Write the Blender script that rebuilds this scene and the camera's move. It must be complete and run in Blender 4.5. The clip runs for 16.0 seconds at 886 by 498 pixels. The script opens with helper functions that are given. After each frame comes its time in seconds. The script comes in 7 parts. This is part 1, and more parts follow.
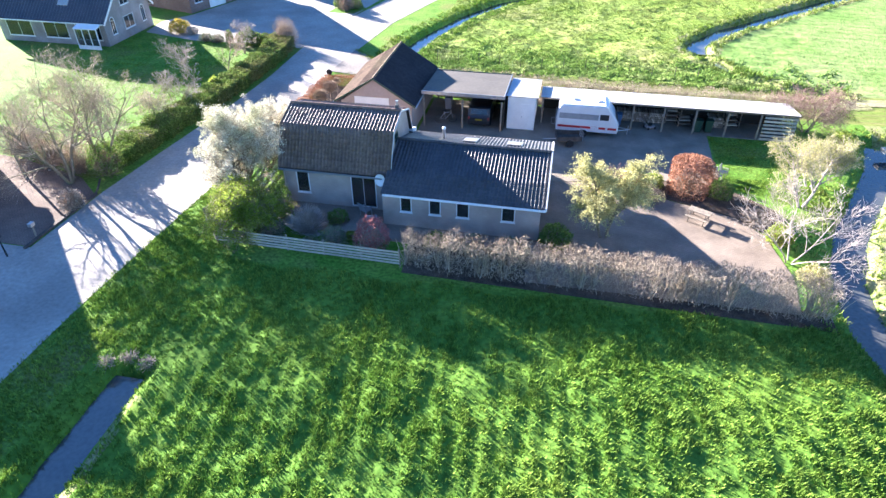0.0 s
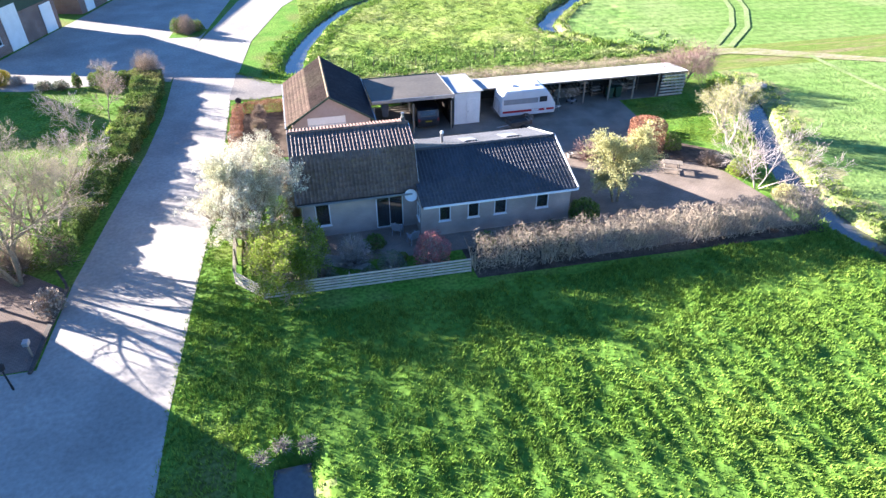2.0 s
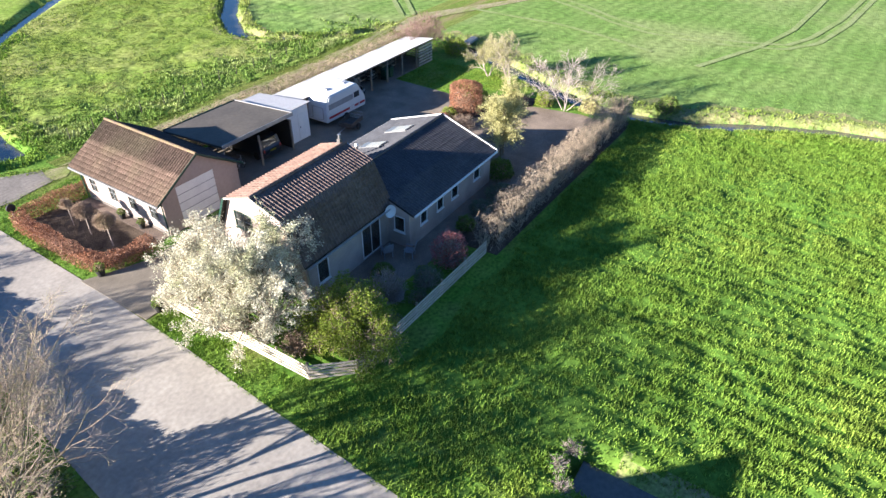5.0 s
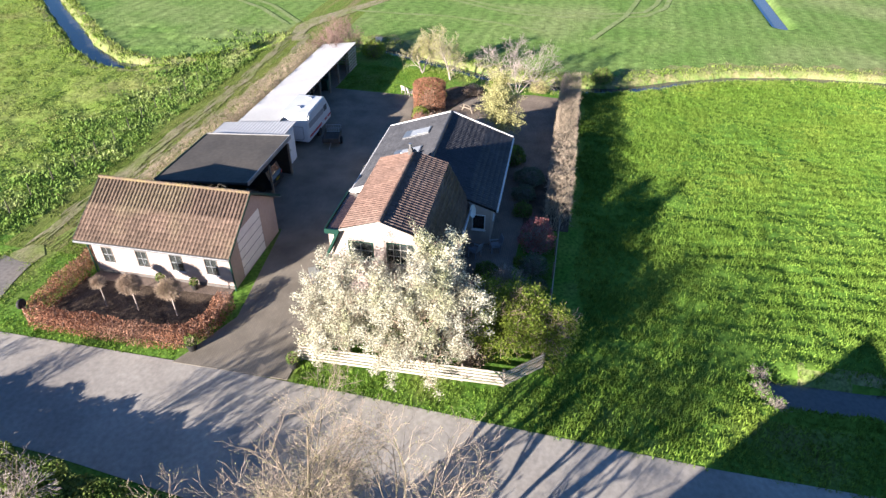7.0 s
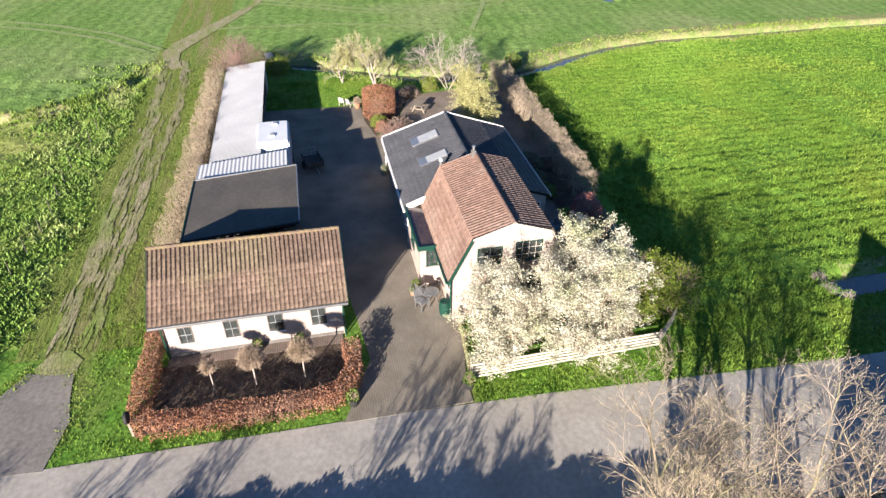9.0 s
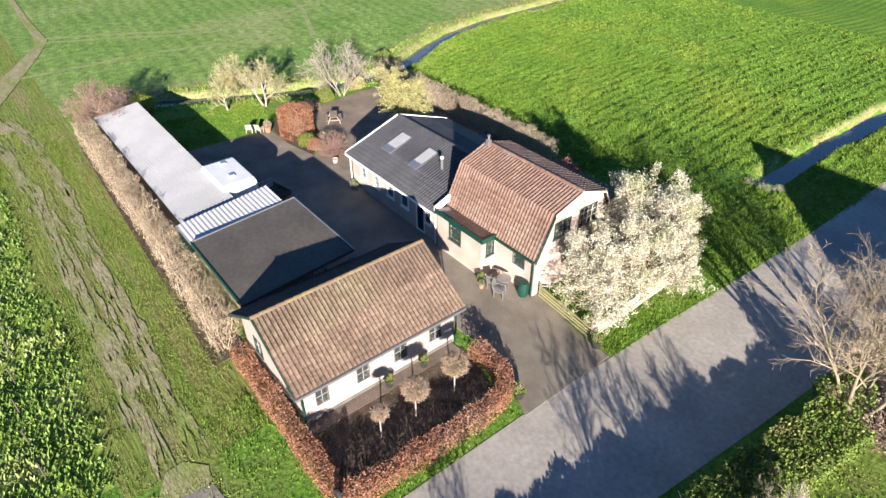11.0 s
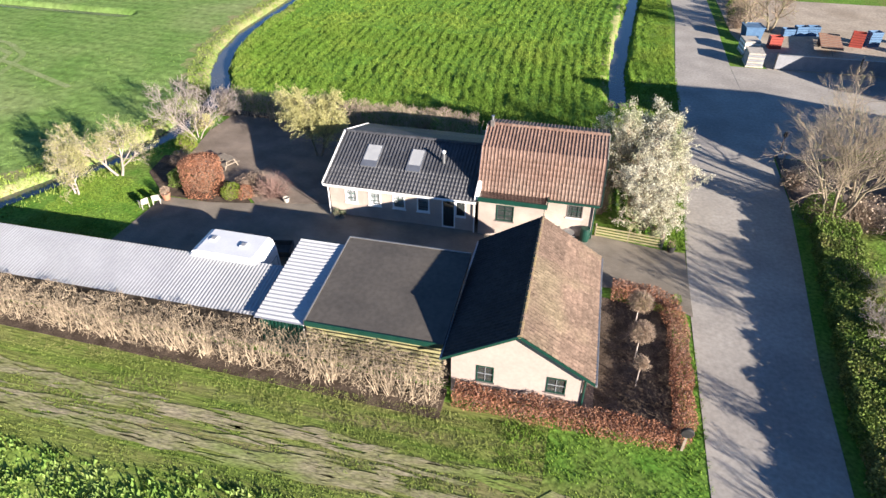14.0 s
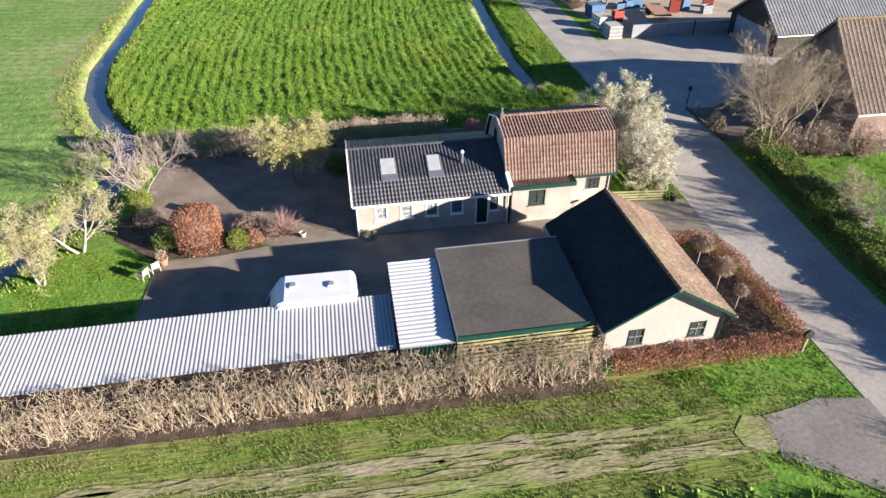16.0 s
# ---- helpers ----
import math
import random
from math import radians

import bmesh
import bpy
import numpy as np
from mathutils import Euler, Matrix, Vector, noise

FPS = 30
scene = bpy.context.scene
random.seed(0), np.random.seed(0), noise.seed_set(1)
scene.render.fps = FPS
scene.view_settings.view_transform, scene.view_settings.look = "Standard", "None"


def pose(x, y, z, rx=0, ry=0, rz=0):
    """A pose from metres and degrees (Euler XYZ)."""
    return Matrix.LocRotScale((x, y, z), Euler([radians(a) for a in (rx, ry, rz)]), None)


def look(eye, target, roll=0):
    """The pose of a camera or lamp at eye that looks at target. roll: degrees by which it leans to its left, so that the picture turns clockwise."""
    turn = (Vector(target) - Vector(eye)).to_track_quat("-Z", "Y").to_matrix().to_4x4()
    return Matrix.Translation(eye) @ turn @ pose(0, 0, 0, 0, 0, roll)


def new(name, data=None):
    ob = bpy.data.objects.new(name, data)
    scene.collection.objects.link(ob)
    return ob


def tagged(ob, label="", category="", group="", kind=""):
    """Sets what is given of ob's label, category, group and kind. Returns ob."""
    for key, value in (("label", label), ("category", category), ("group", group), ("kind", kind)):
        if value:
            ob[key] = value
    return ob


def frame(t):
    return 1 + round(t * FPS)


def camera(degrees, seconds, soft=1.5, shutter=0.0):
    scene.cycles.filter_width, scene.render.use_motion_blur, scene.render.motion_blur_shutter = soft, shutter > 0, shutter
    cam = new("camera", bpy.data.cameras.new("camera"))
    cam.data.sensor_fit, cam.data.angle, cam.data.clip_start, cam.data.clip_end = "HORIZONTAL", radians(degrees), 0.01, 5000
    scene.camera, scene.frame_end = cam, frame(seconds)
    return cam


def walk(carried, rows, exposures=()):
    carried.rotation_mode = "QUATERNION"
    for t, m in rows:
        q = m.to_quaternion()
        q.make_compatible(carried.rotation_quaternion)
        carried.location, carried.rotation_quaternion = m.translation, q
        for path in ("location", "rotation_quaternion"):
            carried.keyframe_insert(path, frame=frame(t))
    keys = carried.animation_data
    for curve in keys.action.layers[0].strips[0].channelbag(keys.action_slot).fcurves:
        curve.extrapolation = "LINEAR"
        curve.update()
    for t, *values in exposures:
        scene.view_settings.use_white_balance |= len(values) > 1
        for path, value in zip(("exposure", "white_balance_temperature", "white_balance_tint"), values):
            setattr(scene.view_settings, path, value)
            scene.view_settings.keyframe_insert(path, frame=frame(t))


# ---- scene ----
cam = camera(71.4, 16.0, soft=1.45)
METRES, EYE, TILT, LEAN, TURN = 119.19, 20.62, 0.35, 0.0, 10.9
ROWS = [
    (0.0, 0.0, 0.0, 0.0, 0.07, -36.23, -0.1),
    (0.5, -0.0305, 0.0015, 0.0005, -5.33, -36.22, -0.13),
    (1.0, -0.0637, 0.0068, 0.0011, -11.64, -36.22, -0.14),
    (1.5, -0.0937, 0.0152, 0.0015, -17.64, -36.19, -0.2),
    (2.0, -0.125, 0.0278, 0.0017, -24.48, -36.16, -0.26),
    (2.5, -0.1521, 0.0426, 0.0017, -31.59, -36.17, -0.31),
    (3.0, -0.1786, 0.062, 0.0018, -39.75, -36.22, -0.38),
    (5.5, -0.2572, 0.1888, -0.0003, -73.1, -36.04, -0.82),
    (6.0, -0.2655, 0.2209, -0.0008, -77.24, -35.95, -0.84),
    (6.5, -0.2712, 0.2515, -0.0013, -82.58, -35.98, -0.76),
    (7.0, -0.2732, 0.2849, -0.0012, -90.01, -35.97, -0.77),
    (7.5, -0.2715, 0.3157, -0.0015, -96.11, -35.86, -0.82),
    (8.0, -0.266, 0.3484, -0.0014, -102.1, -35.81, -0.83),
    (8.5, -0.2586, 0.3786, -0.0018, -107.55, -35.67, -0.84),
    (9.0, -0.2475, 0.4106, -0.0019, -113.22, -35.68, -0.79),
    (11.5, -0.1536, 0.5323, 0.0007, -146.52, -35.83, -0.05),
    (12.0, -0.1265, 0.5489, 0.0011, -153.2, -35.95, -0.03),
    (12.5, -0.1003, 0.5618, 0.0009, -159.46, -35.97, 0.0),
    (13.0, -0.0707, 0.5724, 0.0012, -166.23, -36.13, -0.03),
    (13.5, -0.0421, 0.5793, 0.0014, -172.35, -36.15, -0.03),
    (14.0, -0.0107, 0.5835, 0.0014, -177.62, -36.06, -0.03),
    (14.5, 0.0186, 0.5846, 0.0011, -182.97, -36.01, 0.03),
    (15.0, 0.0505, 0.5818, 0.0011, -189.45, -35.95, 0.03),
    (15.5, 0.0791, 0.5761, 0.0008, -195.41, -35.84, 0.08),
    (16.0, 0.1095, 0.5669, 0.0008, -200.61, -35.6, 0.18),
]
walk(cam, [(t, pose(0, 0, EYE, TILT, LEAN, TURN) @ pose(METRES * x, METRES * y, METRES * z, 90 + pitch, roll, yaw)) for t, x, y, z, yaw, pitch, roll in ROWS], [(0, 3.0, 5650, 17), (1.5, 2.85, 5650, 17), (3, 2.59, 5780, 16), (5.5, 1.88, 5880, 14), (7, 1.65, 5920, 15), (9, 1.46, 6030, 14), (12.5, 1.46, 6050, 14), (16, 1.53, 6030, 14)])

# ---- light ----
world = bpy.data.worlds.new("world")
scene.world = world
world.use_nodes = True
wn = world.node_tree.nodes
sky = wn.new("ShaderNodeTexSky")
sky.sky_type = "NISHITA"
sky.sun_disc = False
sky.air_density, sky.dust_density, sky.ozone_density = 1.0, 0.0, 5.5
sky.sun_elevation, sky.sun_rotation = radians(15.3), radians(303)
world.node_tree.links.new(sky.outputs[0], wn["Background"].inputs[0])
wn["Background"].inputs[1].default_value = 0.056
lamp = bpy.data.lights.new("sun", "SUN")
lamp.energy, lamp.angle, lamp.color = 6.5, radians(0.5), (1.0, 0.865, 0.69)
sun = new("sun", lamp)
sun.matrix_world = look((-83.9, 54.5, 27.4), (0, 0, 0))

# ---- materials ----


def mat(name, a, b, scale=4.0, rough=0.8, bump=0.0, bscale=None, metal=0.0, island=0.0, fine=0.25, stretch=(1, 1, 1), spec=0.3, c=None, through_light=0.0, rows=None):
    """Two tones mixed by a coarse and a fine noise; island: lightness that varies from piece to piece; rows: (x, y, depth) of drilled rows."""
    m = bpy.data.materials.new(name)
    m.use_nodes = True
    n, l = m.node_tree.nodes, m.node_tree.links
    p = n["Principled BSDF"]
    p.inputs["Roughness"].default_value, p.inputs["Metallic"].default_value = rough, metal
    p.inputs["Specular IOR Level"].default_value = spec
    tc, mp = n.new("ShaderNodeTexCoord"), n.new("ShaderNodeMapping")
    mp.inputs["Scale"].default_value = stretch
    if name.endswith("_tile"):
        l.new(n.new("ShaderNodeNewGeometry").outputs["Position"], mp.inputs[0])
    else:
        l.new(tc.outputs["Object"], mp.inputs[0])
    big, small = n.new("ShaderNodeTexNoise"), n.new("ShaderNodeTexNoise")
    big.inputs["Scale"].default_value, big.inputs["Detail"].default_value = scale, 5
    small.inputs["Scale"].default_value, small.inputs["Detail"].default_value = scale * 9, 4
    for t in (big, small):
        l.new(mp.outputs[0], t.inputs[0])
    ramp = n.new("ShaderNodeMapRange")
    ramp.inputs[1].default_value, ramp.inputs[2].default_value = 0.36, 0.64
    l.new(big.outputs[0], ramp.inputs[0])
    mix = n.new("ShaderNodeMix")
    mix.data_type = "RGBA"
    mix.inputs[6].default_value, mix.inputs[7].default_value = (*a, 1), (*b, 1)
    l.new(ramp.outputs[0], mix.inputs[0])
    out = mix.outputs[2]
    if c:
        r2, m2 = n.new("ShaderNodeMapRange"), n.new("ShaderNodeMix")
        r2.inputs[1].default_value, r2.inputs[2].default_value = 0.5, 0.68
        m2.data_type = "RGBA"
        m2.inputs[7].default_value = (*c, 1)
        n2 = n.new("ShaderNodeTexNoise")
        n2.inputs["Scale"].default_value, n2.inputs["Detail"].default_value = scale * 0.35, 6
        l.new(mp.outputs[0], n2.inputs[0])
        l.new(n2.outputs[0], r2.inputs[0])
        l.new(r2.outputs[0], m2.inputs[0])
        l.new(out, m2.inputs[6])
        out = m2.outputs[2]
    hsv = n.new("ShaderNodeHueSaturation")
    l.new(out, hsv.inputs["Color"])
    v = n.new("ShaderNodeMapRange")
    v.inputs[1].default_value, v.inputs[2].default_value = 0.3, 0.7
    v.inputs[3].default_value, v.inputs[4].default_value = 1 - fine, 1 + fine
    l.new(small.outputs[0], v.inputs[0])
    val = v.outputs[0]
    if island:
        geo, r3, mul = n.new("ShaderNodeNewGeometry"), n.new("ShaderNodeMapRange"), n.new("ShaderNodeMath")
        r3.inputs[3].default_value, r3.inputs[4].default_value = 1 - island, 1 + island
        mul.operation = "MULTIPLY"
        info, add, fr = n.new("ShaderNodeObjectInfo"), n.new("ShaderNodeMath"), n.new("ShaderNodeMath")
        fr.operation = "FRACT"
        l.new(geo.outputs["Random Per Island"], add.inputs[0])
        l.new(info.outputs["Random"], add.inputs[1])
        l.new(add.outputs[0], fr.inputs[0])
        l.new(fr.outputs[0], r3.inputs[0])
        l.new(val, mul.inputs[0])
        l.new(r3.outputs[0], mul.inputs[1])
        val = mul.outputs[0]
    if rows:
        dot, sn, r4, m4 = n.new("ShaderNodeVectorMath"), n.new("ShaderNodeMath"), n.new("ShaderNodeMapRange"), n.new("ShaderNodeMath")
        wob, wn2 = n.new("ShaderNodeMath"), n.new("ShaderNodeTexNoise")
        wn2.inputs["Scale"].default_value, wn2.inputs["Detail"].default_value = 0.15, 4
        l.new(tc.outputs["Object"], wn2.inputs[0])
        dot.operation, sn.operation, m4.operation, wob.operation = "DOT_PRODUCT", "SINE", "MULTIPLY", "MULTIPLY_ADD"
        dot.inputs[1].default_value = (rows[0], rows[1], 0)
        l.new(tc.outputs["Object"], dot.inputs[0])
        l.new(wn2.outputs[0], wob.inputs[0])
        wob.inputs[1].default_value = 9.0
        l.new(dot.outputs["Value"], wob.inputs[2])
        l.new(wob.outputs[0], sn.inputs[0])
        r4.inputs[1].default_value, r4.inputs[2].default_value = -1, 1
        r4.inputs[3].default_value, r4.inputs[4].default_value = 1 - rows[2], 1 + rows[2]
        l.new(sn.outputs[0], r4.inputs[0])
        l.new(val, m4.inputs[0])
        l.new(r4.outputs[0], m4.inputs[1])
        val = m4.outputs[0]
    l.new(val, hsv.inputs["Value"])
    l.new(hsv.outputs[0], p.inputs["Base Color"])
    if bump:
        bn, bb = n.new("ShaderNodeTexNoise"), n.new("ShaderNodeBump")
        bn.inputs["Scale"].default_value, bn.inputs["Detail"].default_value = bscale or scale * 6, 5
        l.new(mp.outputs[0], bn.inputs[0])
        bb.inputs["Distance"].default_value, bb.inputs["Strength"].default_value = bump, 0.8
        l.new(bn.outputs[0], bb.inputs["Height"])
        l.new(bb.outputs[0], p.inputs["Normal"])
    if through_light:
        tr, ms = n.new("ShaderNodeBsdfTranslucent"), n.new("ShaderNodeMixShader")
        l.new(hsv.outputs[0], tr.inputs[0])
        ms.inputs[0].default_value = through_light
        l.new(p.outputs[0], ms.inputs[1])
        l.new(tr.outputs[0], ms.inputs[2])
        l.new(ms.outputs[0], n["Material Output"].inputs[0])
    return m


def brickwork(name, a, b, joint, scale=1.0, w=0.22, h=0.065, bump=0.006, rough=0.85):
    """Small bricks or pavers with recessed joints, on walls (mapped by x+y and z) or floors."""
    m = bpy.data.materials.new(name)
    m.use_nodes = True
    n, l = m.node_tree.nodes, m.node_tree.links
    p = n["Principled BSDF"]
    p.inputs["Roughness"].default_value = rough
    p.inputs["Specular IOR Level"].default_value = 0.03
    tc, sx, cx = n.new("ShaderNodeTexCoord"), n.new("ShaderNodeSeparateXYZ"), n.new("ShaderNodeCombineXYZ")
    l.new(tc.outputs["Object"], sx.inputs[0])
    add = n.new("ShaderNodeMath")
    l.new(sx.outputs[0], add.inputs[0])
    if name.startswith("paving"):
        add.inputs[1].default_value = 0
        l.new(sx.outputs[1], cx.inputs[1])
    else:
        l.new(sx.outputs[1], add.inputs[1])
        l.new(sx.outputs[2], cx.inputs[1])
    l.new(add.outputs[0], cx.inputs[0])
    br = n.new("ShaderNodeTexBrick")
    br.inputs["Scale"].default_value = scale
    br.inputs["Brick Width"].default_value, br.inputs["Row Height"].default_value = w, h
    br.inputs["Mortar Size"].default_value = 0.012
    br.inputs["Color1"].default_value, br.inputs["Color2"].default_value, br.inputs["Mortar"].default_value = (*a, 1), (*b, 1), (*joint, 1)
    l.new(cx.outputs[0], br.inputs[0])
    ns, mr, hsv = n.new("ShaderNodeTexNoise"), n.new("ShaderNodeMapRange"), n.new("ShaderNodeHueSaturation")
    ns.inputs["Scale"].default_value, ns.inputs["Detail"].default_value = 0.6, 8
    l.new(tc.outputs["Object"], ns.inputs[0])
    l.new(ns.outputs[0], mr.inputs[0])
    mr.inputs[1].default_value, mr.inputs[2].default_value, mr.inputs[3].default_value, mr.inputs[4].default_value = 0.3, 0.7, 0.75, 1.2
    l.new(br.outputs[0], hsv.inputs["Color"])
    l.new(mr.outputs[0], hsv.inputs["Value"])
    l.new(hsv.outputs[0], p.inputs["Base Color"])
    bb = n.new("ShaderNodeBump")
    bb.inputs["Distance"].default_value = bump
    bb.invert = True
    l.new(br.outputs["Fac"], bb.inputs["Height"])
    l.new(bb.outputs[0], p.inputs["Normal"])
    return m


M_LUSH = mat("lush_grass", (0.086, 0.178, 0.028), (0.108, 0.205, 0.033), 0.35, 0.85, 0.05, 5, fine=0.3, c=(0.135, 0.222, 0.033), spec=0.03)
M_PASTURE = mat("pasture_grass", (0.17, 0.26, 0.045), (0.23, 0.30, 0.07), 0.25, 0.9, 0.05, 4, fine=0.4, c=(0.28, 0.30, 0.10), spec=0.05)
M_CROP = mat("crop_field", (0.13, 0.225, 0.055), (0.17, 0.255, 0.075), 0.16, 0.9, 0.1, 4, fine=0.3, c=(0.225, 0.28, 0.11), spec=0.03, rows=(0.35, 3.9, 0.09))
M_VERGE = mat("verge_grass", (0.085, 0.19, 0.025), (0.135, 0.235, 0.04), 0.6, 0.9, 0.04, 6, fine=0.4, c=(0.15, 0.17, 0.05), spec=0.05)
M_REED = mat("dry_reed_bank", (0.26, 0.24, 0.12), (0.16, 0.22, 0.06), 0.8, 0.95, 0.06, 5, fine=0.4, spec=0.1)
M_LANE = mat("grass_lane", (0.125, 0.19, 0.035), (0.18, 0.20, 0.06), 1.5, 0.95, 0.06, 6, fine=0.4, c=(0.23, 0.19, 0.105), spec=0.05, stretch=(0.1, 1.2, 1))
M_SOIL = mat("bare_soil", (0.055, 0.042, 0.032), (0.11, 0.085, 0.065), 1.5, 0.95, 0.04, 10, fine=0.4, spec=0.1)
M_TRACK = mat("dirt_track", (0.3, 0.265, 0.175), (0.215, 0.225, 0.09), 1.6, 0.95, 0.04, 8, stretch=(0.3, 1, 1), fine=0.4, c=(0.18, 0.235, 0.06), spec=0.1)
M_BLADE = mat("grass_blades", (0.128, 0.225, 0.032), (0.16, 0.257, 0.041), 0.3, 0.9, island=0.35, spec=0.02, c=(0.20, 0.28, 0.046), through_light=0.12)
M_BLADE_DRY = mat("rough_grass_blades", (0.165, 0.25, 0.042), (0.22, 0.28, 0.068), 0.4, 0.9, island=0.2, spec=0.02, c=(0.25, 0.26, 0.10), through_light=0.08)
M_BLADE_CROP = mat("young_crop_blades", (0.135, 0.235, 0.055), (0.175, 0.265, 0.075), 0.16, 0.9, island=0.15, spec=0.02, c=(0.225, 0.285, 0.11))
M_BLADE_LANE = mat("lane_grass_blades", (0.14, 0.205, 0.04), (0.19, 0.23, 0.062), 0.5, 0.9, island=0.25, spec=0.02, c=(0.235, 0.22, 0.10), through_light=0.08, stretch=(0.15, 1.2, 1))
M_BLADE_WEED = mat("weed_leaves", (0.14, 0.24, 0.045), (0.185, 0.28, 0.065), 0.9, 0.8, island=0.4, spec=0.1, c=(0.29, 0.335, 0.13), through_light=0.2)
M_ASPHALT = mat("worn_asphalt", (0.31, 0.29, 0.26), (0.365, 0.343, 0.308), 0.5, 0.85, 0.004, 60, fine=0.14, c=(0.265, 0.248, 0.225), spec=0.06)
M_YARD = mat("yard_concrete", (0.175, 0.163, 0.15), (0.21, 0.196, 0.18), 0.6, 0.9, 0.004, 40, fine=0.2, spec=0.1, c=(0.24, 0.215, 0.185))
M_SAND = mat("sandy_yard", (0.40, 0.345, 0.27), (0.31, 0.265, 0.21), 0.4, 0.95, 0.01, 20, fine=0.2, spec=0.1, c=(0.27, 0.225, 0.17))
M_PAVE = brickwork("paving_grey_brown", (0.24, 0.213, 0.172), (0.21, 0.188, 0.154), (0.19, 0.17, 0.142), 1.0, 0.21, 0.105, 0.004)
M_PATIO = brickwork("paving_patio", (0.255, 0.21, 0.168), (0.215, 0.178, 0.145), (0.175, 0.147, 0.122), 1.0, 0.21, 0.105, 0.004)
M_REDPAVE = brickwork("paving_red_brown", (0.205, 0.16, 0.135), (0.165, 0.133, 0.113), (0.12, 0.103, 0.09), 1.0, 0.21, 0.105, 0.004)
M_WALL = brickwork("pale_brick", (0.45, 0.375, 0.325), (0.41, 0.34, 0.295), (0.385, 0.33, 0.29), 1.0, 0.21, 0.062, 0.003)
M_WALL_W = mat("pale_render", (0.40, 0.33, 0.295), (0.365, 0.302, 0.27), 0.8, 0.9, 0.003, 30, fine=0.06, spec=0.15, c=(0.345, 0.288, 0.25))
M_PLINTH = mat("dark_plinth", (0.10, 0.09, 0.085), (0.15, 0.14, 0.13), 2, 0.9, 0.004, fine=0.2)
M_BRICK_DK = brickwork("brown_brick", (0.22, 0.13, 0.10), (0.17, 0.105, 0.085), (0.25, 0.22, 0.2), 1.0, 0.21, 0.065, 0.004)
M_BRICK_GR = brickwork("grey_brick", (0.33, 0.29, 0.27), (0.27, 0.24, 0.23), (0.33, 0.31, 0.3), 1.0, 0.21, 0.065, 0.004)
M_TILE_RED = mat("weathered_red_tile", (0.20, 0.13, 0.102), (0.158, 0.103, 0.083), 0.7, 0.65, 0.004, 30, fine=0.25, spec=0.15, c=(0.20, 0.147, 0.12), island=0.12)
# Red tile greyed for the south slope; skylit shade is in the colour.
M_TILE_SHADED_S = mat("shaded_south_tile", (0.15, 0.11, 0.094), (0.115, 0.087, 0.076), 0.7, 0.58, 0.004, 30, fine=0.25, spec=0.2, c=(0.155, 0.125, 0.11), island=0.12)
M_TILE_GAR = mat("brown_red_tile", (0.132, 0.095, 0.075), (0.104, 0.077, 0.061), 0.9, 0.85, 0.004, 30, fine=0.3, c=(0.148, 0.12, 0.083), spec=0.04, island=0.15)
M_TILE_DK = mat("anthracite_tile", (0.044, 0.046, 0.053), (0.058, 0.06, 0.068), 0.8, 0.5, 0.003, 30, fine=0.25, spec=0.35, island=0.12)
# Garage slope away from the sun: shade carried by a near-black base colour.
M_TILE_SHADED_W = mat("shaded_west_tile", (0.036, 0.034, 0.036), (0.045, 0.042, 0.044), 0.8, 0.75, 0.003, 30, fine=0.2, spec=0.12, island=0.1)
M_TILE_NAVY = mat("slate_blue_tile", (0.05, 0.053, 0.065), (0.07, 0.07, 0.08), 0.8, 0.5, fine=0.2, spec=0.5)
M_TILE_OLD = mat("mossy_old_tile", (0.16, 0.125, 0.10), (0.115, 0.092, 0.075), 0.6, 0.9, 0.005, 20, fine=0.35, c=(0.17, 0.145, 0.095))
M_MOSS = mat("mossy_ridge_tile", (0.19, 0.15, 0.075), (0.14, 0.10, 0.078), 2.2, 0.9, 0.01, 20, fine=0.35)
M_PORCH = mat("brown_glazed_sheet", (0.045, 0.03, 0.026), (0.075, 0.048, 0.04), 1.2, 0.15, 0.01, 4, fine=0.3, spec=0.7)
M_FELT = mat("roofing_felt", (0.066, 0.061, 0.055), (0.084, 0.077, 0.068), 0.5, 0.7, 0.002, 50, fine=0.15, c=(0.10, 0.09, 0.077))
M_ZINC = mat("pale_corrugated_sheet", (0.42, 0.43, 0.45), (0.47, 0.48, 0.49), 0.7, 0.5, fine=0.08, spec=0.4, c=(0.45, 0.46, 0.47))
M_WHITE = mat("white_paint", (0.78, 0.78, 0.76), (0.72, 0.72, 0.70), 1.5, 0.5, fine=0.05)
M_CARAVAN = mat("white_caravan_skin", (0.62, 0.64, 0.66), (0.57, 0.59, 0.61), 1.2, 0.35, fine=0.04, spec=0.5)
M_GREEN = mat("dark_green_paint", (0.004, 0.036, 0.025), (0.006, 0.046, 0.032), 3, 0.45, fine=0.15, spec=0.5)
M_SHEDROOF = mat("grey_corrugated_sheet", (0.325, 0.335, 0.35), (0.365, 0.375, 0.39), 0.7, 0.6, fine=0.06, spec=0.3, c=(0.31, 0.32, 0.33))
M_BARNROOF = mat("dull_metal_sheet", (0.16, 0.165, 0.175), (0.20, 0.205, 0.215), 0.7, 0.6, fine=0.1, spec=0.3)
M_TRAM = mat("flattened_crop", (0.24, 0.29, 0.13), (0.19, 0.26, 0.09), 0.6, 0.95, fine=0.3, spec=0.05)
M_RED = mat("red_stripe", (0.40, 0.02, 0.03), (0.34, 0.02, 0.03), 3, 0.4, fine=0.1)
M_DKWOOD = mat("dark_stained_wood", (0.035, 0.03, 0.026), (0.055, 0.045, 0.035), 3, 0.8, 0.003, fine=0.3, stretch=(1, 1, 6))
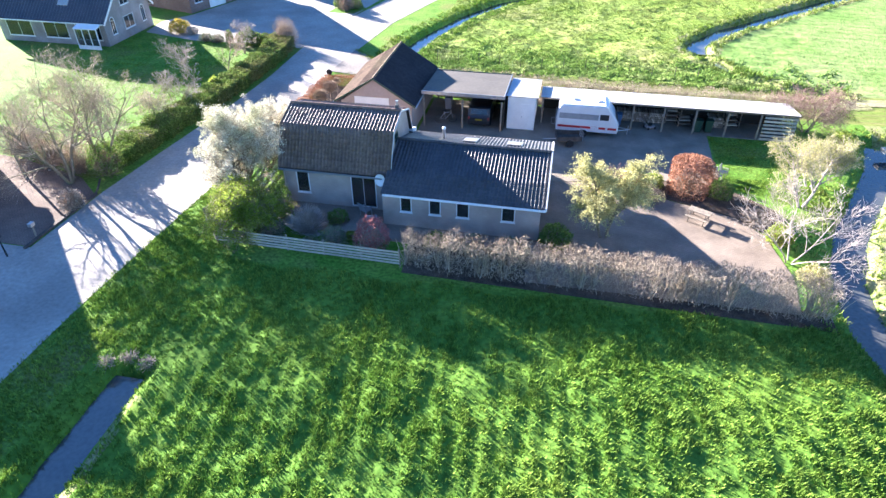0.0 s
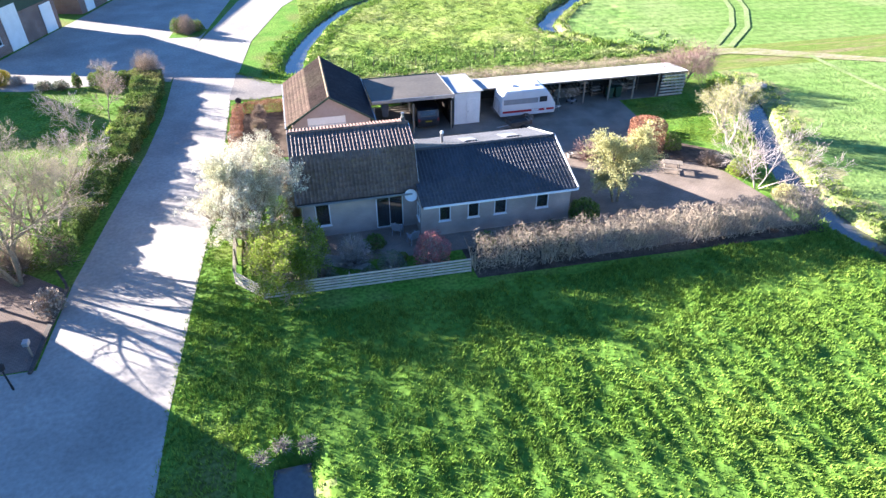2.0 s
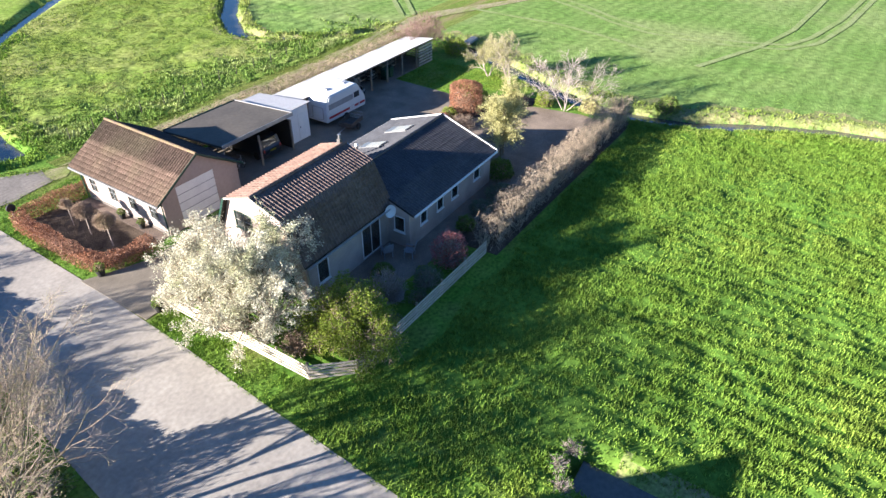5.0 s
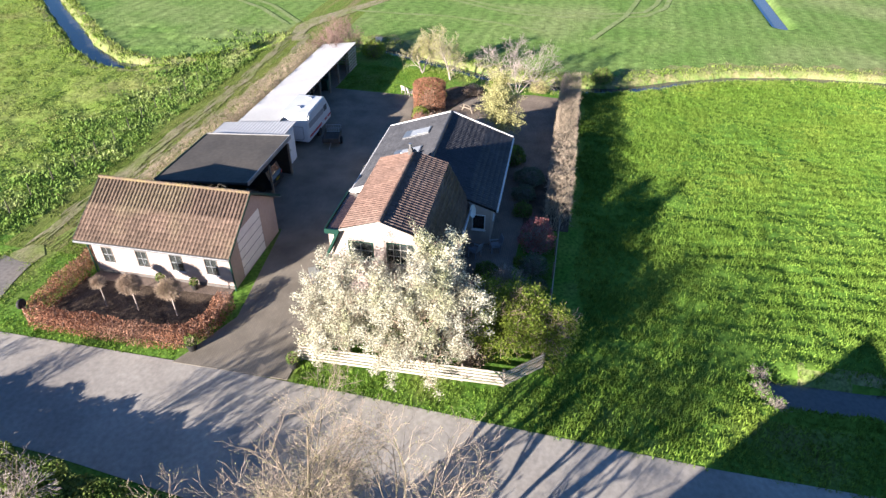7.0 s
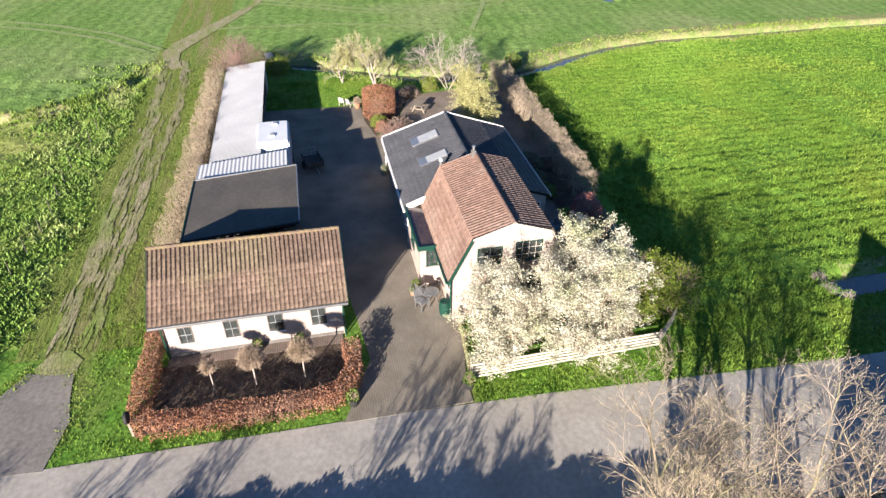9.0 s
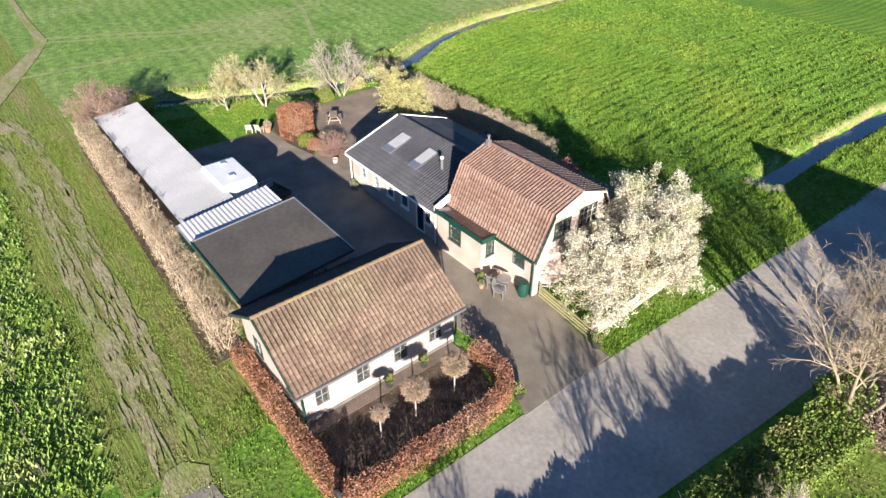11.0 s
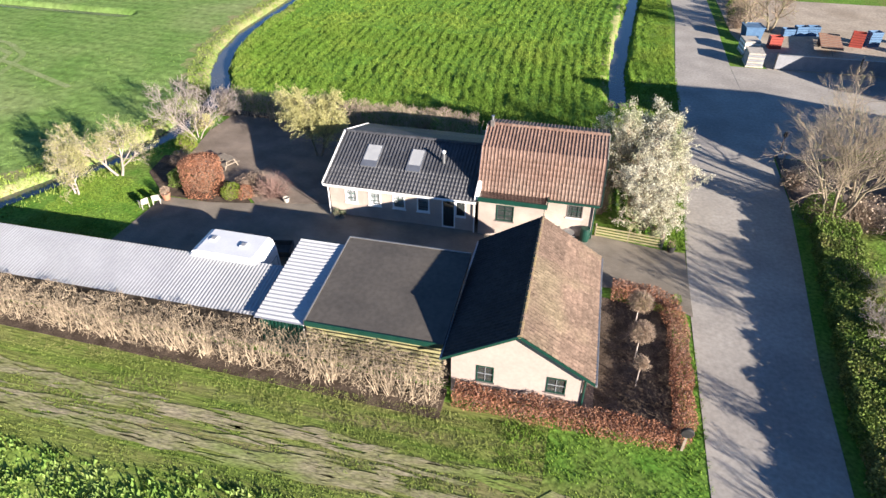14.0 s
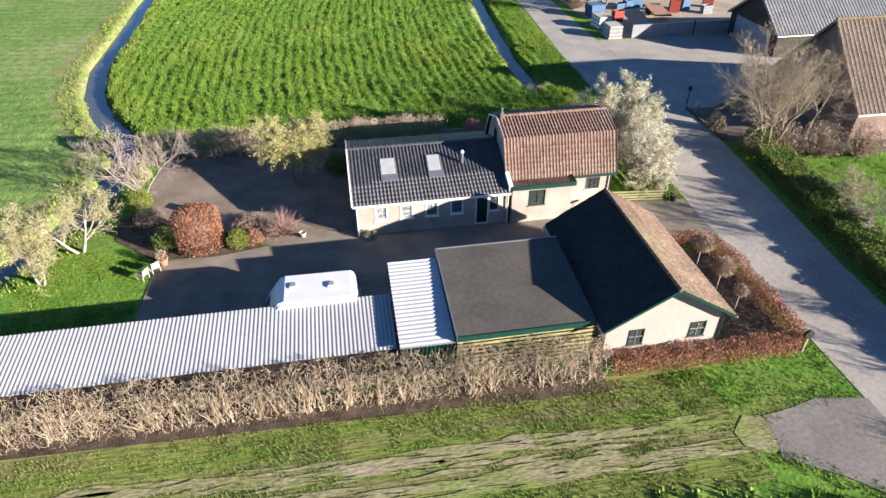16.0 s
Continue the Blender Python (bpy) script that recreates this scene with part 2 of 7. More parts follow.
M_SLAT = mat("silvered_wood_slat", (0.50, 0.45, 0.37), (0.38, 0.34, 0.28), 2.5, 0.85, 0.003, 40, fine=0.25, island=0.15)
M_SLAT_G = mat("greenish_wood_slat", (0.30, 0.28, 0.13), (0.23, 0.22, 0.12), 2.5, 0.9, 0.003, 40, fine=0.25, island=0.15)
M_POST = mat("grey_wood_post", (0.27, 0.23, 0.18), (0.20, 0.17, 0.135), 3, 0.9, 0.003, 40, fine=0.25)
M_BARK = mat("grey_bark", (0.25, 0.205, 0.15), (0.17, 0.145, 0.10), 2, 0.95, 0.006, 20, fine=0.3, c=(0.18, 0.19, 0.09))
M_TWIG = mat("tan_twigs", (0.34, 0.26, 0.19), (0.25, 0.19, 0.145), 1.0, 0.9, fine=0.2, island=0.25)
M_TWIG_PINK = mat("pinkish_twigs", (0.39, 0.315, 0.24), (0.29, 0.235, 0.18), 1.0, 0.9, fine=0.2, island=0.3)
M_TWIG_GREY = mat("pale_grey_twigs", (0.37, 0.32, 0.285), (0.29, 0.25, 0.22), 1.0, 0.85, fine=0.2, island=0.25)
M_TWIG_RED = mat("reddish_twigs", (0.26, 0.17, 0.145), (0.19, 0.125, 0.105), 1.0, 0.9, fine=0.2, island=0.3)
M_HEDGE = mat("bare_hedge_twigs", (0.39, 0.32, 0.24), (0.28, 0.23, 0.17), 0.7, 0.9, fine=0.2, island=0.35)
M_BEECH = mat("copper_beech_leaves", (0.34, 0.165, 0.095), (0.25, 0.12, 0.072), 0.9, 0.8, fine=0.2, island=0.4, c=(0.33, 0.19, 0.125), through_light=0.2)
M_BLOSSOM = mat("cream_blossom", (0.585, 0.57, 0.46), (0.48, 0.465, 0.345), 1.2, 0.8, fine=0.15, island=0.42, c=(0.35, 0.375, 0.19), through_light=0.25)
M_BUDS = mat("yellow_green_buds", (0.45, 0.43, 0.20), (0.37, 0.36, 0.155), 1.2, 0.8, fine=0.15, island=0.3, through_light=0.3)
M_YGREEN = mat("fresh_green_leaves", (0.27, 0.34, 0.05), (0.20, 0.275, 0.04), 1.0, 0.7, fine=0.15, island=0.4, c=(0.34, 0.34, 0.09), through_light=0.5)
M_IVY = mat("dark_ivy_leaves", (0.12, 0.19, 0.04), (0.17, 0.23, 0.055), 0.7, 0.85, fine=0.2, island=0.45, c=(0.20, 0.20, 0.07), through_light=0.2, spec=0.08)
M_PINKFL = mat("pink_buds", (0.42, 0.16, 0.16), (0.34, 0.14, 0.12), 1.2, 0.8, fine=0.15, island=0.35, through_light=0.25)
M_YELLOW = mat("yellow_conifer", (0.42, 0.33, 0.03), (0.28, 0.25, 0.03), 1.0, 0.7, fine=0.2, island=0.35, through_light=0.2)
M_SAGE = mat("sage_leaves", (0.17, 0.20, 0.12), (0.12, 0.15, 0.09), 1.0, 0.8, fine=0.2, island=0.35, through_light=0.2)
M_BLACK = mat("black_rubber", (0.02, 0.02, 0.02), (0.03, 0.03, 0.03), 5, 0.7, fine=0.2)
M_DARKCAR = mat("dark_car_paint", (0.012, 0.016, 0.022), (0.016, 0.02, 0.026), 3, 0.3, fine=0.1, spec=0.6)
M_STEEL = mat("galvanised_steel", (0.42, 0.43, 0.44), (0.36, 0.37, 0.38), 3, 0.4, metal=0.8, fine=0.1)
M_GREYPANEL = mat("grey_panel", (0.27, 0.28, 0.30), (0.22, 0.23, 0.25), 2, 0.5, fine=0.12, spec=0.4)
M_BLUE = mat("faded_blue_plastic", (0.06, 0.125, 0.23), (0.075, 0.15, 0.26), 3, 0.5, fine=0.2)
M_REDP = mat("red_plastic", (0.32, 0.065, 0.045), (0.27, 0.055, 0.045), 3, 0.5, fine=0.2)
M_TERRA = mat("terracotta", (0.35, 0.17, 0.10), (0.28, 0.14, 0.09), 4, 0.85, fine=0.2)
M_STONE = mat("pale_stone", (0.42, 0.39, 0.34), (0.33, 0.31, 0.27), 3, 0.9, 0.01, fine=0.25)
M_KERB = mat("dark_kerb_timber", (0.06, 0.05, 0.045), (0.09, 0.08, 0.07), 3, 0.9, 0.004, fine=0.25)
M_INSIDE = mat("dim_interior", (0.10, 0.09, 0.08), (0.13, 0.115, 0.10), 2, 0.9, fine=0.15)


def glass(name, tint, rough=0.03):
    m = bpy.data.materials.new(name)
    m.use_nodes = True
    p = m.node_tree.nodes["Principled BSDF"]
    p.inputs["Base Color"].default_value = (*tint, 1)
    p.inputs["Roughness"].default_value = rough
    p.inputs["Transmission Weight"].default_value = 0.9
    return m


M_GLASS = glass("window_glass", (0.25, 0.28, 0.28))
M_CLEAR = glass("clear_window_glass", (0.8, 0.83, 0.84))
M_FROST = mat("bright_rooflight_glazing", (0.36, 0.37, 0.37), (0.31, 0.32, 0.33), 2, 0.18, fine=0.05, spec=0.6)
M_WATER = mat("ditch_water", (0.07, 0.075, 0.072), (0.085, 0.085, 0.078), 0.6, 0.04, 0.003, 3, fine=0.2, spec=0.9)

# ---- geometry helpers ----


class Geo:
    """Vertices and faces of one mesh."""

    def __init__(self):
        self.v, self.f = [], []

    def add(self, v, f):
        k = len(self.v)
        self.v += [tuple(p) for p in v]
        self.f += [tuple(i + k for i in q) for q in f]
        return self

    def box(self, x0, x1, y0, y1, z0, z1, c=0.0):
        if x1 < x0:
            x0, x1 = x1, x0
        if y1 < y0:
            y0, y1 = y1, y0
        lo, hi = (x0, y0, z0), (x1, y1, z1)
        if c <= 0:
            v = [(x, y, z) for x in (x0, x1) for y in (y0, y1) for z in (z0, z1)]
            return self.add(v, [(0, 1, 3, 2), (4, 6, 7, 5), (0, 4, 5, 1), (2, 3, 7, 6), (0, 2, 6, 4), (1, 5, 7, 3)])
        bm = bmesh.new()
        bmesh.ops.create_cube(bm, size=1)
        for w in bm.verts:
            w.co = [lo[i] if w.co[i] < 0 else hi[i] for i in range(3)]
        bmesh.ops.bevel(bm, geom=bm.edges[:], offset=c, segments=1, affect="EDGES")
        bm.verts.index_update()
        self.add([w.co for w in bm.verts], [[w.index for w in f.verts] for f in bm.faces])
        bm.free()
        return self

    def prism(self, pts, axis, a, b):
        """A flat outline pts in the two other axes, drawn out along axis from a to b."""
        n = len(pts)

        def at(p, d):
            return (d, *p) if axis == "x" else (p[0], d, p[1]) if axis == "y" else (*p, d)
        v = [at(p, a) for p in pts] + [at(p, b) for p in pts]
        f = [tuple(range(n)), tuple(range(2 * n - 1, n - 1, -1))] + [(i, i + n, (i + 1) % n + n, (i + 1) % n) for i in range(n)]
        return self.add(v, f)

    def tube(self, p0, p1, r0, r1=None, k=8, caps=True):
        r1 = r0 if r1 is None else r1
        p0, p1 = Vector(p0), Vector(p1)
        q = (p1 - p0).to_track_quat("Z", "Y").to_matrix()
        v = []
        for p, r in ((p0, r0), (p1, r1)):
            v += [p + q @ Vector((r * math.cos(2 * math.pi * i / k), r * math.sin(2 * math.pi * i / k), 0)) for i in range(k)]
        f = [(i, (i + 1) % k, (i + 1) % k + k, i + k) for i in range(k)]
        if caps:
            f += [tuple(range(k - 1, -1, -1)), tuple(range(k, 2 * k))]
        return self.add(v, f)

    def lathe(self, prof, k=14, o=(0, 0, 0)):
        """A profile of (radius, z) turned round the upright through o."""
        v = [(o[0] + r * math.cos(2 * math.pi * i / k), o[1] + r * math.sin(2 * math.pi * i / k), o[2] + z) for r, z in prof for i in range(k)]
        f = [(j * k + i, j * k + (i + 1) % k, (j + 1) * k + (i + 1) % k, (j + 1) * k + i) for j in range(len(prof) - 1) for i in range(k)]
        f += [tuple(range(k - 1, -1, -1)), tuple(range((len(prof) - 1) * k, len(prof) * k))]
        return self.add(v, f)


def big_mesh(name, v, f):
    """A mesh from arrays: v (n, 3), f (m, k) with k corners each."""
    v, f = np.asarray(v, np.float32), np.asarray(f, np.int32)
    me = bpy.data.meshes.new(name)
    me.vertices.add(len(v))
    me.vertices.foreach_set("co", v.ravel())
    me.loops.add(f.size)
    me.loops.foreach_set("vertex_index", f.ravel())
    me.polygons.add(len(f))
    me.polygons.foreach_set("loop_start", np.arange(0, f.size, f.shape[1], dtype=np.int32))
    me.update(calc_edges=True)
    me.validate()
    return me


def thing(name, loc, label, category, rz=0.0, group="", kind=""):
    ob = new(name)
    ob.matrix_world = pose(*loc, 0, 0, rz)
    ob.empty_display_size = 0.3
    return tagged(ob, label, category, group, kind)


def part(name, geo, material, parent, label=""):
    if isinstance(geo, Geo):
        me = bpy.data.meshes.new(name)
        me.from_pydata(geo.v, [], geo.f)
        bm = bmesh.new()
        bm.from_mesh(me)
        if "wall" in name:
            bmesh.ops.remove_doubles(bm, verts=bm.verts, dist=1e-4)
        bmesh.ops.recalc_face_normals(bm, faces=bm.faces)
        bm.to_mesh(me)
        bm.free()
    elif isinstance(geo, tuple):
        me = big_mesh(name, *geo)
        if "tiles" in name:
            me.shade_flat()
    else:
        me = geo
    if not me.materials:
        me.materials.append(material)
    ob = new(name, me)
    if parent is not None:
        ob.parent = parent
    return tagged(ob, label)


def structure(name, geo, material, label, category):
    return tagged(part(name, geo, material, None), label, category, kind="structure")


# ---- plants ----


def segments(p0, p1, r0, r1, k):
    """Many tapered rods at once."""
    p0, p1 = np.asarray(p0, float), np.asarray(p1, float)
    r0, r1 = np.asarray(r0, float), np.asarray(r1, float)
    d = p1 - p0
    d /= np.linalg.norm(d, axis=1, keepdims=True) + 1e-9
    up = np.where(np.abs(d[:, 2:]) > 0.9, [[1.0, 0, 0]], [[0, 0, 1.0]])
    a = np.cross(d, up)
    a /= np.linalg.norm(a, axis=1, keepdims=True)
    b = np.cross(d, a)
    n = len(p0)
    v = np.empty((n, 2, k, 3))
    for i in range(k):
        o = a * math.cos(2 * math.pi * i / k) + b * math.sin(2 * math.pi * i / k)
        v[:, 0, i], v[:, 1, i] = p0 + o * r0[:, None], p1 + o * r1[:, None]
    base = np.arange(n)[:, None] * 2 * k
    f = np.concatenate([base + np.array([[i, (i + 1) % k, (i + 1) % k + k, i + k]]) for i in range(k)])
    return v.reshape(-1, 3), f


def leaves(rng, centres, size, flat=0.5):
    """Small four-cornered leaves, turned at random."""
    n = len(centres)
    a, b = rng.normal(size=(n, 3)), rng.normal(size=(n, 3))
    a[:, 2] *= flat
    a /= np.linalg.norm(a, axis=1, keepdims=True)
    b -= a * (a * b).sum(1, keepdims=True)
    b /= np.linalg.norm(b, axis=1, keepdims=True)
    s = size * rng.uniform(0.6, 1.4, (n, 1))
    c = np.asarray(centres)
    v = np.stack([c - a * s, c + b * s * 0.6, c + a * s, c - b * s * 0.6], 1).reshape(-1, 3)
    return v, np.arange(4 * n).reshape(n, 4)


def grow(rng, p, d, length, r, level, spec, rods, tips):
    """One limb in short steps with its side shoots."""
    n = spec["steps"][level]
    step = length / n
    pts = [p]
    rr = [r]
    for i in range(n):
        d = d + rng.normal(size=3) * spec["wobble"] + np.array([0, 0, spec["lift"][level]])
        d = d / np.linalg.norm(d)
        q = pts[-1] + d * step
        t = 1 - (i + 1) / n * 0.75
        rods[min(level, 2)].append((pts[-1], q, rr[-1], max(r * t, spec["fine"])))
        pts.append(q)
        rr.append(max(r * t, spec["fine"]))
    if level + 1 < len(spec["kids"]) + 1 and level < len(spec["kids"]):
        k = spec["kids"][level]
        for j in range(k):
            u = spec["from"][level] + (1 - spec["from"][level]) * (j + rng.uniform(0, 0.9)) / k
            i = min(int(u * n), n - 1)
            w = u * n - i
            o = pts[i] * (1 - w) + pts[i + 1] * w
            main = pts[i + 1] - pts[i]
            main = main / np.linalg.norm(main)
            side = np.cross(main, rng.normal(size=3))
            side = side / (np.linalg.norm(side) + 1e-9)
            ang = math.radians(spec["angle"][level] * rng.uniform(0.7, 1.25))
            grow(rng, o, main * math.cos(ang) + side * math.sin(ang), length * spec["short"][level] * rng.uniform(0.7, 1.2) * (1.15 - 0.45 * u), rr[i] * 0.62, level + 1, spec, rods, tips)
    if level >= len(spec["kids"]) - 1:
        tips += pts[1:]


BARE = dict(steps=(6, 5, 4, 3), kids=(11, 7, 6), angle=(48, 45, 42), short=(0.62, 0.55, 0.6), lift=(0.03, 0.06, 0.04, 0.03), wobble=0.12, fine=0.009)
BARE["from"] = (0.28, 0.25, 0.2)
FINE = dict(steps=(6, 4, 3, 3, 2), kids=(9, 6, 6, 4), angle=(46, 44, 42, 40), short=(0.62, 0.56, 0.56, 0.6), lift=(0.03, 0.06, 0.05, 0.03, 0.03), wobble=0.13, fine=0.0042)
FINE["from"] = (0.25, 0.22, 0.2, 0.1)
DENSE = dict(steps=(6, 5, 4, 3, 2), kids=(7, 6, 5, 4), angle=(38, 42, 42, 40), short=(0.6, 0.56, 0.56, 0.62), lift=(0.02, 0.05, 0.05, 0.04, 0.03), wobble=0.13, fine=0.0045)
DENSE["from"] = (0.3, 0.2, 0.15, 0.1)


def tree(name, loc, height, label, bark, twig, seed, trunks=1, spec=BARE, leaf=None, leaf_n=0, leaf_size=0.06, leaf_spread=0.1, lean=0.25, thick=0.03, category="tree", group="", flat=0.5, leaf_name="foliage", clumps=0):
    rng = np.random.default_rng(seed)
    rods, tips = ([], [], []), []
    for i in range(trunks):
        a = rng.uniform(0, 6.28) if trunks == 1 else 6.28 * i / trunks + rng.uniform(-0.4, 0.4)
        d = np.array([math.cos(a) * lean, math.sin(a) * lean, 1.0]) if trunks > 1 else np.array([rng.normal() * 0.06, rng.normal() * 0.06, 1.0])
        o = np.array([math.cos(a), math.sin(a), 0]) * (0.12 if trunks > 1 else 0)
        grow(rng, o - np.array([0, 0, 0.1]), d / np.linalg.norm(d), height * rng.uniform(0.68, 0.8), height * thick, 0, spec, rods, tips)
    ob = thing(name, loc, label, category, group=group)
    top = max(t[2] for t in tips)
    s = height / top
    for key, m, k, nm in ((0, bark, 7, "trunk"), (1, bark, 5, "branchwork"), (2, twig, 3, "twig_crown")):
        r = rods[key]
        if r:
            p0, p1, r0, r1 = (np.array([q[i] for q in r]) for i in range(4))
            tagged(part(nm, segments(p0 * s, p1 * s, r0, r1, k), m, ob), kind="stuff" if key else "")
    if leaf:
        t = np.array(tips) * s
        if clumps:
            t = t[rng.integers(0, len(t), clumps)] + rng.normal(size=(clumps, 3)) * 0.16
        c = t[rng.integers(0, len(t), leaf_n)] + rng.normal(size=(leaf_n, 3)) * leaf_spread
        tagged(part(leaf_name, leaves(rng, c, leaf_size, flat), leaf, ob), kind="stuff")
    return ob


def path_frame(pts):
    p = np.array(pts, float)
    seg = np.linalg.norm(np.diff(p, axis=0), axis=1)
    return p, seg, np.concatenate([[0], np.cumsum(seg)])


def along(pts, u):
    """Places and side directions at the lengths u along a line."""
    p, seg, cum = path_frame(pts)
    i = np.clip(np.searchsorted(cum, u, side="right") - 1, 0, len(seg) - 1)
    w = ((u - cum[i]) / seg[i])[:, None]
    d = (p[i + 1] - p[i]) / seg[i][:, None]
    return p[i] * (1 - w) + p[i + 1] * w, np.stack([-d[:, 1], d[:, 0]], 1)


def in_hedge(rng, pts, n, w, h, shell=0.5, foot=0.0):
    """Random places in a clipped hedge, more of them towards its outside."""
    total = path_frame(pts)[2][-1]
    c, side = along(pts, rng.uniform(0, total, n))
    u, z = rng.uniform(-1, 1, n), rng.uniform(foot, 1, n)
    out = rng.uniform(0, 1, n) < shell
    face = rng.integers(0, 3, n)
    u = np.where(out & (face == 0), rng.choice([-1, 1], n) * rng.uniform(0.82, 1.05, n), u)
    z = np.where(out & (face == 1), rng.uniform(0.88, 1.04, n), z)
    wav = 1 + 0.09 * np.sin(c[:, 0] * 1.9 + c[:, 1] * 2.3) + 0.06 * np.sin(c[:, 0] * 5.1 + c[:, 1] * 4.3)
    xy = c + side * (u * w / 2 * wav)[:, None]
    return np.column_stack([xy, z * h * (0.96 + 0.5 * (wav - 1))])


def bare_hedge(name, pts, w, h, label, seed, per_m=450, material=None, stems=7, leaf=None, leaf_per_m=0, category="hedge"):
    rng = np.random.default_rng(seed)
    total = path_frame(pts)[2][-1]
    ob = thing(name, (0, 0, 0), label, category)
    m = material or M_HEDGE
    n = int(total * stems)
    foot = rng.uniform(0, total, max(1, n // 6))
    c, side = along(pts, np.clip(foot[rng.integers(0, len(foot), n)] + rng.normal(size=n) * 0.06, 0, total - 0.01))
    b = np.column_stack([c + side * rng.normal(size=(n, 1)) * w * 0.12, np.full(n, -0.05)])
    t = b + np.column_stack([rng.normal(size=(n, 2)) * 0.32, np.full(n, h) * rng.uniform(0.6, 0.95, n)])
    mid = (b + t) / 2 + rng.normal(size=(n, 3)) * 0.07
    sm = part("stem_thicket", segments(np.vstack([b, mid]), np.vstack([mid, t]), np.r_[np.full(n, 0.03), np.full(n, 0.022)], np.r_[np.full(n, 0.022), np.full(n, 0.01)], 4), m, ob)
    tagged(sm, kind="stuff")
    n = int(total * per_m)
    p = in_hedge(rng, pts, n, w, h, 0.55, 0.14)
    d = rng.normal(size=(n, 3)) * 0.6 + [0, 0, 0.55]
    d /= np.linalg.norm(d, axis=1, keepdims=True)
    L = rng.uniform(0.14, 0.4, (n, 1))
    r = rng.uniform(0.007, 0.015, n)
    tagged(part("twig_mass", segments(p - d * L / 2, p + d * L / 2, r, r * 0.5, 3), m, ob), kind="stuff")
    if leaf:
        n = int(total * leaf_per_m)
        part("leaves", leaves(rng, in_hedge(rng, pts, n, w, h, 0.65, 0.05), 0.06), leaf, ob)
    return ob


def leafy_hedge(name, pts, w, h, leaf, label, seed, per_m=700, size=0.055, twig=None, category="hedge"):
    rng = np.random.default_rng(seed)
    total = path_frame(pts)[2][-1]
    ob = thing(name, (0, 0, 0), label, category)
    n = int(total * per_m)
    tagged(part("foliage", leaves(rng, in_hedge(rng, pts, n, w, h, 0.7), size, 0.8), leaf, ob), kind="stuff")
    n = int(total * 60)
    p = in_hedge(rng, pts, n, w * 0.9, h, 0.3)
    d = rng.normal(size=(n, 3)) * 0.5 + [0, 0, 0.8]
    tagged(part("twig_mass", segments(p - d * 0.16, p + d * 0.16, np.full(n, 0.012), np.full(n, 0.006), 3), twig or M_TWIG_RED, ob), kind="stuff")
    return ob


def shrub(name, loc, w, h, leaf, label, seed, n=2500, size=0.05, twig=None, twigs=160, top=0.3, category="shrub", group=""):
    """A rounded bush: a fan of shoots and a shell of leaves with an uneven outline."""
    rng = np.random.default_rng(seed)
    ob = thing(name, loc, label, category, group=group)
    a, e = rng.uniform(0, 6.283, twigs), np.arccos(rng.uniform(0, 1, twigs) ** 0.8)
    d = np.column_stack([np.sin(e) * np.cos(a) * w / 2, np.sin(e) * np.sin(a) * w / 2, np.cos(e) * h * 0.9 + h * 0.1])
    d *= rng.uniform(0.7, 1.08, (twigs, 1))
    mid = d * 0.5 + rng.normal(size=d.shape) * w * 0.04
    o = np.column_stack([rng.normal(size=(twigs, 2)) * w * 0.05, np.full(twigs, -0.04)])
    fork = mid + (d - mid) * 0.6 + rng.normal(size=d.shape) * w * 0.09
    r = np.full(twigs, 0.014)
    sh = part("shoot_fan", segments(np.vstack([o, mid, mid]), np.vstack([mid, d, fork]), np.r_[r, r * 0.7, r * 0.6], np.r_[r * 0.7, r * 0.4, r * 0.35], 3), twig or M_TWIG, ob)
    tagged(sh, kind="stuff")
    if n:
        a, e = rng.uniform(0, 6.283, n), np.arccos(rng.uniform(-0.25, 1, n))
        rad = rng.uniform(0.55, 1.0, n) ** 0.5 * (1 + 0.12 * np.sin(a * 3 + seed) * np.sin(e * 4) + 0.05 * np.sin(a * 7 + e * 5))
        c = np.column_stack([np.sin(e) * np.cos(a) * rad * w / 2, np.sin(e) * np.sin(a) * rad * w / 2, np.clip(np.cos(e) * rad * h * (1 - top) + h * top, 0.03, None)])
        tagged(part("foliage", leaves(rng, c, size, 0.7), leaf, ob), kind="stuff")
    return ob

# ---- ground, water, roads ----
CREEK_W = [(24.4, -60), (24.4, -20), (23.9, -8), (23.6, 4), (22.2, 11), (19.9, 16.6), (17.5, 20.5), (16.4, 25), (16.7, 30), (18.3, 34.5), (20.9, 39.5), (22.9, 43.5), (24.2, 47.5)]
TRENCH = [(24.5, 57.2), (19.8, 58.3), (16.3, 61.3), (14.2, 66), (13.9, 67.6)]
CREEK_N = [(13.8, 67.8), (14.2, 70.5), (18.2, 76.2), (24.2, 82.3), (34, 92.6), (60, 116)]
DITCH_E = [(-17.5, 16.2), (-17.4, 8), (-18.2, -6), (-19, -16), (-20.5, -45)]
DITCH_N = [(-15.6, 60.8), (-15.3, 64), (-14.4, 68), (-11.6, 76.3), (-8, 83), (0, 91), (20, 108)]
DITCH_FAR = [(40.5, 2.2), (55, 1.8), (80, 1.0)]
WATERS = ((CREEK_W, 0.72, "creek"), (CREEK_N, 0.8, "creek"), (DITCH_E, 0.55, "ditch"), (DITCH_N, 0.7, "ditch"), (DITCH_FAR, 0.7, "ditch"))


